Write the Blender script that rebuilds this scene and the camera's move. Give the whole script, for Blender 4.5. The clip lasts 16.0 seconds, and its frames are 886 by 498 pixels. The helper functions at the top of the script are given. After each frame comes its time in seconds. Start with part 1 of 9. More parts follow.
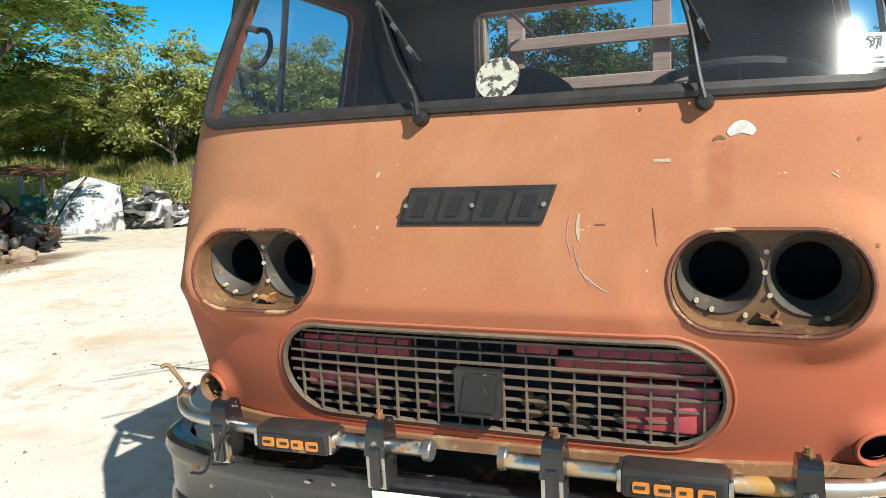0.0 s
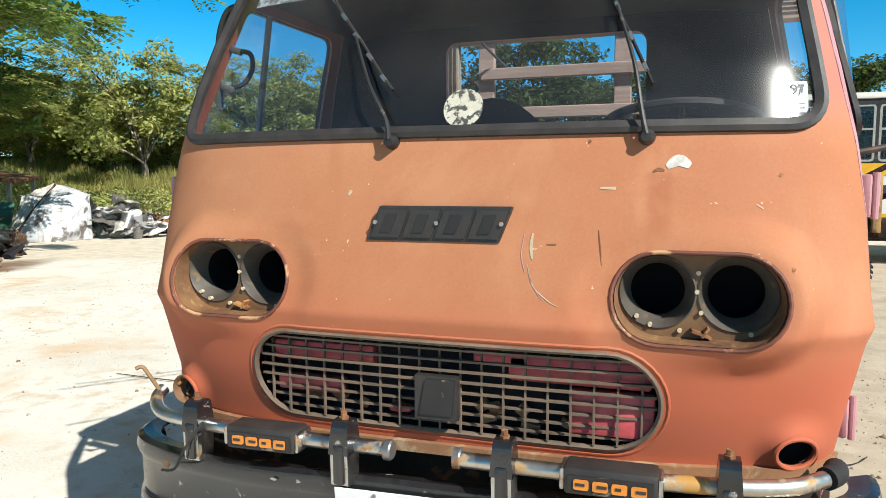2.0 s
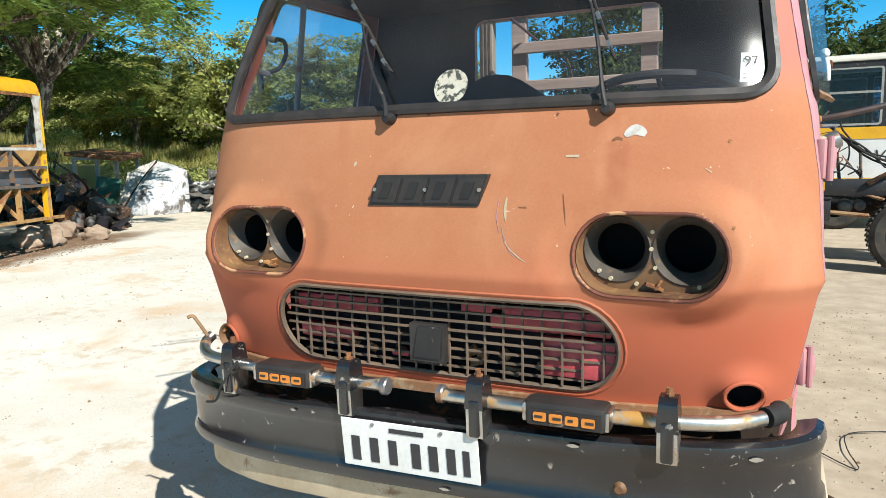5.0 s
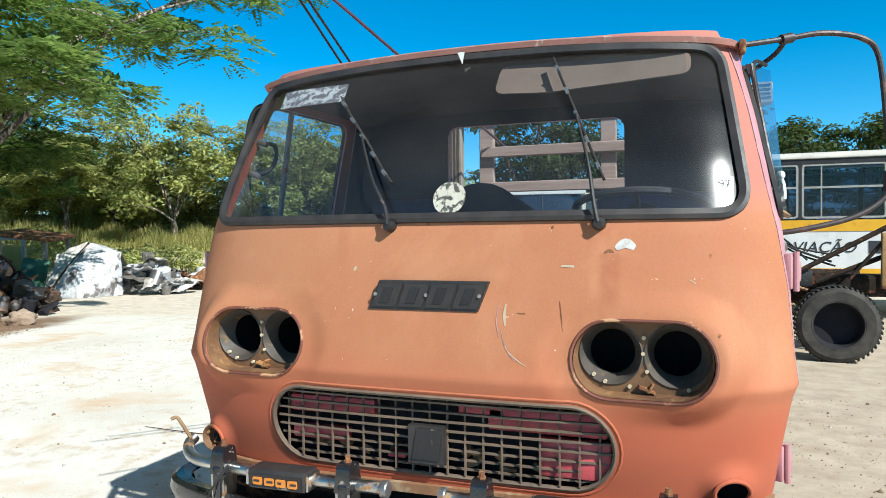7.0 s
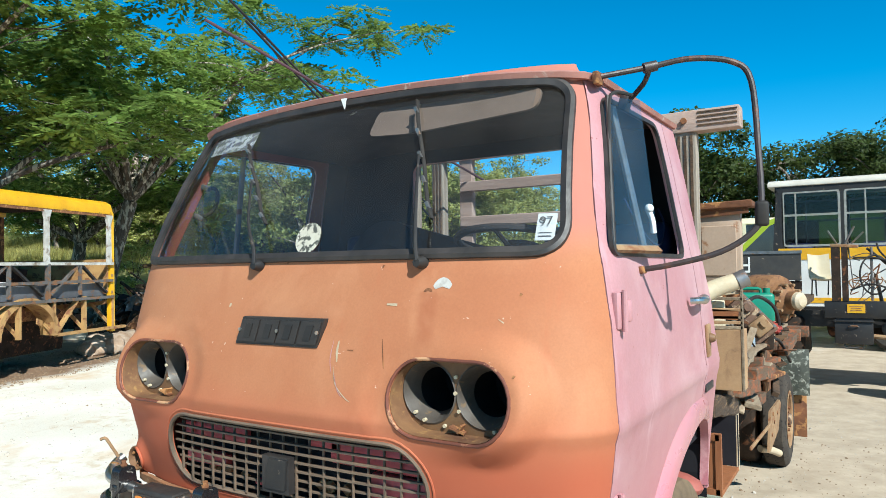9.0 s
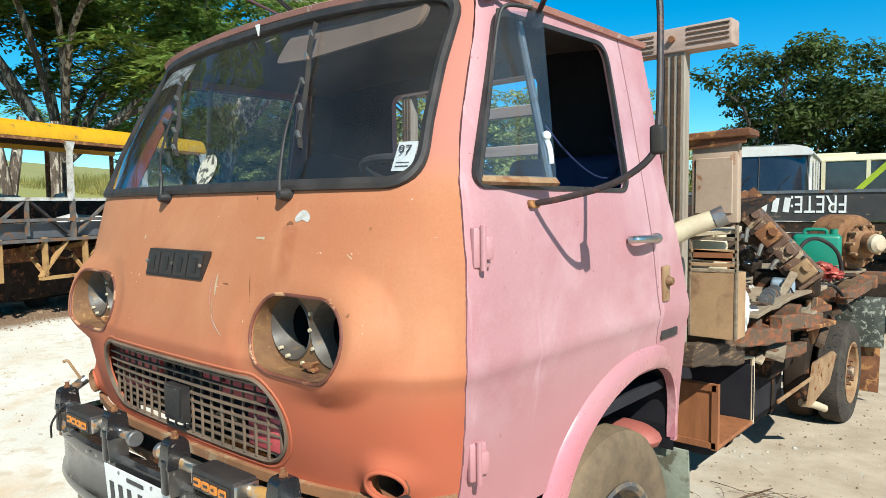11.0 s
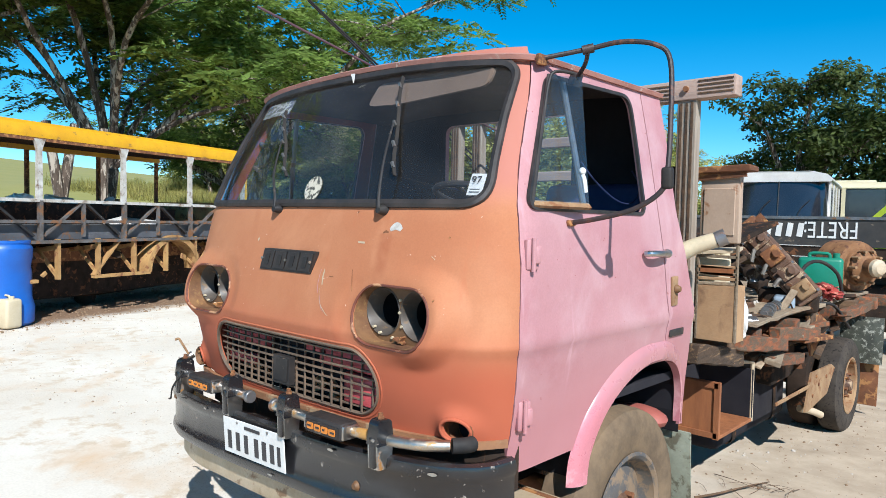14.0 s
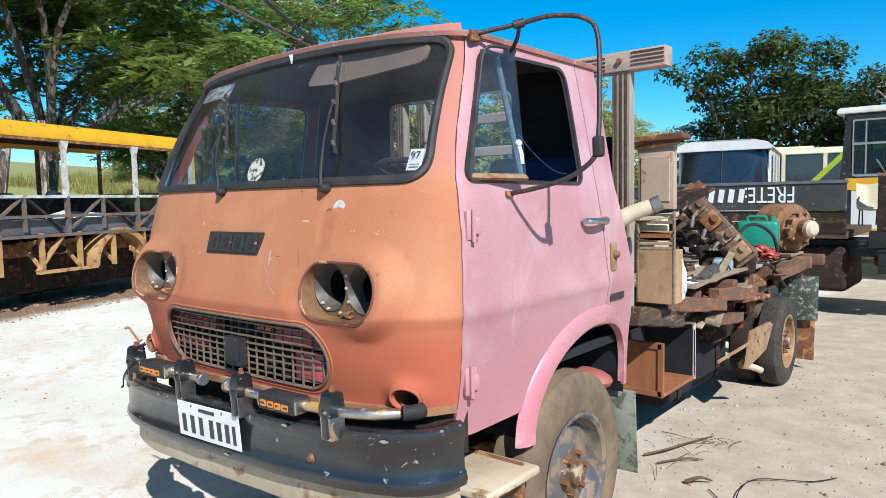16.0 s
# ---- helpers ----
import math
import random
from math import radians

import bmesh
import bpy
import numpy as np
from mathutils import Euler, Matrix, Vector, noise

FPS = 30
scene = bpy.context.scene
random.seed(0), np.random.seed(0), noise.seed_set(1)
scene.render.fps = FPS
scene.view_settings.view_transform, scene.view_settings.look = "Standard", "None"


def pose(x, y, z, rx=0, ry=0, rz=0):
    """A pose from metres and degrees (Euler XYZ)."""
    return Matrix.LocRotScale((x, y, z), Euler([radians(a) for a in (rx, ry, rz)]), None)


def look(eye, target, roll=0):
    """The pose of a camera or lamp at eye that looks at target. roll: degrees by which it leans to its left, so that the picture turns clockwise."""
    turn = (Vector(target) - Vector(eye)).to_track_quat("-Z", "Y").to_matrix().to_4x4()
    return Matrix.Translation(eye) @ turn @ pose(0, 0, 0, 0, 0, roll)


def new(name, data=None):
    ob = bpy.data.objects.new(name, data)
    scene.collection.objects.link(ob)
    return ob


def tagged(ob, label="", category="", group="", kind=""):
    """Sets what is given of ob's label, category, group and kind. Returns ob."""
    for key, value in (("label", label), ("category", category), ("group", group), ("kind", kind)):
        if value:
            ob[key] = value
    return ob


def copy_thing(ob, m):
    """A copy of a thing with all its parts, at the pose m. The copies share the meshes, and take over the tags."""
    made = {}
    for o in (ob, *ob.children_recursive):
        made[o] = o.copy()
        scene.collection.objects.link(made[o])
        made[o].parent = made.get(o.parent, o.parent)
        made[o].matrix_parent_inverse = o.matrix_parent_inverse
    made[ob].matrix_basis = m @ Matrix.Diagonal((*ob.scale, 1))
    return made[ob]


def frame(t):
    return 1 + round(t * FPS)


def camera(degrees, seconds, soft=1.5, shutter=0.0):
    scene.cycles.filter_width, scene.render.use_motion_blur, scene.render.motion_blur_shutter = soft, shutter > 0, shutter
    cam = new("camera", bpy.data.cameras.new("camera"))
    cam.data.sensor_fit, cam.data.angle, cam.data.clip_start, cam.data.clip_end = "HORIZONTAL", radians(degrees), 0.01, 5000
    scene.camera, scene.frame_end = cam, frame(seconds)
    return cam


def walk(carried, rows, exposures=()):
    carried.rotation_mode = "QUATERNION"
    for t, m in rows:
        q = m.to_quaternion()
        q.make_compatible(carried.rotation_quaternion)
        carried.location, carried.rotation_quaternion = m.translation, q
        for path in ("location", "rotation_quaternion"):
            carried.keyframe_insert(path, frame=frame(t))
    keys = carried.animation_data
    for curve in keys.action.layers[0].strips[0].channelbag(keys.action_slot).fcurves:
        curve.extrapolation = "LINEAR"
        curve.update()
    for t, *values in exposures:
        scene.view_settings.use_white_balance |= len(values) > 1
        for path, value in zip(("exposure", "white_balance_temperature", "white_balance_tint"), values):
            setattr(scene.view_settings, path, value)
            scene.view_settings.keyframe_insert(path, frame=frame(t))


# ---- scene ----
cam = camera(65.3, 16.0, 0.45)
PATH = [
    (0, (0.485, -1.466, 1.621), (-0.22, 0.388, 1.369), -2.2),
    (0.5, (0.538, -1.511, 1.621), (-0.15, 0.347, 1.349), -1.3),
    (1, (0.547, -1.549, 1.629), (-0.122, 0.322, 1.394), -2.4),
    (1.5, (0.541, -1.571, 1.624), (-0.087, 0.317, 1.422), -0.2),
    (2, (0.547, -1.584, 1.624), (-0.083, 0.304, 1.427), -0.2),
    (2.5, (0.572, -1.577, 1.618), (-0.048, 0.306, 1.351), -0.5),
    (3, (0.565, -1.549, 1.612), (-0.02, 0.344, 1.346), -0.9),
    (3.2, (0.574, -1.531, 1.6), (0.049, 0.376, 1.302), -0.9),
    (5.3, (0.89, -1.738, 1.634), (0.006, 0.037, 1.376), -1.2),
    (5.5, (0.847, -1.762, 1.651), (0.043, 0.059, 1.455), 0.6),
    (6, (0.746, -1.849, 1.704), (0.015, 0.013, 1.677), -1.1),
    (6.5, (0.74, -1.871, 1.701), (0.125, 0.032, 1.741), -0.7),
    (7, (0.743, -1.854, 1.695), (0.048, 0.021, 1.654), -0.5),
    (7.5, (0.866, -1.843, 1.706), (0.106, 0.006, 1.777), -1.2),
    (8, (1.179, -1.779, 1.71), (0.261, -0.003, 1.774), 0.1),
    (8.2, (1.26, -1.755, 1.707), (0.38, 0.04, 1.763), -0.7),
    (10.3, (2.055, -1.068, 1.731), (0.674, 0.379, 1.76), -1.5),
    (10.5, (2.108, -1.043, 1.727), (0.75, 0.425, 1.74), -1.9),
    (11, (2.021, -1.041, 1.691), (0.707, 0.461, 1.563), -0.6),
    (11.5, (2.072, -1.141, 1.664), (0.797, 0.387, 1.467), -0.5),
    (12, (2.338, -1.26, 1.659), (0.976, 0.19, 1.455), -0.7),
    (12.5, (2.437, -1.294, 1.652), (1.012, 0.094, 1.451), -1.9),
    (13, (2.404, -1.376, 1.679), (1.008, 0.047, 1.52), -1.9),
    (13.5, (2.345, -1.501, 1.709), (1.0, -0.023, 1.607), -2.6),
    (14, (2.302, -1.569, 1.698), (0.945, -0.102, 1.609), 1.2),
    (14.5, (2.335, -1.586, 1.689), (0.99, -0.11, 1.567), 0.3),
    (15, (2.36, -1.591, 1.691), (1.04, -0.092, 1.589), -0.6),
    (15.5, (2.377, -1.597, 1.679), (1.072, -0.086, 1.55), -0.5),
    (16, (2.382, -1.585, 1.676), (1.12, -0.039, 1.532), -1.1),
]
walk(cam, [(t, look(eye, target, roll)) for t, eye, target, roll in PATH], [(0.0, 0.62, 6650, 6), (3.2, 0.62, 6600, 7), (5.5, 0.62, 6450, 7), (6.5, 0.62, 6200, 6), (8.2, 0.62, 6130, 4), (10.3, 0.62, 6200, 2), (11.5, 0.54, 6500, 7), (12.5, 0.45, 6050, 14), (13.5, 0.5, 6100, 11), (16.0, 0.53, 5950, 10)])

# ---------------------------------------------------------------- world and sun
SUN = Vector((0.63, -0.385, 0.64)).normalized()
world = bpy.data.worlds.new("sky")
scene.world = world
world.use_nodes = True
wn, wl = world.node_tree.nodes, world.node_tree.links
sky = wn.new("ShaderNodeTexSky")
sky.sky_type = "NISHITA"
sky.sun_disc = False
sky.sun_elevation = math.asin(SUN.z)
sky.sun_rotation = math.atan2(SUN.x, SUN.y)
sky.altitude = 1500
sky.air_density = 1.0
sky.dust_density = 0.0
sky.ozone_density = 6.0
rich = wn.new("ShaderNodeHueSaturation")
# deep blue low down, paler and dimmer towards the top
sky_at = wn.new("ShaderNodeTexCoord")
sky_up = wn.new("ShaderNodeSeparateXYZ")
wl.new(sky_at.outputs["Generated"], sky_up.inputs[0])
for socket, low, high in (("Saturation", 1.34, 0.4), ("Value", 1.12, 0.6)):
    grade = wn.new("ShaderNodeMapRange")
    grade.inputs[1].default_value, grade.inputs[2].default_value = 0.33, 0.9
    grade.inputs[3].default_value, grade.inputs[4].default_value = low, high
    wl.new(sky_up.outputs["Z"], grade.inputs[0])
    wl.new(grade.outputs[0], rich.inputs[socket])
rich.inputs["Hue"].default_value = 0.482
wl.new(sky.outputs[0], rich.inputs["Color"])
wl.new(rich.outputs[0], wn["Background"].inputs[0])
wn["Background"].inputs[1].default_value = 0.095
sun = new("sun", bpy.data.lights.new("sun", "SUN"))
sun.data.energy = 4.85
sun.data.angle = radians(0.5)
sun.data.color = (1.0, 0.98, 0.925)
sun.rotation_euler = SUN.to_track_quat("Z", "Y").to_euler()
sun.location = (4, -3, 12)

# ---------------------------------------------------------------- building helpers


def thing(name, label, category, loc=(0, 0, 0), rz=0.0, group="", kind=""):
    ob = new(name)
    ob.empty_display_size = 0.1
    ob.matrix_basis = pose(*loc, 0, 0, rz)
    return tagged(ob, label, category, group, kind)


def mesh_of(name, bm, material):
    me = bpy.data.meshes.new(name)
    bmesh.ops.recalc_face_normals(bm, faces=bm.faces)
    bm.to_mesh(me)
    bm.free()
    for m in material if isinstance(material, (list, tuple)) else [material]:
        me.materials.append(m)
    return me


def part(name, bm, material, parent=None, label="", smooth=35):
    """One mesh object under a thing or a part."""
    ob = new(name, mesh_of(name, bm, material))
    if smooth:
        ob.data.shade_smooth()
        ob.data.set_sharp_from_angle(angle=radians(smooth))
    ob.parent = parent
    return tagged(ob, label)


def solo(name, bm, material, label, category, group="", kind="", smooth=35):
    return tagged(part(name, bm, material, None, label, smooth), "", category, group, kind)


def cut(ob, cutters, angle=35):
    """Cut the bmesh cutters out of ob."""
    temps = []
    for bm in cutters:
        c = new("cutter", mesh_of("cutter", bm, []))
        md = ob.modifiers.new("cut", "BOOLEAN")
        md.operation, md.solver, md.object = "DIFFERENCE", "EXACT", c
        temps.append(c)
    dg = bpy.context.evaluated_depsgraph_get()
    me = bpy.data.meshes.new_from_object(ob.evaluated_get(dg))
    ob.modifiers.clear()
    ob.data = me
    for c in temps:
        bpy.data.objects.remove(c)
    me.shade_smooth()
    me.set_sharp_from_angle(angle=radians(angle))


def B():
    return bmesh.new()


def xf(verts, loc=(0, 0, 0), rot=(0, 0, 0)):
    m = pose(*loc, *rot)
    for v in verts:
        v.co = m @ v.co
    return verts


def box(bm, size, loc=(0, 0, 0), rot=(0, 0, 0), bevel=0.0, seg=2):
    """A box of that size centred on loc."""
    vs = bmesh.ops.create_cube(bm, size=1)["verts"]
    for v in vs:
        v.co = Vector((v.co.x * size[0], v.co.y * size[1], v.co.z * size[2]))
    if bevel:
        es = list({e for v in vs for e in v.link_edges})
        r = bmesh.ops.bevel(bm, geom=es, offset=bevel, segments=seg, affect="EDGES", profile=0.5)
        vs = list({v for f in r["faces"] for v in f.verts} | {v for v in vs if v.is_valid})
        seen, todo = set(vs), list(vs)
        while todo:
            v = todo.pop()
            for e in v.link_edges:
                o = e.other_vert(v)
                if o not in seen:
                    seen.add(o)
                    todo.append(o)
        vs = list(seen)
    return xf(vs, loc, rot)


def cyl(bm, r, h, loc=(0, 0, 0), rot=(0, 0, 0), n=24, r2=None, caps=True):
    vs = bmesh.ops.create_cone(bm, cap_ends=caps, segments=n, radius1=r, radius2=r if r2 is None else r2, depth=h)["verts"]
    return xf(vs, loc, rot)


def ball(bm, r, loc=(0, 0, 0), scale=(1, 1, 1), n=12):
    vs = bmesh.ops.create_uvsphere(bm, u_segments=n, v_segments=max(6, n // 2), radius=r)["verts"]
    for v in vs:
        v.co = Vector((v.co.x * scale[0], v.co.y * scale[1], v.co.z * scale[2])) + Vector(loc)
    return vs


def smooth_path(pts, n=6):
    """Catmull-Rom through the points."""
    p = [Vector(q) for q in pts]
    if len(p) < 3:
        return p
    out = []
    for i in range(len(p) - 1):
        a, b, c, d = p[max(i - 1, 0)], p[i], p[i + 1], p[min(i + 2, len(p) - 1)]
        for k in range(n):
            t = k / n
            out.append(0.5 * ((2 * b) + (c - a) * t + (2 * a - 5 * b + 4 * c - d) * t * t + (3 * b - a - 3 * c + d) * t ** 3))
    out.append(p[-1])
    return out


def sweep(bm, pts, ring, closed=False, scale=None, caps=True, up=None):
    """Sweep a ring of (a, b) offsets along pts."""
    n, m = len(pts), len(ring)
    rows = []
    side = None
    for i, p in enumerate(pts):
        if closed:
            d = (pts[(i + 1) % n] - pts[i - 1]).normalized()
        else:
            d = (pts[min(i + 1, n - 1)] - pts[max(i - 1, 0)]).normalized()
        if up is not None:
            s = d.cross(Vector(up)).normalized()
        elif side is None:
            s = d.orthogonal().normalized()
        else:
            s = (side - d * side.dot(d)).normalized()
        side = s
        w = s.cross(d).normalized()
        k = 1 if scale is None else scale(i / max(n - 1, 1))
        rows.append([bm.verts.new(p + (s * a + w * b) * k) for a, b in ring])
    for i in range(n if closed else n - 1):
        for j in range(m):
            a, b = rows[i], rows[(i + 1) % n]
            bm.faces.new((a[j], a[(j + 1) % m], b[(j + 1) % m], b[j]))
    if caps and not closed:
        bm.faces.new(rows[0][::-1])
        bm.faces.new(rows[-1])
    return rows


def circle(r, n=10, sy=1.0):
    return [(r * math.cos(2 * math.pi * i / n), r * sy * math.sin(2 * math.pi * i / n)) for i in range(n)]


def tube(bm, pts, r, n=10, smooth=5, taper=None):
    return sweep(bm, smooth_path(pts, smooth) if smooth else [Vector(p) for p in pts], circle(r, n), scale=taper)


def lathe(bm, profile, n=40, axis="x", loc=(0, 0, 0)):
    """Turn (radius, along) pairs round an axis; the profile is closed if its ends meet."""
    rows = []
    for i in range(n):
        a = 2 * math.pi * i / n
        row = []
        for r, h in profile:
            c, s = r * math.cos(a), r * math.sin(a)
            co = {"x": (h, c, s), "y": (c, h, s), "z": (c, s, h)}[axis]
            row.append(bm.verts.new(Vector(co) + Vector(loc)))
        rows.append(row)
    for i in range(n):
        a, b = rows[i], rows[(i + 1) % n]
        for j in range(len(profile) - 1):
            bm.faces.new((a[j], a[j + 1], b[j + 1], b[j]))
    bmesh.ops.remove_doubles(bm, verts=bm.verts, dist=1e-5)


def prism(bm, poly, axis, lo, hi):
    """A closed outline, extruded along an axis from lo to hi; the outline is given in the other two axes in order."""
    def co(p, h):
        return {"x": (h, p[0], p[1]), "y": (p[0], h, p[1]), "z": (p[0], p[1], h)}[axis]
    a = [bm.verts.new(co(p, lo)) for p in poly]
    b = [bm.verts.new(co(p, hi)) for p in poly]
    n = len(poly)
    for i in range(n):
        bm.faces.new((a[i], a[(i + 1) % n], b[(i + 1) % n], b[i]))
    bm.faces.new(a[::-1])
    bm.faces.new(b)
    return a + b


def rounded(poly, r, n=6):
    """Round the corners of an outline."""
    out = []
    k = len(poly)
    for i in range(k):
        p, a, b = Vector(poly[i]), Vector(poly[i - 1]), Vector(poly[(i + 1) % k])
        u, v = (a - p).normalized(), (b - p).normalized()
        rr = r[i] if isinstance(r, (list, tuple)) else r
        s, e = p + u * rr, p + v * rr
        for j in range(n + 1):
            t = j / n
            out.append(tuple((1 - t) ** 2 * s + 2 * t * (1 - t) * p + t * t * e))
    return out


def stadium(w, h, cx=0.0, cz=0.0, n=12):
    """A long round of half width w and half height h."""
    d = w - h
    pts = [(cx + d + h * math.cos(a), cz + h * math.sin(a)) for a in [math.pi * (i / n - 0.5) for i in range(n + 1)]]
    pts += [(cx - d + h * math.cos(a), cz + h * math.sin(a)) for a in [math.pi * (i / n + 0.5) for i in range(n + 1)]]
    return pts


def densify(pts, step=0.03):
    out = []
    for i, p in enumerate(pts):
        q = pts[(i + 1) % len(pts)]
        k = max(1, int((Vector(q) - Vector(p)).length / step))
        out += [tuple(Vector(p).lerp(Vector(q), j / k)) for j in range(k)]
    return out


def roughen(bm, amount, scale, seed=0.0):
    for v in bm.verts:
        v.co += noise.noise_vector(v.co * scale + Vector((seed, seed, seed))) * amount


# ---------------------------------------------------------------- materials


def mat(name, a, b=None, rough=0.6, metal=0.0, scale=5.0, bump=0.15, fine=90.0, spots=None, soft=0.05, chips=None, spec=0.5, coat=0.0, stretch=(1, 1, 1), streak=None, rand=0.0):
    """a, b: base colours mixed by a broad noise; spots: (colour, share, scale) of worn patches; streak: (colour, share) of
    upright runs; rand: how far pieces differ."""
    m = bpy.data.materials.new(name)
    m.use_nodes = True
    N, L = m.node_tree.nodes, m.node_tree.links
    bs = N["Principled BSDF"]
    tc = N.new("ShaderNodeTexCoord")
    mp = N.new("ShaderNodeMapping")
    mp.inputs["Scale"].default_value = stretch
    L.new(tc.outputs["Object"], mp.inputs[0])

    def nz(sc, detail=6.0, src=mp, dist=0.0):
        n = N.new("ShaderNodeTexNoise")
        n.inputs["Scale"].default_value = sc
        n.inputs["Detail"].default_value = detail
        n.inputs["Roughness"].default_value = 0.62
        n.inputs["Distortion"].default_value = dist
        L.new(src.outputs[0], n.inputs["Vector"])
        return n

    def mix(fac, c1, c2):
        x = N.new("ShaderNodeMix")
        x.data_type = "RGBA"
        for k, s in ((0, fac), (6, c1), (7, c2)):
            if hasattr(s, "links"):
                L.new(s, x.inputs[k])
            elif k == 0:
                x.inputs[0].default_value = s
            else:
                x.inputs[k].default_value = (*s, 1)
        return x.outputs[2]

    def ramp(src, lo, hi):
        r = N.new("ShaderNodeMapRange")
        r.inputs[1].default_value, r.inputs[2].default_value = lo, hi
        L.new(src, r.inputs[0])
        return r.outputs[0]

    b = b or tuple(c * 0.8 for c in a)
    big = nz(scale)
    col = mix(ramp(big.outputs[0], 0.36, 0.64), a, b)
    grain = nz(fine, 4.0)
    col = mix(ramp(grain.outputs[0], 0.2, 0.8), col, mix(0.18, col, (0.03, 0.02, 0.015)))
    if streak:
        sm = N.new("ShaderNodeMapping")
        sm.inputs["Scale"].default_value = (14, 14, 0.9)
        L.new(tc.outputs["Object"], sm.inputs[0])
        st = nz(1.0, 5.0, sm)
        lo = 0.68 - streak[1] * 0.5
        col = mix(ramp(st.outputs[0], lo, lo + 0.16), col, streak[0])
    rgh = ramp(nz(scale * 3).outputs[0], 0.25, 0.75)
    rr = N.new("ShaderNodeMapRange")
    rr.inputs[3].default_value, rr.inputs[4].default_value = max(rough - 0.1, 0.02), min(rough + 0.12, 1.0)
    L.new(rgh, rr.inputs[0])
    L.new(rr.outputs[0], bs.inputs["Roughness"])
    if spots:
        sp = nz(spots[2], 8.0, mp, 0.4)
        edge = 0.66 - spots[1] * 0.42
        f = ramp(sp.outputs[0], edge - soft * 0.3, edge + soft)
        col = mix(f, col, spots[0])
        if metal:
            inv = N.new("ShaderNodeMapRange")
            inv.inputs[3].default_value, inv.inputs[4].default_value = metal, 0.0
            L.new(f, inv.inputs[0])
            L.new(inv.outputs[0], bs.inputs["Metallic"])
    if chips:
        cp = nz(chips[2], 3.0, mp, 0.2)
        ce = 0.72 - chips[1]
        col = mix(ramp(cp.outputs[0], ce, ce + 0.02), col, chips[0])
    if metal and not spots:
        bs.inputs["Metallic"].default_value = metal
    if rand:
        oi = N.new("ShaderNodeObjectInfo")
        hs = N.new("ShaderNodeHueSaturation")
        vr = N.new("ShaderNodeMapRange")
        vr.inputs[3].default_value, vr.inputs[4].default_value = 1 - rand, 1 + rand
        L.new(oi.outputs["Random"], vr.inputs[0])
        L.new(vr.outputs[0], hs.inputs["Value"])
        L.new(col, hs.inputs["Color"])
        col = hs.outputs[0]
    L.new(col, bs.inputs["Base Color"])
    bs.inputs["Specular IOR Level"].default_value = spec
    bs.inputs["Coat Weight"].default_value = coat
    if bump:
        bn = N.new("ShaderNodeBump")
        bn.inputs["Strength"].default_value = bump
        bn.inputs["Distance"].default_value = 0.004
        add = N.new("ShaderNodeMath")
        L.new(grain.outputs[0], add.inputs[0])
        L.new(big.outputs[0], add.inputs[1])
        L.new(add.outputs[0], bn.inputs["Height"])
        L.new(bn.outputs[0], bs.inputs["Normal"])
    return m


def glass_mat(name, tint, dust, haze_rough, haze=0.05, mirror=0.07):
    """Thin clear sheet: it lets light through, mirrors by its angle, and carries a film of dust."""
    m = bpy.data.materials.new(name)
    m.use_nodes = True
    N, L = m.node_tree.nodes, m.node_tree.links
    N.remove(N["Principled BSDF"])
    tr = N.new("ShaderNodeBsdfTransparent")
    tr.inputs[0].default_value = (*tint, 1)
    gl = N.new("ShaderNodeBsdfGlossy")
    gl.inputs["Roughness"].default_value = 0.02
    lw = N.new("ShaderNodeLayerWeight")
    pw = N.new("ShaderNodeMath")
    pw.operation = "POWER"
    pw.inputs[1].default_value = 4.0
    L.new(lw.outputs["Facing"], pw.inputs[0])
    fr = N.new("ShaderNodeMath")
    fr.operation = "MULTIPLY_ADD"
    fr.inputs[1].default_value, fr.inputs[2].default_value = 0.85, mirror
    L.new(pw.outputs[0], fr.inputs[0])
    mx = N.new("ShaderNodeMixShader")
    L.new(fr.outputs[0], mx.inputs[0])
    L.new(tr.outputs[0], mx.inputs[1])
    L.new(gl.outputs[0], mx.inputs[2])
    hz = N.new("ShaderNodeBsdfGlossy")
    hz.inputs["Roughness"].default_value = haze_rough
    m2 = N.new("ShaderNodeMixShader")
    m2.inputs[0].default_value = haze
    L.new(mx.outputs[0], m2.inputs[1])
    L.new(hz.outputs[0], m2.inputs[2])
    df = N.new("ShaderNodeBsdfDiffuse")
    df.inputs[0].default_value = (0.62, 0.58, 0.52, 1)
    tc = N.new("ShaderNodeTexCoord")
    no = N.new("ShaderNodeTexNoise")
    no.inputs["Scale"].default_value = 3.0
    no.inputs["Detail"].default_value = 8.0
    L.new(tc.outputs["Object"], no.inputs["Vector"])
    mr = N.new("ShaderNodeMapRange")
    mr.inputs[1].default_value, mr.inputs[2].default_value = 0.35, 0.75
    mr.inputs[3].default_value, mr.inputs[4].default_value = dust * 0.3, dust * 1.6
    L.new(no.outputs[0], mr.inputs[0])
    m3 = N.new("ShaderNodeMixShader")
    L.new(mr.outputs[0], m3.inputs[0])
    L.new(m2.outputs[0], m3.inputs[1])
    L.new(df.outputs[0], m3.inputs[2])
    L.new(m3.outputs[0], N["Material Output"].inputs[0])
    return m


M_ORANGE = mat("orange_primer", (0.475, 0.203, 0.1), (0.42, 0.155, 0.072), 0.74, scale=1.6, bump=0.05, fine=160, streak=((0.42, 0.14, 0.065), 0.1), spots=((0.53, 0.25, 0.13), 0.16, 2.2), soft=0.2, chips=((0.6, 0.42, 0.32), 0.004, 38), spec=0.32)


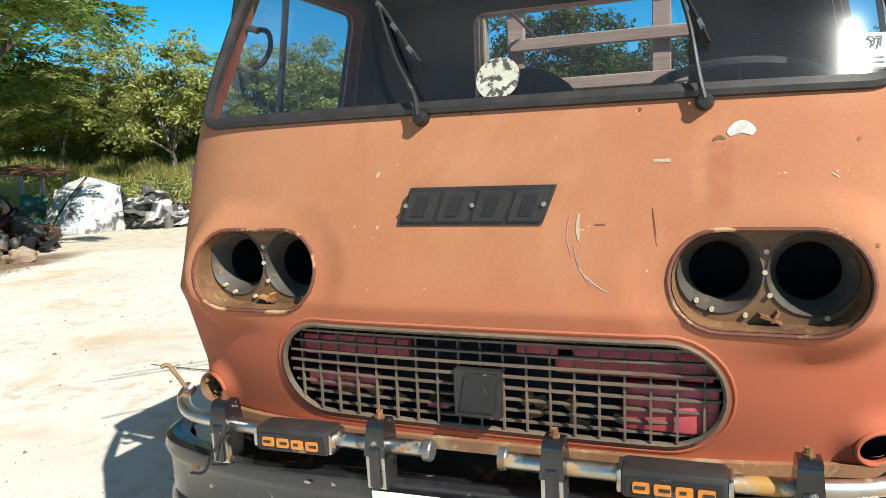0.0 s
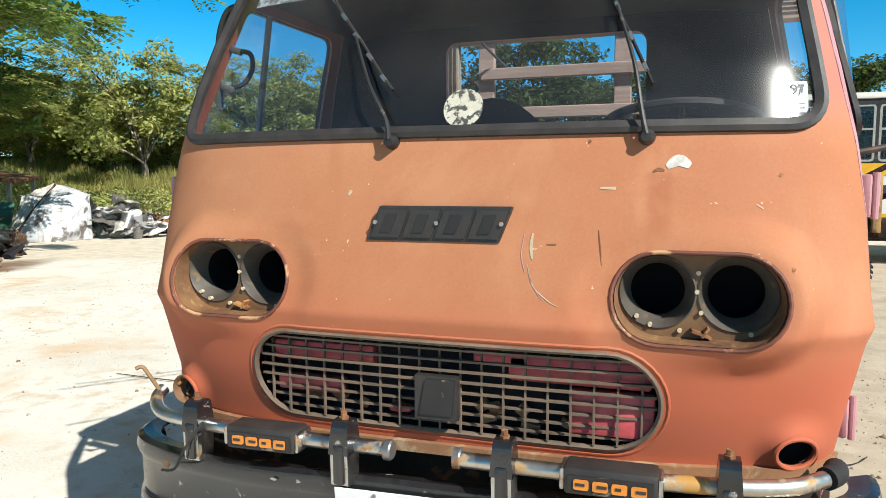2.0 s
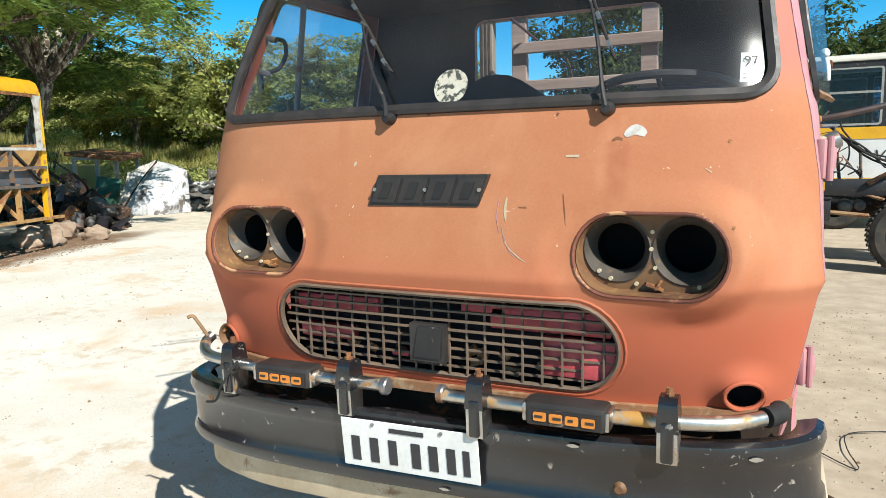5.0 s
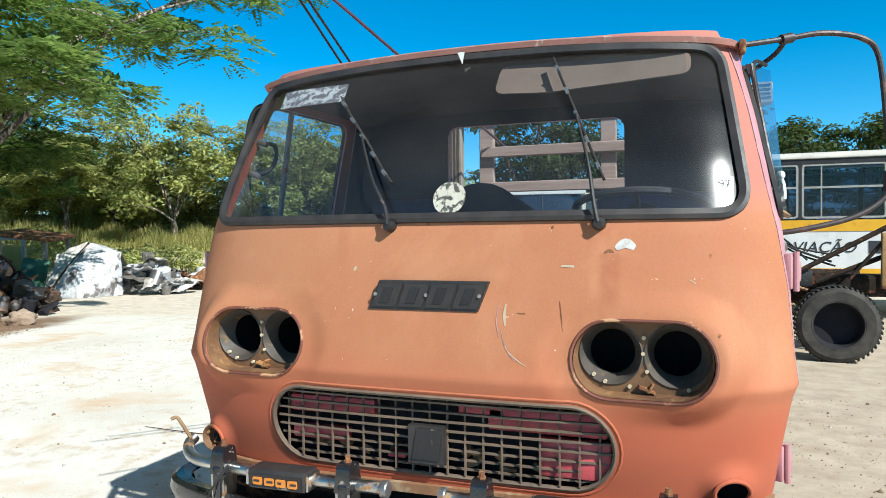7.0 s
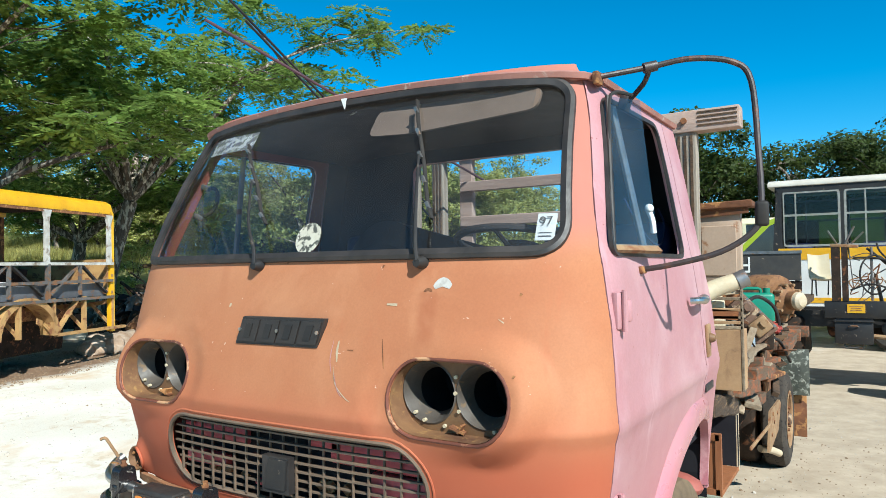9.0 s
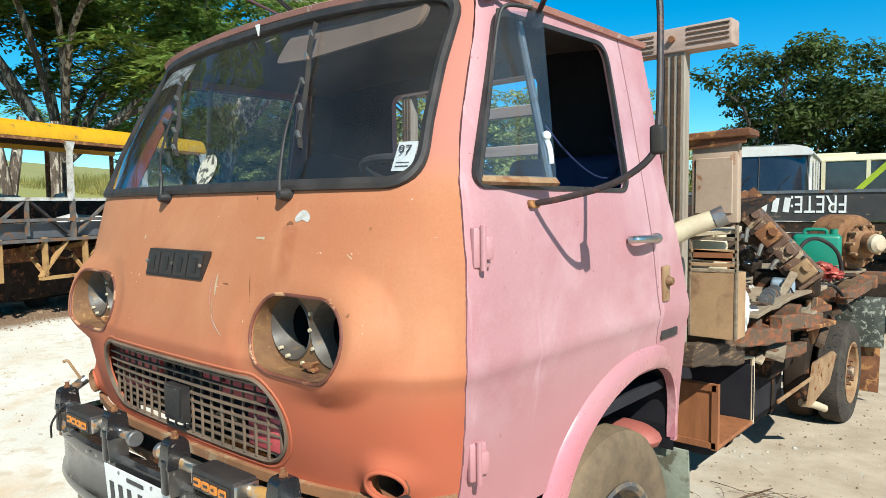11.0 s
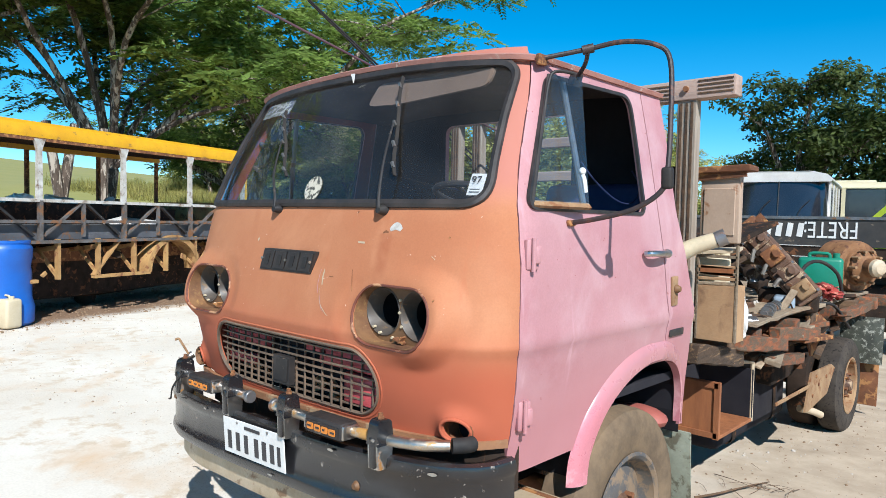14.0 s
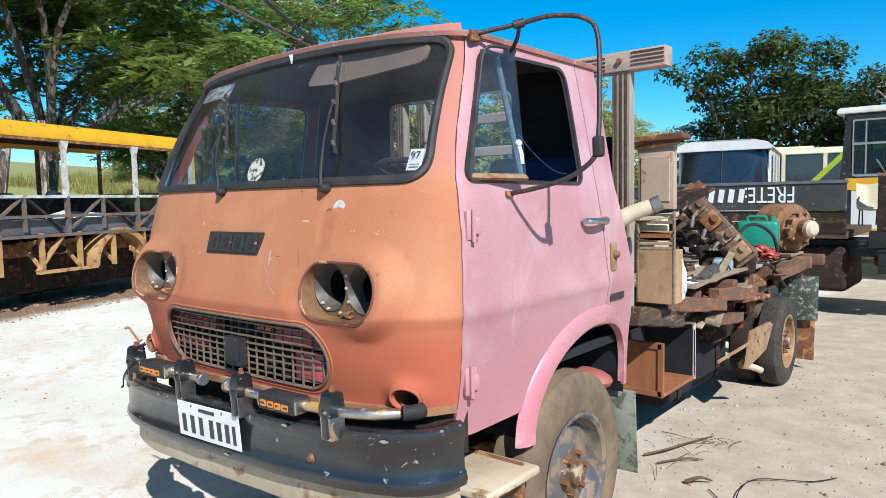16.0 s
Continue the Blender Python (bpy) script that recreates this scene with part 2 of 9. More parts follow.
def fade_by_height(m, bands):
    """Lets a paint pass over into other colours with height, along an uneven line: (colour, z where it begins, z where
    it is full).
    """
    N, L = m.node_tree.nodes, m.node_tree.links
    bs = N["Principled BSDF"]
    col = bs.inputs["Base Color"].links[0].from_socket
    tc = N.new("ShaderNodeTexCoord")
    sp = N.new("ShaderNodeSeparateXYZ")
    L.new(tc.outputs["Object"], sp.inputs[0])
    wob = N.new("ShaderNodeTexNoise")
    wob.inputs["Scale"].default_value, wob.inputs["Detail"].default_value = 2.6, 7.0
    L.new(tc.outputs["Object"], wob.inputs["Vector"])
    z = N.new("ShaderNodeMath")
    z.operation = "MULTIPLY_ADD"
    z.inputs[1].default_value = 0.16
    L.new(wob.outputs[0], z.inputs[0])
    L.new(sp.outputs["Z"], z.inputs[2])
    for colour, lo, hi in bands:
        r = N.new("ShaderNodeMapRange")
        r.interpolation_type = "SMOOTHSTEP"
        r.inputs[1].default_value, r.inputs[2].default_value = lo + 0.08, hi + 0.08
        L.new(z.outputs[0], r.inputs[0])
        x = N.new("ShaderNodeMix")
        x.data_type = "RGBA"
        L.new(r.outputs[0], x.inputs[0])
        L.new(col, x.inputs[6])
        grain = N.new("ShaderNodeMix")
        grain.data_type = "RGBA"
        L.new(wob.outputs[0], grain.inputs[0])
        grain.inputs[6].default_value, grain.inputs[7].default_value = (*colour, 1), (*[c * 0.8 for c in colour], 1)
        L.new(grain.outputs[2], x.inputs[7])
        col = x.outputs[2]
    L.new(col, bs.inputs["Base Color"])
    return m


def run_stain(m, x0, wide, z0, z1, colour, share):
    """One soft, upright rust run down a paint."""
    N, L = m.node_tree.nodes, m.node_tree.links
    bs = N["Principled BSDF"]
    col = bs.inputs["Base Color"].links[0].from_socket
    tc = N.new("ShaderNodeTexCoord")
    sp = N.new("ShaderNodeSeparateXYZ")
    L.new(tc.outputs["Object"], sp.inputs[0])
    wob = N.new("ShaderNodeTexNoise")
    wob.inputs["Scale"].default_value, wob.inputs["Detail"].default_value = 30.0, 4.0
    L.new(tc.outputs["Object"], wob.inputs["Vector"])
    fac = wob.outputs[0]
    for axis, lo, full, end, off in (("X", x0 - wide, x0 - wide * 0.3, x0 + wide * 0.3, x0 + wide), ("Z", z0, z0 + (z1 - z0) * 0.6, z1 - 0.01, z1)):
        for p, q in ((lo, full), (off, end)):
            r = N.new("ShaderNodeMapRange")
            r.interpolation_type = "SMOOTHSTEP"
            r.inputs[1].default_value, r.inputs[2].default_value = p, q
            L.new(sp.outputs[axis], r.inputs[0])
            mu = N.new("ShaderNodeMath")
            mu.operation = "MULTIPLY"
            L.new(r.outputs[0], mu.inputs[0])
            L.new(fac, mu.inputs[1])
            fac = mu.outputs[0]
    mu = N.new("ShaderNodeMath")
    mu.operation = "MULTIPLY"
    mu.inputs[1].default_value = share
    L.new(fac, mu.inputs[0])
    x = N.new("ShaderNodeMix")
    x.data_type = "RGBA"
    L.new(mu.outputs[0], x.inputs[0])
    L.new(col, x.inputs[6])
    x.inputs[7].default_value = (*colour, 1)
    L.new(x.outputs[2], bs.inputs["Base Color"])


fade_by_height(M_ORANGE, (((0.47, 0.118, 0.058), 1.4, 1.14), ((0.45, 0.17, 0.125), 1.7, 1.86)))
run_stain(M_ORANGE, 0.515, 0.04, 1.44, 1.645, (0.3, 0.09, 0.04), 0.9)
run_stain(M_ORANGE, -0.3, 0.03, 1.58, 1.74, (0.34, 0.11, 0.05), 0.5)
run_stain(M_ORANGE, 0.62, 0.12, 1.1, 1.28, (0.36, 0.1, 0.045), 0.5)
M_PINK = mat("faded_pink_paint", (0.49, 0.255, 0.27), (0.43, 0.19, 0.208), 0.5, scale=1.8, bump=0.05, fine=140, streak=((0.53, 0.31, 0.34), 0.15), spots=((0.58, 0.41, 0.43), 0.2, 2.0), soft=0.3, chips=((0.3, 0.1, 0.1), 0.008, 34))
M_FLARE = mat("glossy_pink_flare_paint", (0.54, 0.21, 0.245), (0.48, 0.16, 0.19), 0.3, scale=3, bump=0.04, fine=140, spots=((0.7, 0.42, 0.43), 0.14, 4), soft=0.12)
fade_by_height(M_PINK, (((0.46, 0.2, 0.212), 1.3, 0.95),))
fade_by_height(M_FLARE, (((0.47, 0.215, 0.23), 0.92, 1.1),))
M_GUTTER = mat("chipped_dull_red_lip", (0.43, 0.2, 0.16), (0.34, 0.15, 0.12), 0.6, scale=6, spots=((0.5, 0.42, 0.36), 0.08, 14))
M_ROOF = mat("dusty_red_pink_roof_paint", (0.47, 0.235, 0.21), (0.42, 0.19, 0.165), 0.6, scale=2.2, bump=0.05, fine=140, spots=((0.56, 0.38, 0.36), 0.2, 2.4), soft=0.25)
M_INNER = mat("cab_inner_paint", (0.36, 0.1, 0.075), (0.28, 0.075, 0.06), 0.6, scale=3)
M_LINING = mat("dark_lining", (0.025, 0.025, 0.03), (0.015, 0.015, 0.02), 0.85, scale=3, spec=0.15)
M_SEAT = mat("blue_vinyl", (0.02, 0.035, 0.12), (0.012, 0.02, 0.07), 0.6, scale=5)
M_BLACK = mat("black_paint", (0.018, 0.018, 0.02), (0.03, 0.028, 0.027), 0.45, scale=5, spots=((0.22, 0.17, 0.13), 0.06, 18), spec=0.35)
M_BUMPER = mat("worn_black_enamel", (0.008, 0.009, 0.012), (0.016, 0.016, 0.018), 0.2, scale=4, bump=0.12, spots=((0.3, 0.26, 0.22), 0.03, 26), streak=((0.035, 0.032, 0.03), 0.1), spec=0.8)
M_RUBBER = mat("black_rubber", (0.016, 0.016, 0.017), (0.035, 0.031, 0.028), 0.7, scale=9, spec=0.3)
M_SEAL = mat("weathered_rubber_seal", (0.02, 0.019, 0.019), (0.045, 0.038, 0.036), 0.5, scale=12)
M_VISOR = mat("brown_beige_visor_vinyl", (0.2, 0.14, 0.105), (0.14, 0.095, 0.07), 0.6, scale=3)
M_TYRE = mat("dusty_tyre_rubber", (0.22, 0.155, 0.095), (0.125, 0.09, 0.06), 0.9, scale=6, bump=0.3, spec=0.2)
M_TYRE2 = mat("grey_tyre_rubber", (0.035, 0.033, 0.031), (0.075, 0.066, 0.055), 0.85, scale=6, bump=0.3, spec=0.2)
M_TYRE3 = mat("brown_grey_worn_tyre", (0.075, 0.062, 0.05), (0.04, 0.034, 0.03), 0.85, scale=6, bump=0.5, fine=40, spots=((0.018, 0.016, 0.015), 0.2, 34), spec=0.2)
M_RIM = mat("chipped_blue_grey_wheel", (0.065, 0.07, 0.08), (0.12, 0.105, 0.09), 0.55, scale=5, spots=((0.2, 0.14, 0.09), 0.4, 14))
M_RUST = mat("rust", (0.23, 0.09, 0.035), (0.12, 0.045, 0.02), 0.85, scale=7, bump=0.5, spots=((0.36, 0.17, 0.06), 0.3, 12))
M_RUSTY_TAN = mat("tan_dirt_on_steel", (0.36, 0.23, 0.12), (0.25, 0.14, 0.07), 0.85, scale=6, bump=0.4, spots=((0.2, 0.08, 0.03), 0.25, 10))
M_BOWL = mat("yellowed_lamp_bowl", (0.2, 0.105, 0.043), (0.12, 0.055, 0.024), 0.6, scale=9, bump=0.2, spots=((0.16, 0.07, 0.03), 0.22, 40), soft=0.12)
M_ALU = mat("dull_aluminium_ring", (0.5, 0.47, 0.42), (0.36, 0.32, 0.27), 0.5, metal=0.6, scale=9)
M_CHROME = mat("tarnished_chrome", (0.66, 0.65, 0.63), (0.5, 0.48, 0.45), 0.33, metal=1.0, scale=7, bump=0.04, spots=((0.3, 0.14, 0.04), 0.13, 14))
M_CHROME_RUST = mat("rusted_chrome", (0.64, 0.6, 0.54), (0.5, 0.45, 0.38), 0.36, metal=1.0, scale=7, bump=0.1, spots=((0.42, 0.22, 0.06), 0.24, 9))
M_STEEL = mat("grey_steel", (0.32, 0.32, 0.33), (0.22, 0.21, 0.2), 0.4, metal=0.8, scale=9, spots=((0.2, 0.1, 0.05), 0.15, 12))
M_BADGE = mat("black_badge_plastic", (0.022, 0.02, 0.02), (0.036, 0.03, 0.028), 0.5, scale=14)
M_GRILLE = mat("faded_black_grille_plastic", (0.12, 0.085, 0.06), (0.2, 0.135, 0.09), 0.7, scale=10)
M_ORANGE_MARK = mat("orange_mark", (0.75, 0.25, 0.03), (0.6, 0.2, 0.03), 0.5, scale=20)
M_WHITE = mat("white_paint", (0.78, 0.78, 0.76), (0.68, 0.67, 0.64), 0.4, scale=6)
M_DARKBAR = mat("dark_plate_paint", (0.03, 0.03, 0.035), None, 0.5, scale=20)
M_CREAM = mat("dirty_cream_paint", (0.56, 0.46, 0.33), (0.42, 0.32, 0.2), 0.6, scale=4, spots=((0.22, 0.13, 0.07), 0.12, 9))
M_WOODGREY = mat("weathered_grey_wood", (0.38, 0.33, 0.27), (0.26, 0.2, 0.15), 0.85, scale=3, bump=0.6, fine=60, stretch=(9, 9, 0.7))
M_WOODPINK = mat("pale_pink_washed_wood", (0.48, 0.35, 0.29), (0.36, 0.25, 0.2), 0.85, scale=3, bump=0.5, fine=60, stretch=(0.7, 9, 9))
M_WOODBROWN = mat("old_brown_timber", (0.14, 0.08, 0.042), (0.055, 0.033, 0.02), 0.9, scale=3, bump=0.7, fine=50, stretch=(1, 6, 9), rand=0.3)
M_WOODRED = mat("red_painted_timber", (0.29, 0.09, 0.033), (0.13, 0.055, 0.027), 0.85, scale=7, bump=0.7, fine=50, stretch=(4, 1, 4), spots=((0.1, 0.065, 0.04), 0.42, 9), rand=0.25)
M_PLANK = mat("bleached_plank", (0.32, 0.25, 0.17), (0.2, 0.14, 0.09), 0.9, scale=3, bump=0.7, fine=50, stretch=(9, 0.8, 9), rand=0.3)
M_PLY = mat("tan_plywood", (0.46, 0.285, 0.15), (0.34, 0.195, 0.1), 0.75, scale=4, bump=0.3, fine=70, spots=((0.2, 0.11, 0.06), 0.25, 7), soft=0.12)
M_PLYORANGE = mat("orange_brown_board", (0.34, 0.125, 0.045), (0.24, 0.085, 0.032), 0.7, scale=3, bump=0.25, stretch=(6, 6, 0.8))
M_BEIGE = mat("beige_sheet_metal", (0.46, 0.34, 0.25), (0.4, 0.28, 0.2), 0.55, scale=3, bump=0.08, spots=((0.24, 0.11, 0.05), 0.14, 9), streak=((0.3, 0.18, 0.11), 0.15))
M_CONE = mat("dull_grey_lamp_cone", (0.09, 0.076, 0.064), (0.055, 0.045, 0.037), 0.5, scale=14, bump=0.1, spots=((0.16, 0.1, 0.05), 0.12, 20))
M_HEADLINER = mat("brown_grey_headlining", (0.13, 0.1, 0.085), (0.09, 0.07, 0.06), 0.8, scale=2.5, spec=0.15)
M_GREEN = mat("green_plastic", (0.01, 0.22, 0.14), (0.01, 0.18, 0.11), 0.4, scale=5)
M_REDPLASTIC = mat("faded_red_cloth", (0.42, 0.06, 0.045), (0.24, 0.035, 0.03), 0.8, scale=14, bump=0.3, spots=((0.5, 0.2, 0.14), 0.2, 16))
M_BLUE = mat("blue_plastic", (0.01, 0.12, 0.5), (0.012, 0.1, 0.42), 0.4, scale=4)
M_CANCREAM = mat("cream_plastic", (0.62, 0.54, 0.38), (0.55, 0.46, 0.31), 0.5, scale=4)
M_GREYMETAL = mat("cast_grey_metal", (0.2, 0.19, 0.17), (0.12, 0.1, 0.085), 0.6, metal=0.4, scale=8, bump=0.4)
M_GREASE = mat("oily_brown_cast_iron", (0.15, 0.075, 0.04), (0.08, 0.04, 0.025), 0.6, scale=8, bump=0.6, spots=((0.34, 0.24, 0.15), 0.2, 14))
# dark spots are dirt and rust marks plus painted dapples of tree shade
M_WHITESHEET = mat("dirty_shade_dappled_white_sheet", (0.6, 0.61, 0.62), (0.4, 0.4, 0.4), 0.5, scale=3, spots=((0.13, 0.11, 0.1), 0.26, 2.5), streak=((0.3, 0.25, 0.2), 0.3))
M_YELLOW = mat("yellow_bus_paint", (0.75, 0.4, 0.01), (0.66, 0.33, 0.01), 0.45, scale=3, spots=((0.25, 0.14, 0.05), 0.06, 6))
M_OCHRE = mat("ochre_primer", (0.46, 0.27, 0.1), (0.3, 0.16, 0.06), 0.75, scale=4, bump=0.3, spots=((0.2, 0.08, 0.035), 0.22, 8))
M_PALEMETAL = mat("bare_weathered_metal", (0.62, 0.6, 0.56), (0.44, 0.4, 0.35), 0.55, metal=0.1, scale=6, spots=((0.16, 0.1, 0.06), 0.24, 9), soft=0.12)
M_DARKSTEEL = mat("dark_grey_rusty_steel", (0.13, 0.125, 0.125), (0.08, 0.065, 0.055), 0.6, scale=6, bump=0.2, spots=((0.18, 0.085, 0.04), 0.3, 8))
M_SLATE = mat("slate_grey_panel", (0.12, 0.125, 0.14), (0.08, 0.082, 0.09), 0.6, scale=3, spots=((0.16, 0.08, 0.04), 0.15, 6))
# black-brown for oily scrap, and for places whose shade is put into colour
M_SHADOWSCRAP = mat("shade_fill_and_oily_steel", (0.045, 0.03, 0.022), (0.02, 0.015, 0.012), 0.8, scale=6, bump=0.4, spots=((0.14, 0.06, 0.03), 0.2, 9), spec=0.12)
M_BUSWHITE = mat("white_bus_paint", (0.72, 0.71, 0.68), (0.62, 0.6, 0.57), 0.4, scale=2, streak=((0.5, 0.46, 0.4), 0.15))
M_BUSGLASS = mat("dark_bus_glass", (0.012, 0.016, 0.024), (0.02, 0.025, 0.035), 0.08, scale=2, bump=0.0, spec=0.9)
M_LIME = mat("lime_paint", (0.42, 0.55, 0.03), (0.36, 0.48, 0.03), 0.4, scale=3)
M_CREAMBUS = mat("cream_bus_paint", (0.68, 0.62, 0.42), (0.6, 0.54, 0.36), 0.45, scale=2)
M_BARK = mat("tree_bark", (0.12, 0.088, 0.065), (0.06, 0.043, 0.032), 0.95, scale=4, bump=0.8, fine=30, stretch=(4, 4, 1), spots=((0.42, 0.36, 0.29), 0.34, 2.2))
M_COPPER = mat("dull_violet_brown_rod", (0.1, 0.05, 0.065), (0.065, 0.035, 0.045), 0.5, scale=6)
M_COVER = mat("engine_cover_vinyl", (0.01, 0.01, 0.012), (0.016, 0.016, 0.02), 0.8, scale=6, spec=0.1)
M_STICKER = mat("bleached_sticker_paper", (0.6, 0.57, 0.47), (0.5, 0.46, 0.37), 0.6, scale=30, bump=0.0, spots=((0.06, 0.06, 0.05), 0.36, 42))
M_PAPER = mat("greyed_sticker_paper", (0.6, 0.6, 0.58), (0.5, 0.5, 0.48), 0.6, scale=30, bump=0.0)
M_PEEL = mat("peeling_sticker", (0.55, 0.56, 0.54), (0.45, 0.45, 0.44), 0.6, scale=30, bump=0.0, spots=((0.12, 0.11, 0.12), 0.45, 40))
M_STONE = mat("dusty_stone", (0.42, 0.32, 0.24), (0.3, 0.2, 0.13), 0.9, scale=6, bump=0.6, rand=0.25)
G_SCREEN = glass_mat("dusty_windscreen_glass", (0.8, 0.85, 0.9), 0.017, 0.17, 0.035)
G_SIDE = glass_mat("clear_side_glass", (0.82, 0.9, 0.95), 0.09, 0.2, 0.05)
G_VENT = glass_mat("hazy_blue_quarter_glass", (0.72, 0.84, 0.92), 0.035, 0.25, 0.05)
G_BUS = glass_mat("tinted_bus_glass", (0.2, 0.27, 0.38), 0.004, 0.2, 0.004, 0.03)


def leaf_mat(name, a, b):
    m = mat(name, a, b, 0.55, scale=0.6, bump=0.0, spec=0.3)
    N, L = m.node_tree.nodes, m.node_tree.links
    bs = N["Principled BSDF"]
    link = bs.inputs["Base Color"].links[0]
    src = link.from_socket
    geo = N.new("ShaderNodeNewGeometry")
    hs = N.new("ShaderNodeHueSaturation")
    vr = N.new("ShaderNodeMapRange")
    vr.inputs[3].default_value, vr.inputs[4].default_value = 0.6, 1.4
    L.new(geo.outputs["Random Per Island"], vr.inputs[0])
    L.new(vr.outputs[0], hs.inputs["Value"])
    L.new(src, hs.inputs["Color"])
    L.new(hs.outputs[0], bs.inputs["Base Color"])
    tl = N.new("ShaderNodeBsdfTranslucent")
    L.new(hs.outputs[0], tl.inputs[0])
    mx = N.new("ShaderNodeMixShader")
    mx.inputs[0].default_value = 0.54
    L.new(bs.outputs[0], mx.inputs[1])
    L.new(tl.outputs[0], mx.inputs[2])
    L.new(mx.outputs[0], N["Material Output"].inputs[0])
    return m


M_LEAF = leaf_mat("feathery_leaf", (0.26, 0.37, 0.085), (0.14, 0.22, 0.055))
M_LEAF2 = leaf_mat("wood_edge_leaf", (0.53, 0.53, 0.18), (0.33, 0.37, 0.12))
M_LEAF3 = leaf_mat("dark_mango_leaf", (0.1, 0.14, 0.034), (0.055, 0.085, 0.025))
M_GRASS = leaf_mat("tall_grass", (0.5, 0.45, 0.16), (0.34, 0.34, 0.11))

# ---------------------------------------------------------------- the old truck
truck = thing("truck", "old flat-faced truck, orange primer front and faded pink cab", "truck")

ZS = [0.80, 0.95, 1.10, 1.20, 1.245, 1.285, 1.36, 1.55, 1.70, 1.745, 1.9, 2.05, 2.33, 2.40]
WS = [0.928, 0.942, 0.962, 0.978, 0.986, 1.0, 0.992, 0.984, 0.968, 0.96, 0.932, 0.905, 0.848, 0.835]
FS = [0.075, 0.04, 0.006, -0.013, -0.021, -0.029, -0.013, 0.032, 0.068, 0.082, 0.144, 0.219, 0.388, 0.42]
DS = [0.33, 0.33, 0.33, 0.33, 0.33, 0.33, 0.33, 0.33, 0.32, 0.31, 0.29, 0.27, 0.23, 0.22]
RS = [1.63, 1.615, 1.6, 1.58, 1.57, 1.565, 1.545, 1.48, 1.425, 1.415, 1.415, 1.415, 1.41, 1.41]
POW = 3.0
LAMP_X, LAMP_Z = 0.602, 1.36


def at_z(z, table):
    return float(np.interp(z, ZS, table))


def face_y(x, z):
    """The front's y at x, z."""
    q = min(abs(x) / at_z(z, WS), 0.9995)
    return at_z(z, FS) + at_z(z, DS) * (1 - (1 - q ** POW) ** (1 / POW)) - lamp_swell(x, z)


def lamp_swell(x, z):
    """Each pair of headlamps sits in a flat, forward-facing swelling; the low lamp holes swell too."""
    d = max(abs(abs(x) - LAMP_X) - 0.1, 0)
    r = math.hypot(d, z - LAMP_Z)
    k = min(max(1 - (r - 0.106) / (0.078 + 0.004 * min(max((z - LAMP_Z) / 0.1, -1.0), 1.0)), 0.0), 1.0)
    k = k * k * (3 - 2 * k)
    q = min(abs(x) / at_z(z, WS), 0.9995)
    bend = at_z(z, DS) * (1 - (1 - q ** POW) ** (1 / POW))
    s = k * (bend - 0.016)
    r2 = math.hypot((abs(x) - 0.825) * 1.0, z - 1.005)
    return s + 0.025 * max(0.0, 1 - max(r2 - 0.045, 0) / 0.06) ** 2


def hull(u, z):
    """The cab's skin: u runs from the middle of the front (0) to the corner (1) and back along the side (2)."""
    w, f, d, r = at_z(z, WS), at_z(z, FS), at_z(z, DS), at_z(z, RS)
    s = -1 if u < 0 else 1
    a = abs(u)
    if a >= 1:
        return Vector((s * w, f + d + (a - 1) * (r - f - d), z))
    th = ARC[min(int(a * 400), 400)]
    x = w * math.sin(th) ** (2 / POW)
    y = f + d * (1 - math.cos(th) ** (2 / POW))
    return Vector((s * x, y - lamp_swell(x, z), z))


_th = np.linspace(0, math.pi / 2, 1201)
_px, _py = 0.97 * np.sin(_th) ** (2 / POW), 0.33 * (1 - np.cos(_th) ** (2 / POW))
_ln = np.concatenate([[0], np.cumsum(np.hypot(np.diff(_px), np.diff(_py)))])
ARC = [float(v) for v in np.interp(np.linspace(0, _ln[-1], 401), _ln, _th)]


def side_u(y, z):
    f, d, r = at_z(z, FS), at_z(z, DS), at_z(z, RS)
    return 1 + (y - f - d) / (r - f - d)


def skin(us, zs, thick=0.014):
    """A solid sheet of the cab's skin; us may be a function of z. Material 1 is its inner side."""
    bm = B()
    outer, inner = [], []
    for z in zs:
        row = [hull(u, z) for u in (us(z) if callable(us) else us)]
        outer.append(row)
    nz, nu = len(outer), len(outer[0])
    for i in range(nz):
        row = []
        for j in range(nu):
            a = outer[i][min(j + 1, nu - 1)] - outer[i][max(j - 1, 0)]
            b = outer[min(i + 1, nz - 1)][j] - outer[max(i - 1, 0)][j]
            n = a.cross(b).normalized()
            if n.x * outer[i][j].x + n.y * (outer[i][j].y - 0.9) < 0:
                n = -n
            row.append(outer[i][j] - n * thick)
        inner.append(row)
    vo = [[bm.verts.new(p) for p in r] for r in outer]
    vi = [[bm.verts.new(p) for p in r] for r in inner]
    for i in range(nz - 1):
        for j in range(nu - 1):
            bm.faces.new((vo[i][j], vo[i][j + 1], vo[i + 1][j + 1], vo[i + 1][j]))
            bm.faces.new((vi[i][j], vi[i + 1][j], vi[i + 1][j + 1], vi[i][j + 1])).material_index = 1
    for i in range(nz - 1):
        for j in (0, nu - 1):
            bm.faces.new((vo[i][j], vo[i + 1][j], vi[i + 1][j], vi[i][j]))
    for j in range(nu - 1):
        for i in (0, nz - 1):
            bm.faces.new((vo[i][j], vo[i][j + 1], vi[i][j + 1], vi[i][j]))
    return bm


def span(a, b, n):
    return [a + (b - a) * i / n for i in range(n + 1)]


EDGE_Z = [0.8, 0.9, 1.0, 1.2, 1.34, 1.5, 1.6, 1.72, 1.78, 1.85, 2.0, 2.2, 2.4]
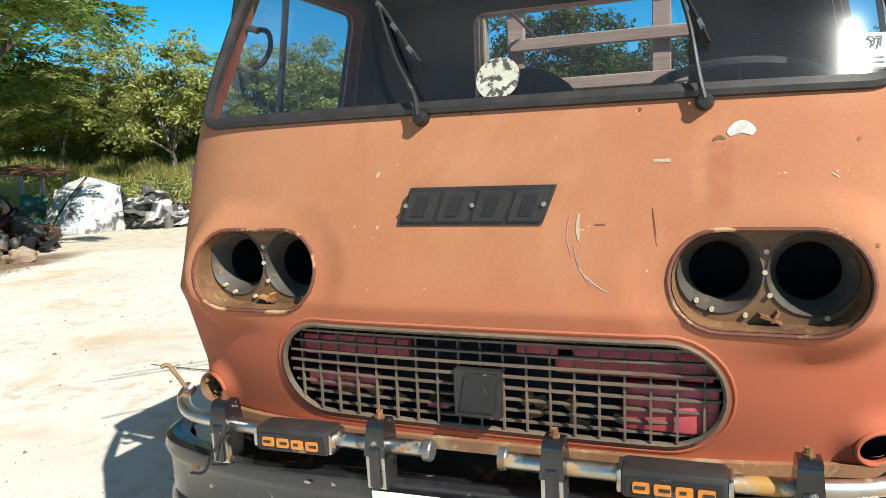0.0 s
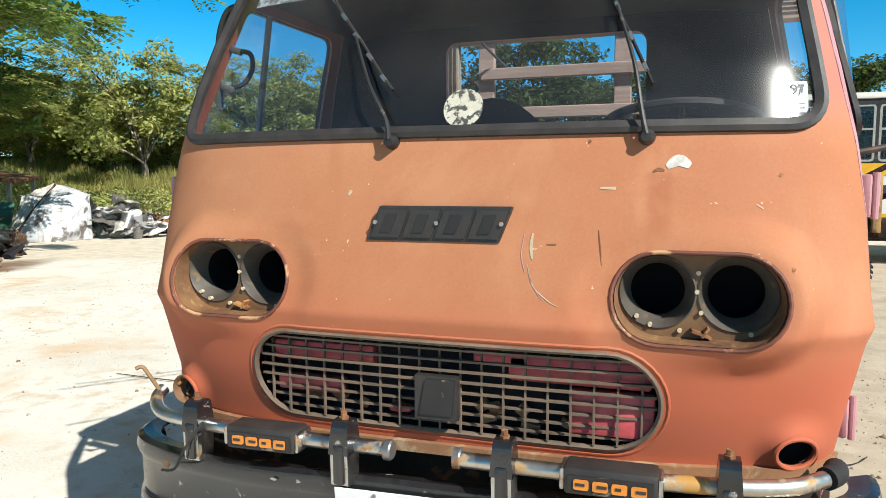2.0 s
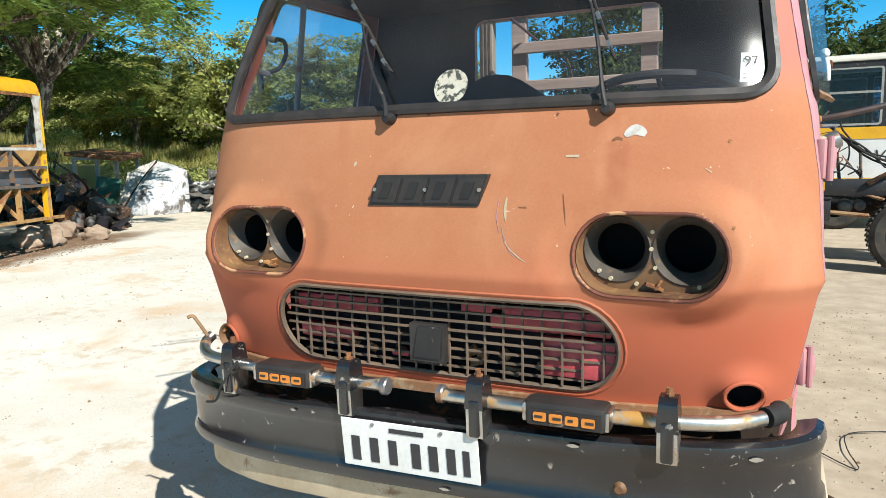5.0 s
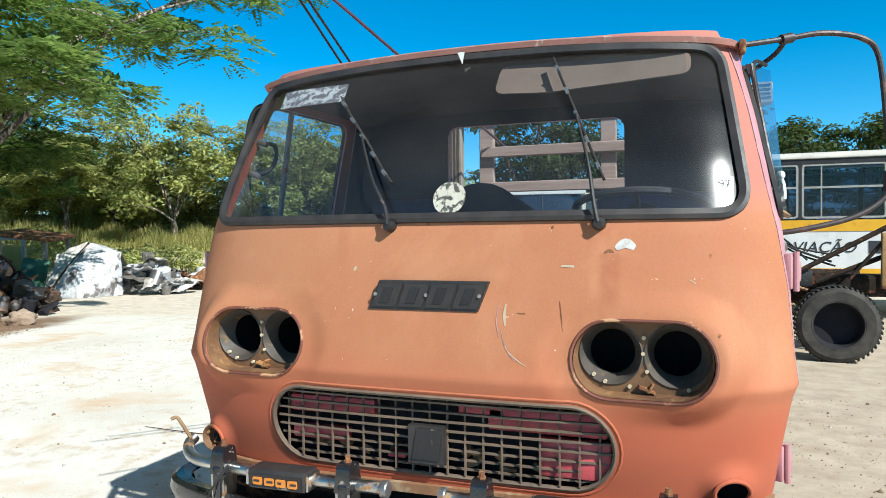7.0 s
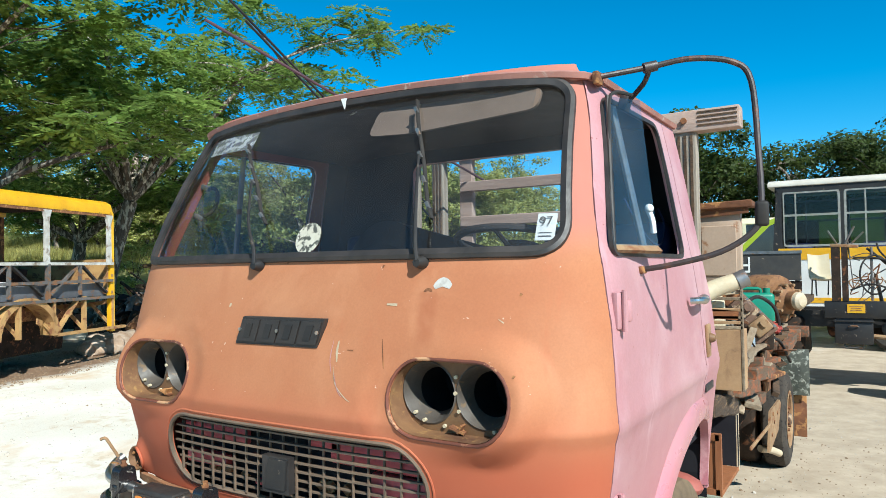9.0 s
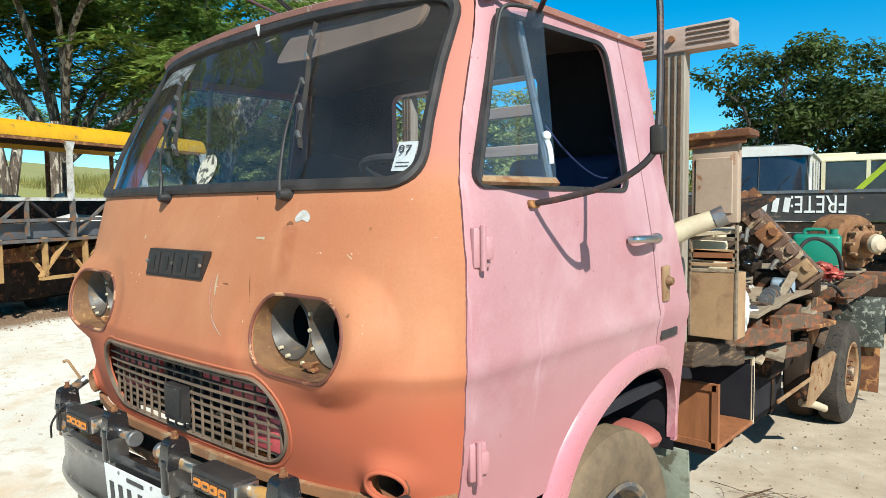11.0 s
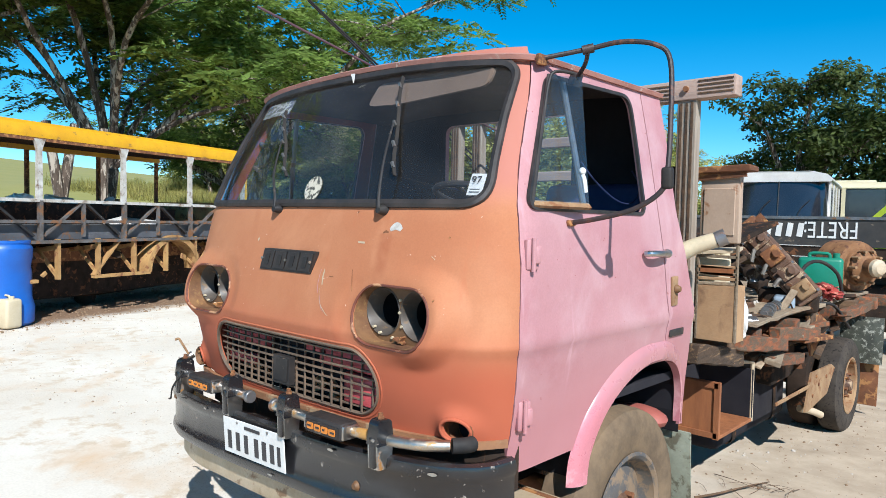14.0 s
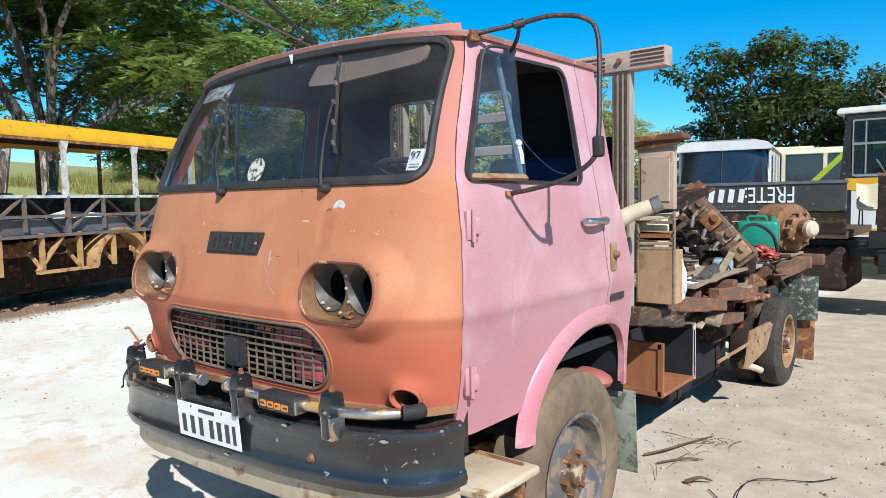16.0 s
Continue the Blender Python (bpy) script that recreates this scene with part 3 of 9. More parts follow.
EDGE_Y = [0.257, 0.255, 0.251, 0.233, 0.226, 0.236, 0.244, 0.242, 0.265, 0.295, 0.355, 0.437, 0.52]


def edge_u(z):
    e = sum(float(np.interp(z + k, EDGE_Z, EDGE_Y)) for k in (-0.09, -0.045, 0.0, 0.045, 0.09)) / 5
    q = (e - at_z(z, FS)) / at_z(z, DS)
    th = math.acos(max(1 - q, 0.0) ** (POW / 2))
    return float(np.interp(th, ARC, np.linspace(0, 1, 401)))


_ez = np.linspace(0.82, 2.36, 60)
EDGE_FIT = np.polyfit(_ez, [edge_u(float(z)) for z in _ez], 5)


def door_u(z):
    """Where the door's front edge lies on the skin at that height, a smooth line."""
    return float(np.polyval(EDGE_FIT, z))


def brow(x):
    """The windscreen's upper edge, arched."""
    return 2.288 - 0.032 * (x / 0.8) ** 2


_top = [(x, brow(x)) for x in (0.8, 0.55, 0.3, 0.0, -0.3, -0.55, -0.8)]
screen_out = rounded([(-0.868, 1.748), (0.868, 1.748)] + _top, [0.085, 0.085, 0.07] + [0.01] * 5 + [0.07], 8)
lamp_out = stadium(0.181, 0.099, 0, 0, 14)
grille_out = stadium(0.535, 0.122, 0, 1.11, 16)


def cutter(poly, axis, lo, hi):
    bm = B()
    prism(bm, poly, axis, lo, hi)
    return bm


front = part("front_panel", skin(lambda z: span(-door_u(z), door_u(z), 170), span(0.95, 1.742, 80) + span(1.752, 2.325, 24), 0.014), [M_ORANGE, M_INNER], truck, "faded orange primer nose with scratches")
cut(front, [cutter(screen_out, "y", -0.4, 0.7), cutter(grille_out, "y", -0.4, 0.3)]
    + [cutter([(s * LAMP_X + x, LAMP_Z + z) for x, z in lamp_out], "y", -0.4, 0.3) for s in (-1, 1)]
    + [cutter([(s * 0.825 + 0.042 * math.cos(a), 1.005 + 0.036 * math.sin(a)) for a in [2 * math.pi * i / 20 for i in range(20)]], "y", -0.4, 0.4) for s in (-1, 1)])

# rims, rubber and glass of the front
def on_face(pts, lift=0.0):
    return [Vector((x, face_y(x, z) - lift, z)) for x, z in pts]


bm = B()
sweep(bm, on_face(densify(screen_out, 0.03), 0.004), [(0.017, -0.006), (0.017, 0.006), (0.006, 0.012), (-0.012, 0.008), (-0.012, -0.006)], closed=True, up=(0, -1, 0.35))
part("windscreen_seal", bm, M_SEAL, truck, "black rubber windscreen seal")


def surface_grid(nz, nx, lift):
    bm = B()
    rows = []
    for t in span(0, 1, nz):
        h = 0.862 - t * 0.066
        row = []
        for x in span(-h, h, nx):
            z = 1.754 + t * (brow(x) - 0.006 - 1.754)
            row.append(bm.verts.new((x, face_y(x, z) - lift, z)))
        rows.append(row)
    for i in range(len(rows) - 1):
        for j in range(nx):
            bm.faces.new((rows[i][j], rows[i][j + 1], rows[i + 1][j + 1], rows[i + 1][j]))
    return bm


screen = part("windscreen", surface_grid(16, 70, -0.006), G_SCREEN, truck, "dusty curved windscreen glass")
screen.visible_shadow = False

M_WORNRIM = mat("rust_worn_red_lip", (0.2, 0.06, 0.035), (0.1, 0.032, 0.02), 0.6, scale=9, bump=0.2, spots=((0.5, 0.27, 0.14), 0.2, 14))
M_CUP = mat("ochre_lamp_cup", (0.22, 0.11, 0.045), (0.11, 0.045, 0.022), 0.75, scale=9, bump=0.3, spots=((0.3, 0.17, 0.06), 0.15, 40), soft=0.12)
for s in (-1, 1):
    rim_pts = on_face([(s * LAMP_X + x, LAMP_Z + z) for x, z in densify(stadium(0.185, 0.103, 0, 0, 14), 0.02)], 0.0)
    bm = B()
    sweep(bm, rim_pts, circle(0.005, 8), closed=True, up=(0, -1, 0))
    bezel = part("headlamp_rim", bm, M_WORNRIM, truck)
    bm = B()
    cup = [(s * LAMP_X + x * 0.985, LAMP_Z + z * 0.985) for x, z in densify(lamp_out, 0.02)]
    cy = face_y(s * LAMP_X, LAMP_Z) + 0.004
    a = [bm.verts.new((x, face_y(x, z) + 0.004, z)) for x, z in cup]
    b = [bm.verts.new((s * LAMP_X + (x - s * LAMP_X) * 0.97, cy + 0.061, LAMP_Z + (z - LAMP_Z) * 0.97)) for x, z in cup]
    for i in range(len(a)):
        k = (i + 1) % len(a)
        bm.faces.new((a[i], a[k], b[k], b[i]))
    bowl = part("headlamp_bowl", bm, M_CUP, truck, "empty rusty headlamp bowl")
    bm = B()
    prism(bm, [(s * LAMP_X + x * 0.98, LAMP_Z + z * 0.98) for x, z in lamp_out], "y", cy + 0.055, cy + 0.063)
    plate = part("lamp_plate", bm, M_BOWL, bowl)
    holes = []
    for k in (-1, 1):
        h = B()
        cyl(h, 0.083, 0.1, (s * LAMP_X + k * 0.086, cy + 0.059, LAMP_Z + 0.008), (90, 0, 0), 32)
        holes.append(h)
    cut(plate, holes)
    for k in (-1, 1):
        bm = B()
        lathe(bm, [(0.083, -0.003), (0.0865, -0.001), (0.086, 0.003), (0.064, 0.054), (0.061, 0.054), (0.08, 0.002), (0.083, -0.003)], 36, "y", (s * LAMP_X + k * 0.086, cy + 0.054, LAMP_Z + 0.008))
        part("lamp_ring", bm, M_CONE, bowl)
        bm = B()
        lathe(bm, [(0.062, 0.106), (0.085, 0.112), (0.085, 0.28), (0.0, 0.28)], 24, "y", (s * LAMP_X + k * 0.086, cy, LAMP_Z + 0.008))
        part("lamp_well", bm, M_LINING, bowl)
    for x, z in ((-0.13, -0.05), (-0.1, -0.068), (-0.035, -0.078), (0.01, -0.035), (0.115, -0.078), (0.0, 0.012), (0.002, 0.055)):
        bm = B()
        cyl(bm, 0.0052, 0.011, (s * LAMP_X + x, cy + 0.053, LAMP_Z + z), (90, 0, 0), 10)
        part("screw", bm, M_CANCREAM, bowl)
    bm = B()
    box(bm, (0.045, 0.03, 0.006), (s * LAMP_X + 0.01, cy + 0.046, LAMP_Z - 0.082), (0, 20, 10))
    box(bm, (0.006, 0.03, 0.025), (s * LAMP_X + 0.02, cy + 0.046, LAMP_Z - 0.078), (0, 30, 0))
    part("bracket", bm, M_RUST, bowl)
    # low lamp hole, with a bulged collar
    x0, z0 = s * 0.825, 1.005
    ring = on_face([(x0 + 0.045 * math.cos(t), z0 + 0.039 * math.sin(t)) for t in [2 * math.pi * i / 24 for i in range(24)]], 0.001)
    bm = B()
    sweep(bm, ring, circle(0.006, 8), closed=True, up=(0, -1, 0))
    part("lamp_hole_lip", bm, M_ORANGE, truck)
    bm = B()
    cyl(bm, 0.05, 0.05, (x0, face_y(x0, z0) + 0.05, z0), (90, 0, 0), 20, caps=False)
    well = part("lamp_hole_well", bm, M_RUST, truck)
    bm = B()
    cyl(bm, 0.05, 0.004, (x0, face_y(x0, z0) + 0.078, z0), (90, 0, 0), 20)
    part("well_back", bm, M_LINING, well)
    if s < 0:
        yl_ = face_y(x0, z0) - 0.006
        bm = B()
        lathe(bm, [(0.02, 0.024), (0.03, 0.01), (0.034, -0.004), (0.042, -0.012), (0.046, -0.008), (0.045, 0.004), (0.038, 0.016), (0.022, 0.03), (0.02, 0.024)], 28, "y", (x0, yl_, z0))
        ring_ = part("lamp_socket", bm, M_CUP, truck, "tan lamp socket ring with rusty screws")
        bm = B()
        cyl(bm, 0.021, 0.004, (x0, yl_ + 0.022, z0), (90, 0, 0), 18)
        part("socket_hole", bm, M_LINING, ring_)
        for a in (35, 150, 265):
            bm = B()
            cyl(bm, 0.006, 0.012, (x0 + 0.031 * math.cos(radians(a)), yl_ + 0.002, z0 + 0.031 * math.sin(radians(a))), (90, 0, 0), 8)
            part("screw", bm, M_RUST, ring_)
        bm = B()
        tube(bm, [(x0 - 0.006, yl_ + 0.02, z0 - 0.004), (x0 + 0.002, yl_ - 0.004, z0 - 0.014), (x0 + 0.012, yl_ + 0.006, z0 - 0.02)], 0.003, 6)
        part("wire", bm, M_RUST, ring_)

# radiator grille
M_BRIGHTRED = mat("red_oxide_paint", (0.62, 0.1, 0.11), (0.5, 0.07, 0.075), 0.5, scale=4)
grille = part("grille", B(), M_GRILLE, truck, "black plastic grid grille in an oval opening")
bm = B()
gy = lambda x, z: face_y(x, z) + 0.012
pts = [Vector((x, gy(x, z) - 0.012, z)) for x, z in densify(stadium(0.532, 0.119, 0, 1.11, 16), 0.02)]
sweep(bm, pts, [(0.006, -0.006), (0.006, 0.004), (0.001, 0.007), (-0.005, 0.003), (-0.005, -0.006)], closed=True, up=(0, -1, 0))
part("grille_frame", bm, M_GRILLE, grille)
bm = B()
pts = [Vector((x, face_y(x, z) + 0.002, z)) for x, z in densify(stadium(0.549, 0.135, 0, 1.11, 16), 0.02)]
sweep(bm, pts, circle(0.005, 8), closed=True, up=(0, -1, 0))
part("grille_lip", bm, M_ORANGE, truck)
NB = 8
for i in range(NB):
    z = 1.11 - 0.119 + 0.238 * (i + 0.7) / (NB + 0.4)
    h = 0.532 - 0.119 + math.sqrt(max(0.119 ** 2 - (z - 1.11) ** 2, 0)) - 0.008
    bm = B()
    sweep(bm, [Vector((x, gy(x, z) + 0.01, z)) for x in span(-h, h, 24)], [(-0.0028, -0.006), (0.0028, -0.006), (0.0028, 0.006), (-0.0028, 0.006)], up=(0, 1, 0))
    part("bar", bm, M_GRILLE, grille)
for j in range(19):
    x = -0.4905 + 0.0545 * j
    d = max(abs(x) - 0.413, 0)
    h = math.sqrt(max(0.119 ** 2 - d * d, 0)) - 0.006
    bm = B()
    box(bm, (0.005, 0.007, 2 * h), (x, gy(x, 1.11) + 0.011, 1.11))
    part("bar", bm, M_GRILLE, grille)
bm = B()
prism(bm, [(-0.055, 1.032), (0.055, 1.032), (0.055, 1.142), (-0.055, 1.142)], "y", gy(0, 1.1) - 0.026, gy(0, 1.1) + 0.0)
emblem = part("emblem", bm, M_BADGE, grille, "black square grille emblem")
bm = B()
prism(bm, [(-0.042, 1.045), (0.042, 1.045), (0.05, 1.135), (-0.025, 1.135)], "y", gy(0, 1.1) - 0.031, gy(0, 1.1) - 0.026)
part("slanted_face", bm, M_BLACK, emblem)
bm = B()
box(bm, (1.15, 0.02, 0.3), (0, 0.13, 1.11))
part("radiator_shroud", bm, M_LINING, truck)
for x, z, w, h in ((-0.34, 1.165, 0.3, 0.055), (-0.38, 1.075, 0.2, 0.045), (0.34, 1.165, 0.34, 0.065), (0.42, 1.07, 0.2, 0.11), (0.15, 1.185, 0.14, 0.035), (-0.12, 1.03, 0.06, 0.02)):
    bm = B()
    box(bm, (w, 0.03, h), (x, 0.062, z), (0, 0, 0), 0.008)
    part("red_crossmember", bm, M_BRIGHTRED, truck, "faded red metal behind the grille")
for k in range(14):
    bm = B()
    x = random.uniform(-0.4, 0.45)
    box(bm, (random.uniform(0.02, 0.05), 0.02, random.uniform(0.01, 0.03)), (x, random.uniform(0.07, 0.1), random.uniform(1.0, 1.05)), (random.uniform(-40, 40), random.uniform(-40, 40), 0))
    part("dry_leaf_litter", bm, M_RUSTY_TAN, truck)

# name badge: four slanted tiles with plain raised shapes
bm = B()
prism(bm, rounded([(-0.19, 1.475), (0.155, 1.475), (0.187, 1.562), (-0.152, 1.562)], 0.004, 2), "y", face_y(0, 1.52) - 0.014, face_y(0.17, 1.5) + 0.01)
badge = part("name_badge", bm, M_BADGE, truck, "black plastic nose badge with four slanted tiles")
for i in range(4):
    x = -0.176 + i * 0.0845
    bm = B()
    prism(bm, [(x, 1.484), (x + 0.076, 1.484), (x + 0.102, 1.553), (x + 0.026, 1.553)], "y", face_y(0, 1.52) - 0.0185, face_y(0, 1.52) - 0.014)
    tile = part("tile", bm, M_BADGE, badge)
    bm = B()
    prism(bm, [(x + 0.026, 1.497), (x + 0.054, 1.497), (x + 0.072, 1.541), (x + 0.044, 1.541)], "y", face_y(0, 1.52) - 0.021, face_y(0, 1.52) - 0.0185)
    part("raised_shape", bm, M_BLACK, tile)
for x in (-0.162, 0.0, 0.162):
    bm = B()
    cyl(bm, 0.0055, 0.006, (x, face_y(0, 1.52) - 0.02, 1.521), (90, 0, 0), 10)
    part("screw", bm, M_CHROME, badge)

# marks on the nose: bare chip, drips, scratches
def mark(pts, w, material, name, lift=0.0012):
    bm = B()
    n = len(pts)
    path = smooth_path([(x, 0, z) for x, z in pts], 5)
    rows = []
    for i, p in enumerate(path):
        d = (path[min(i + 1, len(path) - 1)] - path[max(i - 1, 0)]).normalized()
        k = w * (0.35 + 0.65 * math.sin(math.pi * min(max((i + 0.3) / len(path), 0), 1)))
        q = [(p.x + d.z * t * k, p.z - d.x * t * k) for t in (-0.5, 0.5)]
        rows.append([bm.verts.new((a, face_y(a, b) - lift, b)) for a, b in q])
    for i in range(len(rows) - 1):
        bm.faces.new((rows[i][0], rows[i][1], rows[i + 1][1], rows[i + 1][0]))
    return part(name, bm, material, truck)


mark([(0.53, 1.653), (0.555, 1.668), (0.58, 1.655)], 0.026, M_PALEMETAL, "bare_metal_chip")
mark([(0.385, 1.606), (0.42, 1.605)], 0.008, M_CREAM, "paint_chip")
mark([(-0.252, 1.587), (-0.248, 1.595), (-0.244, 1.6)], 0.009, M_CREAM, "paint_chip")
mark([(0.235, 1.5), (0.232, 1.47), (0.236, 1.44)], 0.008, M_CREAM, "scratch")
mark([(0.215, 1.5), (0.21, 1.45), (0.22, 1.41)], 0.0025, M_PINK, "scratch")
mark([(0.225, 1.43), (0.24, 1.38), (0.28, 1.345), (0.3, 1.335)], 0.003, M_CREAM, "scratch")
mark([(0.23, 1.41), (0.25, 1.365), (0.27, 1.345)], 0.002, M_PINK, "scratch")
mark([(0.268, 1.475), (0.29, 1.475)], 0.004, M_RUST, "scratch")
mark([(0.385, 1.51), (0.39, 1.47), (0.395, 1.43)], 0.003, M_RUST, "scratch")
mark([(0.72, 1.57), (0.735, 1.56)], 0.003, M_CREAM, "scratch")
for x, z in ((0.355, 1.71), (-0.02, 1.725), (0.77, 1.63), (0.79, 1.43), (0.45, 1.0), (-0.5, 1.0)):
    mark([(x, z), (x + 0.003, z + 0.007)], 0.008, M_RUST, "screw_hole")
mark([(0.5, 1.642), (0.512, 1.648), (0.525, 1.644)], 0.008, M_RUST, "paint_chip")

# sill strip under the nose
bm = B()
pts = [Vector((x, face_y(x, 0.95) - 0.012, 0.945 + 0.012 * x)) for x in span(-0.93, 0.93, 40)]
sweep(bm, pts, [(-0.008, -0.014), (0.008, -0.014), (0.01, 0.014), (-0.008, 0.014)], up=(0, 0, 1))
part("sill_strip", bm, mat("dirty_orange_strip", (0.34, 0.16, 0.075), (0.24, 0.12, 0.06), 0.7, scale=7, spots=((0.36, 0.25, 0.15), 0.25, 12)), truck, "tan dirt-covered sill strip")
# apron black-brown, giving the gap above the bumper its shade by colour
bm = B()
pts = [Vector((x, face_y(x, 0.95) + 0.05, 0.86)) for x in span(-0.93, 0.93, 30)]
sweep(bm, pts, [(-0.01, -0.075), (0.01, -0.075), (0.01, 0.075), (-0.01, 0.075)], up=(0, 0, 1))
part("apron", bm, M_SHADOWSCRAP, truck)

# wipers
for x0, (xm, zm), (xa, za), (xb, zb) in ((-0.141, (-0.21, 1.87), (-0.424, 2.176), (-0.156, 1.859)), (0.484, (0.45, 1.9), (0.312, 2.25), (0.494, 1.846))):
    bm = B()
    y0 = face_y(x0, 1.722)
    lathe(bm, [(0.0, -0.035), (0.012, -0.034), (0.016, -0.02), (0.02, -0.004), (0.02, 0.004), (0.0, 0.004)], 16, "y", (x0, y0, 1.722))
    wiper = part("wiper", bm, M_BLACK, truck, "bent black windscreen wiper")
    xe, ze = 0.5 * (xa + xb), 0.5 * (za + zb)
    bm = B()
    tube(bm, [(x0, y0 - 0.03, 1.727), (x0 - 0.012, face_y(x0, 1.78) - 0.04, 1.78), (xm, face_y(xm, zm) - 0.045, zm), (xe, face_y(xe, ze) - 0.028, ze)], 0.0052, 8, 5, lambda t: 1.4 - 0.7 * t)
    part("wiper_arm", bm, M_BLACK, wiper)
    bm = B()
    pts = [Vector((xa + (xb - xa) * t, face_y(xa + (xb - xa) * t, za + (zb - za) * t) - 0.012 - 0.006 * math.sin(9 * t), za + (zb - za) * t)) for t in span(0, 1, 16)]
    sweep(bm, pts, [(-0.0042, -0.007), (0.0042, -0.007), (0.002, 0.007), (-0.002, 0.007)], up=(0, -1, 0.4))
    blade = part("wiper_blade", bm, M_RUBBER, wiper)
    for t in (0.1, 0.3, 0.5, 0.7, 0.9):
        x, z = xa + (xb - xa) * t, za + (zb - za) * t
        bm = B()
        box(bm, (0.009, 0.009, 0.022), (x, face_y(x, z) - 0.022, z), (0, math.degrees(math.atan2(xb - xa, zb - za)) , 0))
        part("claw", bm, M_STEEL, blade)
bm = B()
prism(bm, [(-0.01, 2.3), (0.014, 2.3), (0.006, 2.262)], "y", face_y(0, 2.28) - 0.026, face_y(0, 2.28) - 0.022)
part("paper_tag", bm, M_WHITE, truck, "torn white tag at the roof edge")

# stickers on the windscreen
bm = B()
vs = [bm.verts.new((0.037 + 0.052 * math.cos(a), face_y(0.03, 1.806 + 0.05 * math.sin(a)) + 0.003, 1.806 + 0.05 * math.sin(a))) for a in [2 * math.pi * i / 28 for i in range(28)]]
bm.faces.new(vs)
part("round_sticker", bm, M_STICKER, truck, "bleached round sticker inside the windscreen")
def screen_patch(x0, x1, z0, z1, lift, n=8):
    bm = B()
    rows = [[bm.verts.new((x, face_y(x, z) - lift, z)) for x in span(x0, x1, n)] for z in span(z0, z1, 4)]
    for i in range(4):
        for j in range(n):
            bm.faces.new((rows[i][j], rows[i][j + 1], rows[i + 1][j + 1], rows[i + 1][j]))
    return bm
part("peeling_sticker", screen_patch(-0.715, -0.425, 2.165, 2.235, -0.009), M_PEEL, truck, "peeling white sticker strip")
tag = part("inspection_sticker", screen_patch(0.785, 0.833, 1.776, 1.85, -0.0105), M_PAPER, truck, "white sticker with the number 97")
cu = bpy.data.curves.new("number", "FONT")
cu.body = "97"
cu.size, cu.extrude, cu.align_x, cu.align_y = 0.036, 0.0003, "CENTER", "CENTER"
tmp = new("number", cu)
me = bpy.data.meshes.new_from_object(tmp.evaluated_get(bpy.context.evaluated_depsgraph_get()))
bpy.data.objects.remove(tmp)
num = new("sticker_number", me)
me.materials.append(M_DARKBAR)
ya, yb = face_y(0.787, 1.828), face_y(0.831, 1.828)
num.matrix_basis = Matrix.Translation((0.81, face_y(0.81, 1.829) + 0.0032, 1.829)) @ Euler((radians(90 - 28), 0, math.atan2(yb - ya, 0.044))).to_matrix().to_4x4()
num.parent = tag
part("sticker_print", screen_patch(0.793, 0.825, 1.786, 1.789, -0.0085), M_DARKBAR, tag)
part("sticker_print", screen_patch(0.793, 0.825, 1.796, 1.798, -0.0085), M_DARKBAR, tag)

# ---- doors
DOOR_BACK = lambda z: 1.232 + (1.7 - z) * 0.15 if z < 1.7 else 1.232 - (z - 1.7) * 0.02
win = rounded([(0.285, 1.738), (1.11, 1.732), (1.115, 2.225), (0.5, 2.215)], [0.06, 0.05, 0.07, 0.05], 6)
win_far = rounded([(0.33, 1.738), (1.13, 1.732), (1.15, 2.225), (0.53, 2.215)], [0.05, 0.05, 0.07, 0.05], 6)
AC, AZ = 1.2, 0.70


def arch_at(a, grow=0.0):
    """The wheel arch's edge at angle a: a long, low front quarter and a squarer rear one, set off outwards by grow."""
    c, q = math.cos(a), math.sin(a)
    e = 2.0 if c < 0 else 3.0
    half = (0.475 if c < 0 else 0.4) + grow
    return AC + math.copysign(abs(c) ** (2 / e), c) * half, AZ + max(q, 0.0) ** (2 / e) * (0.397 + grow)


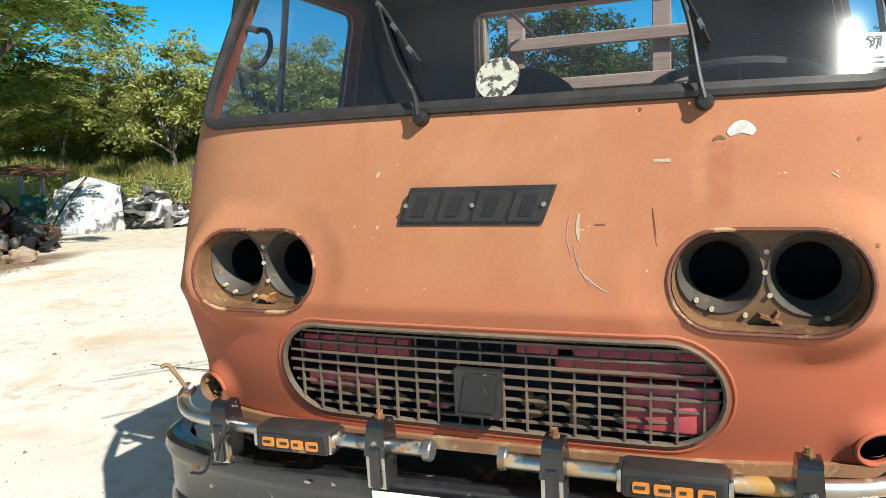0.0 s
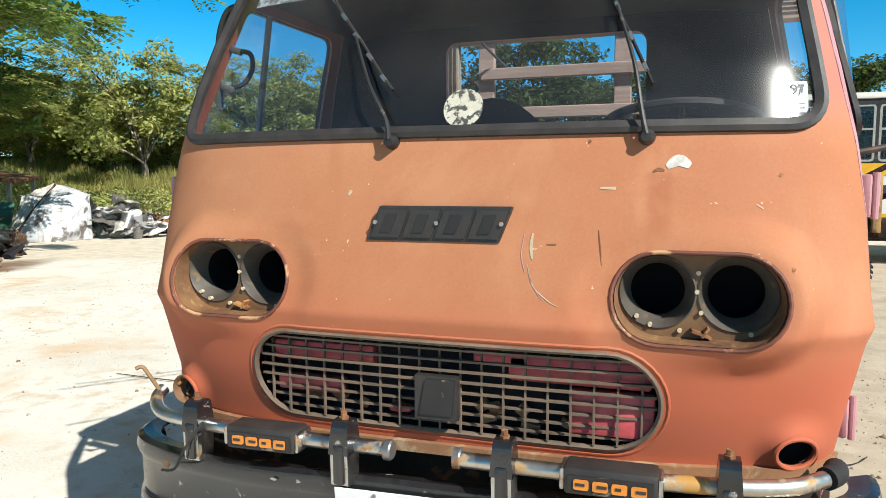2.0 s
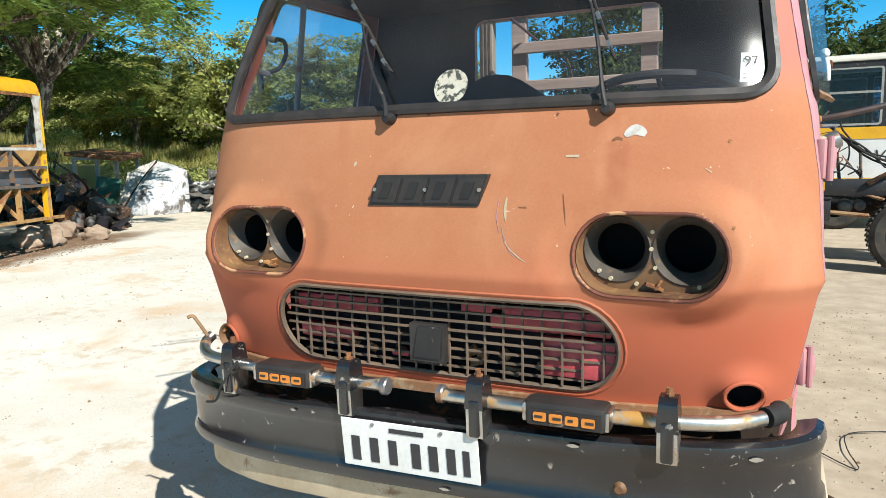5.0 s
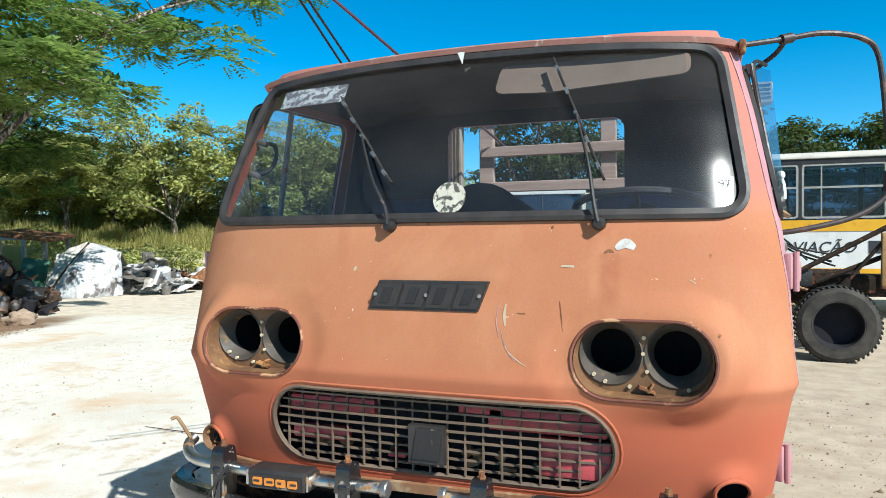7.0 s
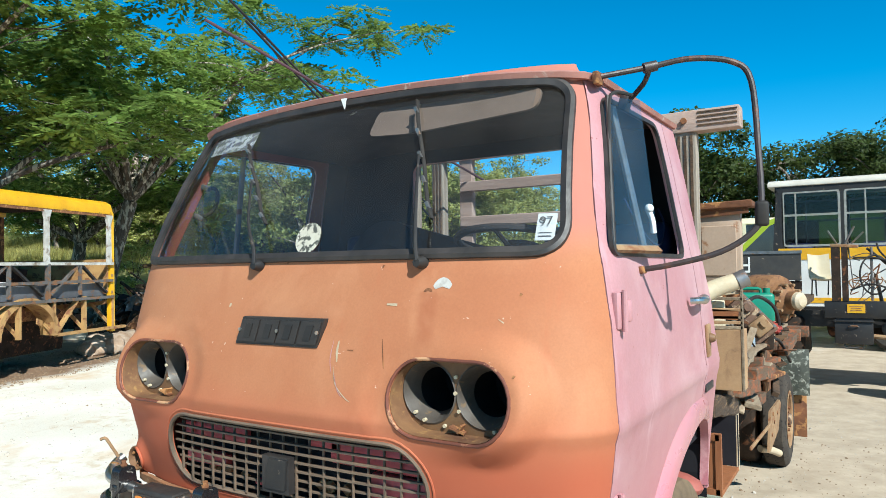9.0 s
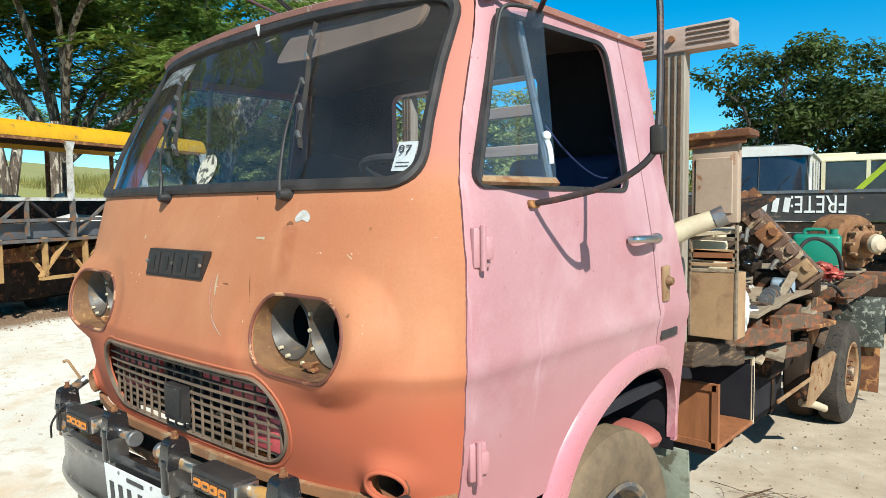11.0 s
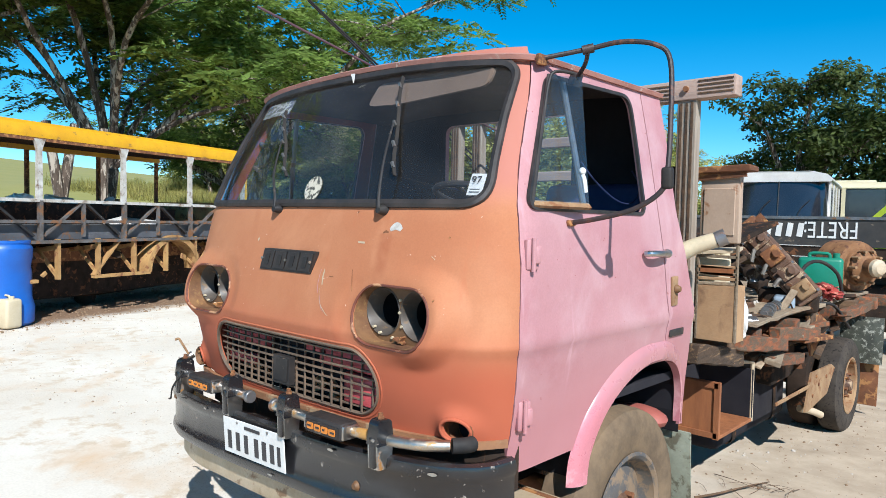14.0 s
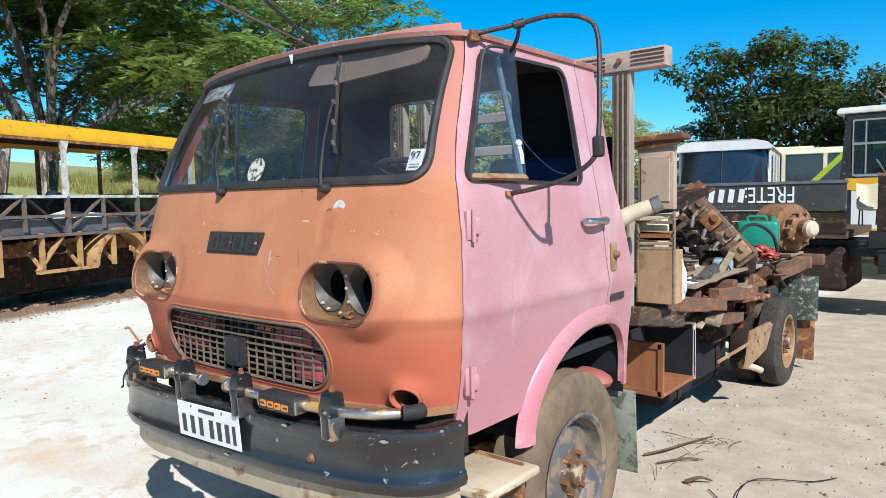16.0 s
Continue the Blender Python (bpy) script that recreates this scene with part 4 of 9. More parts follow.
arch = [arch_at(math.pi * i / 40) for i in range(41)] + [(AC - 0.475, 0.4), (AC + 0.4, 0.4)]
for s in (-1, 1):
    gap = 0.004
    bm = skin(lambda z: [s * (door_u(z) + gap + (side_u(DOOR_BACK(z), z) - door_u(z) - gap) * k / 34) for k in range(35)], span(0.84, 1.285, 22)[:-1] + span(1.285, 2.285, 40), 0.016)
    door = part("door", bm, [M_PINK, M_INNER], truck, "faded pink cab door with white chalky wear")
    lo, hi = (0.6, 1.3) if s > 0 else (-1.3, -0.6)
    hole = win if s > 0 else win_far
    cut(door, [cutter(hole, "x", lo, hi), cutter(arch, "x", lo, hi)])
    bm = skin(lambda z: [s * (side_u(DOOR_BACK(z) + 0.008, z) + (2 - side_u(DOOR_BACK(z) + 0.008, z)) * k / 10) for k in range(11)], span(0.74, 2.29, 44), 0.016)
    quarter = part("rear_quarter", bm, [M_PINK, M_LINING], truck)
    cut(quarter, [cutter(arch, "x", lo, hi)])
    # window rubber, channel and glass
    wx = lambda z: at_z(z, WS)
    bm = B()
    sweep(bm, [Vector((s * (wx(z) + 0.0), y, z)) for y, z in densify(hole, 0.04)], [(0.007, -0.006), (0.007, 0.006), (-0.006, 0.006), (-0.006, -0.006)], closed=True, up=(s, 0, 0))
    part("window_rubber", bm, M_SEAL, door)
    bm = B()
    tube(bm, [(s * (wx(1.77) - 0.01), 0.66 if s > 0 else 0.68, 1.74), (s * (wx(2.22) - 0.01), 0.62 if s > 0 else 0.66, 2.22)], 0.012, 8, 0)
    part("window_divider", bm, M_STEEL, door)
    if s < 0:
        bm = B()
        vs = [bm.verts.new((s * (wx(z) - 0.012), y, z)) for y, z in ((0.33, 1.74), (1.13, 1.74), (1.15, 2.22), (0.53, 2.21))]
        bm.faces.new(vs)
        g = part("door_glass", bm, G_SIDE, door)
        g.visible_shadow = False
    # hinges, handle, lock
    for z in (1.585, 1.045):
        p = hull(s * (door_u(z) + 0.03), z)
        bm = B()
        box(bm, (0.022, 0.05, 0.1), (p.x + s * 0.006, p.y + 0.01, z), (0, 0, -s * 20), 0.006)
        box(bm, (0.03, 0.028, 0.06), (p.x + s * 0.02, p.y + 0.018, z), (0, 0, -s * 20), 0.008)
        cyl(bm, 0.008, 0.11, (p.x + s * 0.022, p.y + 0.002, z), (0, 0, 0), 10)
        part("hinge", bm, M_PINK, door)
    bm = B()
    wz = at_z(1.56, WS)
    tube(bm, [(s * (wz + 0.01), 1.06, 1.57), (s * (wz + 0.04), 1.075, 1.572), (s * (wz + 0.042), 1.15, 1.57), (s * (wz + 0.03), 1.235, 1.568)], 0.013, 10, 5)
    ball(bm, 0.022, (s * (wz + 0.02), 1.245, 1.567), (1, 1, 0.9))
    part("door_handle", bm, M_CHROME, door, "chrome door handle")
    bm = B()
    box(bm, (0.014, 0.055, 0.13), (s * (at_z(1.37, WS) + 0.004), 1.345, 1.4), (0, 0, 0), 0.006)
    catch = part("side_lamp_base", bm, M_RUSTY_TAN, truck, "rusted side lamp base")
    bm = B()
    lathe(bm, [(0.0, 0.02), (0.012, 0.02), (0.018, 0.008), (0.02, 0.0), (0.0, 0.0)], 14, "x", (0, 0, 0))
    xf(bm.verts, (s * (at_z(1.37, WS) + 0.012), 1.345, 1.41), (0, 0, 0 if s > 0 else 180))
    part("lamp_socket", bm, M_BOWL, catch)
    bm = B()
    box(bm, (0.01, 0.14, 0.032), (s * (at_z(1.2, WS) + 0.004), 1.41, 1.21), (0, 0, 0), 0.004)
    part("model_badge", bm, M_BADGE, truck, "small dark name plate")
    # wheel arch flare: broad and proud in front, dying into the cab's rear edge
    bm = B()
    rows = []
    for i in range(49):
        t = i / 48
        a = math.pi * (1.0 - 0.985 * t)
        k = max(0.0, 1 - max(t - 0.42, 0) / 0.4)
        wide = 0.1 - 0.02 * t if t < 0.55 else max(0.089 - (t - 0.55) * 0.3, 0.012)
        row = []
        for g, out in ((-0.004, -0.03), (-0.002, 0.02), (0.012, 0.034), (wide * 0.55, 0.03), (wide * 0.88, 0.012), (wide, -0.005)):
            y, z = arch_at(a, g)
            y = min(y, at_z(max(z, 0.8), RS) + 0.003)
            row.append(bm.verts.new((s * (at_z(max(z, 0.8), WS) + (max(out * k, 0.003) if out > 0 else out)), y, z)))
        rows.append(row)
    for i in range(48):
        for j in range(5):
            bm.faces.new((rows[i][j], rows[i][j + 1], rows[i + 1][j + 1], rows[i + 1][j]))
    part("wheel_arch_flare", bm, M_FLARE, truck, "glossy pink wheel arch flare")
    # wheel well
    bm = B()
    rows = []
    for i in range(41):
        y, z = arch_at(math.pi * i / 40, 0.012)
        rows.append([bm.verts.new((s * x, min(y, 1.6), z)) for x in (0.925, 0.4)])
    for i in range(40):
        bm.faces.new((rows[i][0], rows[i][1], rows[i + 1][1], rows[i + 1][0]))
    rows = [[bm.verts.new((s * 0.45, y, z)) for y in (0.66, 1.64)] for z in (0.5, 1.12)]
    bm.faces.new((rows[0][0], rows[0][1], rows[1][1], rows[1][0]))
    part("wheel_well", bm, M_COVER, truck)
    # mud flap and step
    bm = B()
    box(bm, (0.36, 0.012, 0.43), (s * 0.795, 1.64, 0.49), (4, 0, 0), 0.003)
    roughen(bm, 0.008, 9, s)
    part("mud_flap", bm, mat("dirty_green_flap", (0.27, 0.29, 0.225), (0.18, 0.185, 0.135), 0.7, scale=7, bump=0.3, spots=((0.1, 0.09, 0.06), 0.3, 14)), truck, "dirty grey-green mud flap")
    bm = B()
    box(bm, (0.36, 0.34, 0.035), (s * 0.86, 0.45, 0.645), (0, 0, 0), 0.012, 3)
    step = part("cab_step", bm, M_CREAM, truck, "dusty tan cab step")
    bm = B()
    box(bm, (0.3, 0.02, 0.14), (s * 0.84, 0.58, 0.6), (0, 0, 0), 0.004)
    part("step_bracket", bm, M_RUST, step)

# grab handle on the far A pillar
bm = B()
tube(bm, [(-0.86, 0.46, 2.06), (-0.82, 0.47, 2.05), (-0.81, 0.465, 2.0), (-0.835, 0.45, 1.95), (-0.885, 0.43, 1.935)], 0.0085, 8)
handle = part("grab_handle", bm, M_RUBBER, truck)
for x, y, z in ((-0.862, 0.45, 2.06), (-0.886, 0.43, 1.935)):
    bm = B()
    box(bm, (0.05, 0.02, 0.022), (x, y, z), (0, 20, 0), 0.006)
    part("handle_foot", bm, M_DARKSTEEL, handle)

# open quarter light on the driver's side
bm = B()
Q = [Vector(p) for p in ((0.958, 0.315, 1.752), (1.006, 0.595, 1.75), (0.957, 0.6, 2.212), (0.893, 0.485, 2.212))]
vs = [bm.verts.new(p) for p in Q]
bm.faces.new(vs)
vent = part("quarter_light", bm, G_VENT, truck, "quarter light glass swung open")
vent.visible_shadow = False
bm = B()
sweep(bm, [Q[0], Q[1]], [(-0.006, -0.012), (0.006, -0.012), (0.006, 0.012), (-0.006, 0.012)])
part("lower_rail", bm, M_RUSTY_TAN, vent)
bm = B()
tube(bm, [Q[0], Q[3]], 0.007, 8, 0)
part("pivot_bar", bm, M_SEAL, vent)
bm = B()
tube(bm, [Q[2] + Vector((-0.015, -0.03, 0.012)), Q[3] + Vector((0.015, 0.02, 0.012)), Q[3] + Vector((0.008, -0.012, -0.03)), Q[0].lerp(Q[3], 0.6)], 0.006, 8)
part("top_frame", bm, M_BLACK, vent)
bm = B()
ball(bm, 0.014, (0.985, 0.575, 1.875))
tube(bm, [(0.98, 0.575, 1.875), (0.992, 0.58, 1.84), (0.994, 0.585, 1.8)], 0.009, 8)
part("latch", bm, M_WHITE, vent, "white quarter light latch")

# roof
bm = B()
nx, ny = 36, 26
top, low = [], []
for j in range(ny + 1):
    rt, rl = [], []
    for i in range(nx + 1):
        a = -1 + 2 * i / nx
        w = 0.862
        x = w * a
        q = min(abs(a), 0.9995)
        yf = 0.362 + 0.2 * (1 - (1 - q ** 3) ** (1 / 3)) * 0.9
        t = j / ny
        y = yf + (1.425 - yf) * t
        crown = 0.03 * (1 - a * a) * (1 - (2 * t - 1) ** 2) ** 0.5
        edge = min(1, (1 - abs(a)) / 0.4, t / 0.22, (1 - t) / 0.12)
        z = 2.313 - 0.04 * a * a + 0.026 * math.sin(max(edge, 0) * math.pi / 2) + crown * edge
        rt.append(bm.verts.new((x, y, z)))
        rl.append(bm.verts.new((x * 0.985, y + (0.012 if t < 0.5 else -0.012), z - 0.02)))
    top.append(rt)
    low.append(rl)
for j in range(ny):
    for i in range(nx):
        bm.faces.new((top[j][i], top[j][i + 1], top[j + 1][i + 1], top[j + 1][i]))
        bm.faces.new((low[j][i], low[j + 1][i], low[j + 1][i + 1], low[j][i + 1])).material_index = 1
for j in range(ny):
    for i in (0, nx):
        bm.faces.new((top[j][i], top[j + 1][i], low[j + 1][i], low[j][i]))
for i in range(nx):
    for j in (0, ny):
        bm.faces.new((top[j][i], top[j][i + 1], low[j][i + 1], low[j][i]))
part("roof", bm, [M_ROOF, M_HEADLINER], truck, "faded pink cab roof with a rain lip", 50)
bm = B()
pts = [Vector((0.866 * a, 0.356 + 0.18 * (1 - (1 - min(abs(a), 0.9995) ** 3) ** (1 / 3)), 2.314 - 0.04 * a * a)) for a in span(-1, 1, 60)]
pts = [Vector((-0.868, 1.42, 2.274))] + pts + [Vector((0.868, 1.42, 2.274))]
sweep(bm, pts, [(-0.008, -0.012), (0.006, -0.012), (0.012, 0.004), (-0.004, 0.012)], up=(0, 0, 1))
part("rain_gutter", bm, M_GUTTER, truck)

# rear wall with its window
bm = B()
rows = []
for dy in (0.0, -0.03):
    rows.append([[bm.verts.new((k * (at_z(z, WS) - 0.004), at_z(z, RS) + dy, z)) for k in (-1, -0.6, 0, 0.6, 1)] for z in span(0.8, 2.29, 14)])
for i in range(14):
    for j in range(4):
        bm.faces.new((rows[0][i][j], rows[0][i][j + 1], rows[0][i + 1][j + 1], rows[0][i + 1][j]))
        bm.faces.new((rows[1][i][j], rows[1][i][j + 1], rows[1][i + 1][j + 1], rows[1][i + 1][j])).material_index = 1
for i in range(14):
    for j in (0, 4):
        bm.faces.new((rows[0][i][j], rows[0][i + 1][j], rows[1][i + 1][j], rows[1][i][j]))
for j in range(4):
    for i in (0, 14):
        bm.faces.new((rows[0][i][j], rows[0][i][j + 1], rows[1][i][j + 1], rows[1][i][j]))
back = part("rear_wall", bm, [M_PINK, M_LINING], truck)
cut(back, [cutter(rounded([(-0.425, 1.8), (0.425, 1.8), (0.425, 2.225), (-0.425, 2.225)], 0.06), "y", 1.2, 1.8)])

# inside the cab
bm = B()
box(bm, (1.62, 0.3, 0.08), (0, 0.36, 1.69), (-6, 0, 0), 0.03, 3)
part("dashboard", bm, M_LINING, truck)
bm = B()
box(bm, (1.8, 1.25, 0.04), (0, 0.95, 0.98))
part("cab_floor", bm, M_LINING, truck)
bm = B()
rows = []
for k in range(9):
    y = 0.5 + 0.85 * k / 8
    w = 0.24 - 0.02 * k / 8
    h = (1.9 if k > 0 else 1.8) - 0.1 * (k / 8)
    rows.append([bm.verts.new((-0.02 + w * math.sin(a) * (1.25 if abs(a) > 1.2 else 1.0), y + (0.05 if k == 0 else 0), 1.0 + (h - 1.0) * max(math.cos(a), 0) ** 0.35)) for a in span(-math.pi / 2, math.pi / 2, 16)])
for i in range(8):
    for j in range(16):
        bm.faces.new((rows[i][j], rows[i][j + 1], rows[i + 1][j + 1], rows[i + 1][j]))
bm.faces.new(rows[0][::-1])
bm.faces.new(rows[-1])
part("engine_cover", bm, M_COVER, truck, "black engine cover hump")
for x in (-0.56, 0.58):
    bm = B()
    box(bm, (0.56, 0.5, 0.2), (x, 1.05, 1.3), (0, 0, 0), 0.05, 3)
    seat = part("seat_cushion", bm, M_SEAT, truck, "dark blue vinyl seat")
    bm = B()
    box(bm, (0.56, 0.12, 0.55), (x, 1.36, 1.6), (-8, 0, 0), 0.04, 3)
    part("seat_back", bm, M_SEAT, seat)
bm = B()
pts = [Matrix.Translation((0.56, 0.58, 1.775)) @ Euler((radians(-14), 0, 0)).to_matrix().to_4x4() @ Vector((0.22 * math.cos(a), 0.22 * math.sin(a), 0)) for a in [2 * math.pi * i / 40 for i in range(40)]]
sweep(bm, pts, circle(0.013, 8), closed=True)
wheel_ = part("steering_wheel", bm, M_SEAL, truck, "large thin black steering wheel")
bm = B()
for a in (20, 160, 270):
    e = Matrix.Translation((0.56, 0.58, 1.775)) @ Euler((radians(-14), 0, 0)).to_matrix().to_4x4() @ Vector((0.21 * math.cos(radians(a)), 0.21 * math.sin(radians(a)), 0))
    tube(bm, [(0.56, 0.55, 1.735), e], 0.008, 6, 0)
cyl(bm, 0.06, 0.05, (0.56, 0.57, 1.755), (-14, 0, 0), 20)
part("steering_hub", bm, M_RUBBER, wheel_)
bm = B()
tube(bm, [(0.56, 0.55, 1.735), (0.57, 0.44, 1.5), (0.58, 0.35, 1.1)], 0.025, 8, 0)
part("steering_column", bm, M_LINING, wheel_)
bm = B()
pl = rounded([(0.12, 2.15), (0.3, 2.14), (0.72, 2.175), (0.72, 2.25), (0.13, 2.25)], [0.03, 0.05, 0.03, 0.03, 0.03], 5)
prism(bm, pl, "y", 0.0, 0.015)
for v in bm.verts:
    v.co.y += at_z(v.co.z, FS) + 0.035 + 0.1 * max(abs(v.co.x) - 0.2, 0) ** 2
part("sun_visor", bm, M_VISOR, truck, "beige padded sun visor")

# mirror arms
arm = [(0.86, 0.475, 2.27), (1.0, 0.565, 2.3), (1.11, 0.6, 2.315), (1.22, 0.63, 2.295), (1.268, 0.645, 2.235), (1.285, 0.625, 2.03), (1.292, 0.6, 1.87), (1.275, 0.59, 1.8), (1.19, 0.565, 1.74), (1.06, 0.54, 1.705), (0.965, 0.53, 1.69)]
bm = B()
tube(bm, arm, 0.0088, 10, 5)
M_ARM = mat("rust_bitten_dark_tube", (0.026, 0.022, 0.024), (0.05, 0.032, 0.03), 0.5, scale=12, bump=0.2, spots=((0.12, 0.05, 0.03), 0.16, 20))
mirror = part("mirror_arm", bm, M_ARM, truck, "black tubular mirror arm without its mirror")
bm = B()
box(bm, (0.036, 0.042, 0.072), (1.293, 0.6, 1.845), (5, 0, 10), 0.01, 3)
part("arm_block", bm, M_RUBBER, mirror)
bm = B()
tube(bm, [(1.0, 0.565, 2.3), (0.97, 0.6, 2.262), (0.9, 0.655, 2.222)], 0.008, 8)
cyl(bm, 0.016, 0.04, (1.0, 0.565, 2.3), (0, 78, 33), 14)
box(bm, (0.03, 0.05, 0.05), (0.893, 0.658, 2.222), (0, 20, 0), 0.006)
part("arm_stay", bm, M_ARM, mirror)
bm = B()
box(bm, (0.022, 0.045, 0.022), (0.972, 0.53, 1.69), (0, 0, 0), 0.006)
part("arm_foot", bm, M_RUST, mirror)
bm = B()
box(bm, (0.02, 0.05, 0.04), (0.868, 0.475, 2.265), (0, 0, 0), 0.006)
part("arm_foot", bm, M_RUST, mirror)
bm = B()
tube(bm, [(-0.865, 0.5, 2.215), (-0.92, 0.5, 2.205), (-0.965, 0.51, 2.13), (-0.985, 0.52, 2.0), (-0.985, 0.52, 1.88)], 0.013, 8)
part("mirror_arm", bm, M_BLACK, truck, "bent black mirror arm stub")

# ---- bumper group, hanging a little low on one side
SAG = 1.9
bump_t = lambda x: (x, -0.105 + 0.33 * (1 - (1 - min(abs(x) / 1.005, 0.9995) ** 3.2) ** (1 / 3.2)))


def bump_path(n=60, back=0.22, inset=0.0):
    th = span(-math.pi / 2 * 0.985, math.pi / 2 * 0.985, n)
    out = []
    for t in th:
        x = (1.005 - inset) * math.copysign(abs(math.sin(t)) ** (2 / 3.2), t)
        y = -0.105 + inset + 0.33 * (1 - abs(math.cos(t)) ** (2 / 3.2))
        out.append(Vector((x, min(y, back), 0.8)))
    return out


def sag(bm):
    xf(bm.verts, (0, 0, 0.8), (0, 0, 0))
    for v in bm.verts:
        v.co.z -= 0.8
    m = Matrix.Translation((0, 0, 0.8)) @ Euler((0, radians(-SAG), 0)).to_matrix().to_4x4() @ Matrix.Translation((0, 0, -0.8))
    for v in bm.verts:
        v.co = m @ v.co
    return bm


bm = B()
prof = [(-0.055, 0.098), (-0.01, 0.108), (0.006, 0.1), (0.012, 0.075), (0.006, 0.055), (0.0, 0.045), (0.0, -0.05), (0.008, -0.062), (0.012, -0.085), (0.004, -0.105), (-0.05, -0.11), (-0.05, -0.104), (-0.004, -0.098), (0.003, -0.08), (-0.008, -0.05), (-0.008, 0.045), (0.003, 0.075), (-0.008, 0.1), (-0.055, 0.09)]
sweep(bm, bump_path(72), prof, up=(0, 0, 1))
roughen(bm, 0.004, 5, 3)
bumper = part("bumper", sag(bm), M_BUMPER, truck, "battered black steel bumper with scrapes")
bm = B()
sweep(bm, [p + Vector((0, 0, -0.145)) for p in bump_path(60, 0.2, 0.035)], [(0.004, -0.06), (0.004, 0.055), (-0.006, 0.055), (-0.006, -0.06), (-0.05, -0.065), (-0.05, -0.069), (0.0, -0.068)], up=(0, 0, 1))
roughen(bm, 0.006, 4, 5)
part("valance", sag(bm), M_CREAM, truck, "dirty cream valance under the bumper")
for x, z in ((0.56, 0.8), (-0.78, 0.84)):
    bm = B()
    y = bump_t(x)[1]
    lathe(bm, [(0.0, -0.012), (0.01, -0.012), (0.014, -0.004), (0.018, 0.0), (0.0, 0.002)], 14, "y", (x, y, z))
    part("bolt", bm, M_BOWL, bumper)
for x, z, w, h in ((0.86, 0.905, 0.03, 0.012), (0.45, 0.9, 0.03, 0.01), (0.1, 0.72, 0.03, 0.008), (-0.4, 0.87, 0.02, 0.008)):
    bm = B()
    n = 5
    pr = []
    for i in range(n + 1):
        xx = x - w / 2 + w * i / n
        yy = bump_t(xx)[1] - 0.0135 * (1 if abs(z - 0.8) > 0.055 else 0.25) - 0.003
        pr.append([bm.verts.new((xx, yy, z - h / 2 * math.sin(math.pi * (i + 0.5) / (n + 1)))), bm.verts.new((xx, yy, z + h / 2 * math.sin(math.pi * (i + 0.5) / (n + 1))))])
    for i in range(n):
        bm.faces.new((pr[i][0], pr[i + 1][0], pr[i + 1][1], pr[i][1]))
    part("scrape", bm, M_PINK if x > 0.9 else M_ALU, bumper)

# number plate with plain bars
bm = B()
box(bm, (0.4, 0.004, 0.13), (0, 0, 0), (0, 0, 0), 0.0015, 1)
plate = part("number_plate", bm, M_WHITE, truck, "white number plate with dark bars")
plate.matrix_basis = pose(-0.005, -0.128, 0.818, 3, -SAG, 0) @ Matrix.Diagonal((1.06, 1, 1.1, 1))
for k, (x, w) in enumerate(((-0.145, 0.042), (-0.088, 0.042), (-0.032, 0.04), (0.036, 0.042), (0.086, 0.042), (0.136, 0.04), (0.178, 0.03))):
    bm = B()
    box(bm, (w * 0.62, 0.003, 0.066), (x - 0.012, -0.003, -0.014), (0, 0, 0), 0.001, 1)
    part("plate_bar", bm, M_DARKBAR, plate)
bm = B()
box(bm, (0.1, 0.003, 0.011), (0.0, -0.003, 0.045))
part("plate_bar", bm, M_DARKBAR, plate)
for x in (-0.1, 0.1):
    bm = B()
    cyl(bm, 0.005, 0.005, (x, -0.003, 0.055), (90, 0, 0), 8)
    part("plate_screw", bm, M_STEEL, plate)

# chromed push bars on the bumper
tz = lambda x: 0.976 + 0.007 * x
bm = B()
tube(bm, [(-0.085, -0.085, tz(-0.085)), (-0.2, -0.085, tz(-0.2)), (-0.45, -0.08, tz(-0.45)), (-0.7, -0.055, tz(-0.7)), (-0.82, -0.02, tz(-0.82)), (-0.9, 0.05, tz(-0.9) + 0.01), (-0.905, 0.09, tz(-0.9) + 0.03)], 0.0185, 14, 5)
bar_l = part("push_bar", bm, M_CHROME, truck, "tarnished chrome push bar tube")
bm = B()
tube(bm, [(0.09, -0.095, tz(0.09)), (0.3, -0.095, tz(0.3)), (0.55, -0.085, tz(0.55)), (0.7, -0.065, tz(0.7)), (0.8, -0.03, tz(0.8)), (0.87, 0.03, tz(0.87))], 0.0185, 14, 5)
bar_r = part("push_bar", bm, M_CHROME_RUST, truck, "rust-flecked chrome push bar tube")
bm = B()
tube(bm, [(0.875, 0.035, tz(0.87)), (0.9, 0.07, tz(0.9)), (0.905, 0.1, tz(0.9))], 0.025, 14, 3)
part("rubber_end", bm, M_RUBBER, bar_r)
for x, bar in ((-0.085, bar_l), (0.09, bar_r)):
    bm = B()
    lathe(bm, [(0.0, 0.004), (0.022, 0.004), (0.025, 0.0), (0.025, -0.015), (0.02, -0.015)], 16, "x", (x, -0.09, tz(x)))
    part("end_cap", bm, M_STEEL, bar)
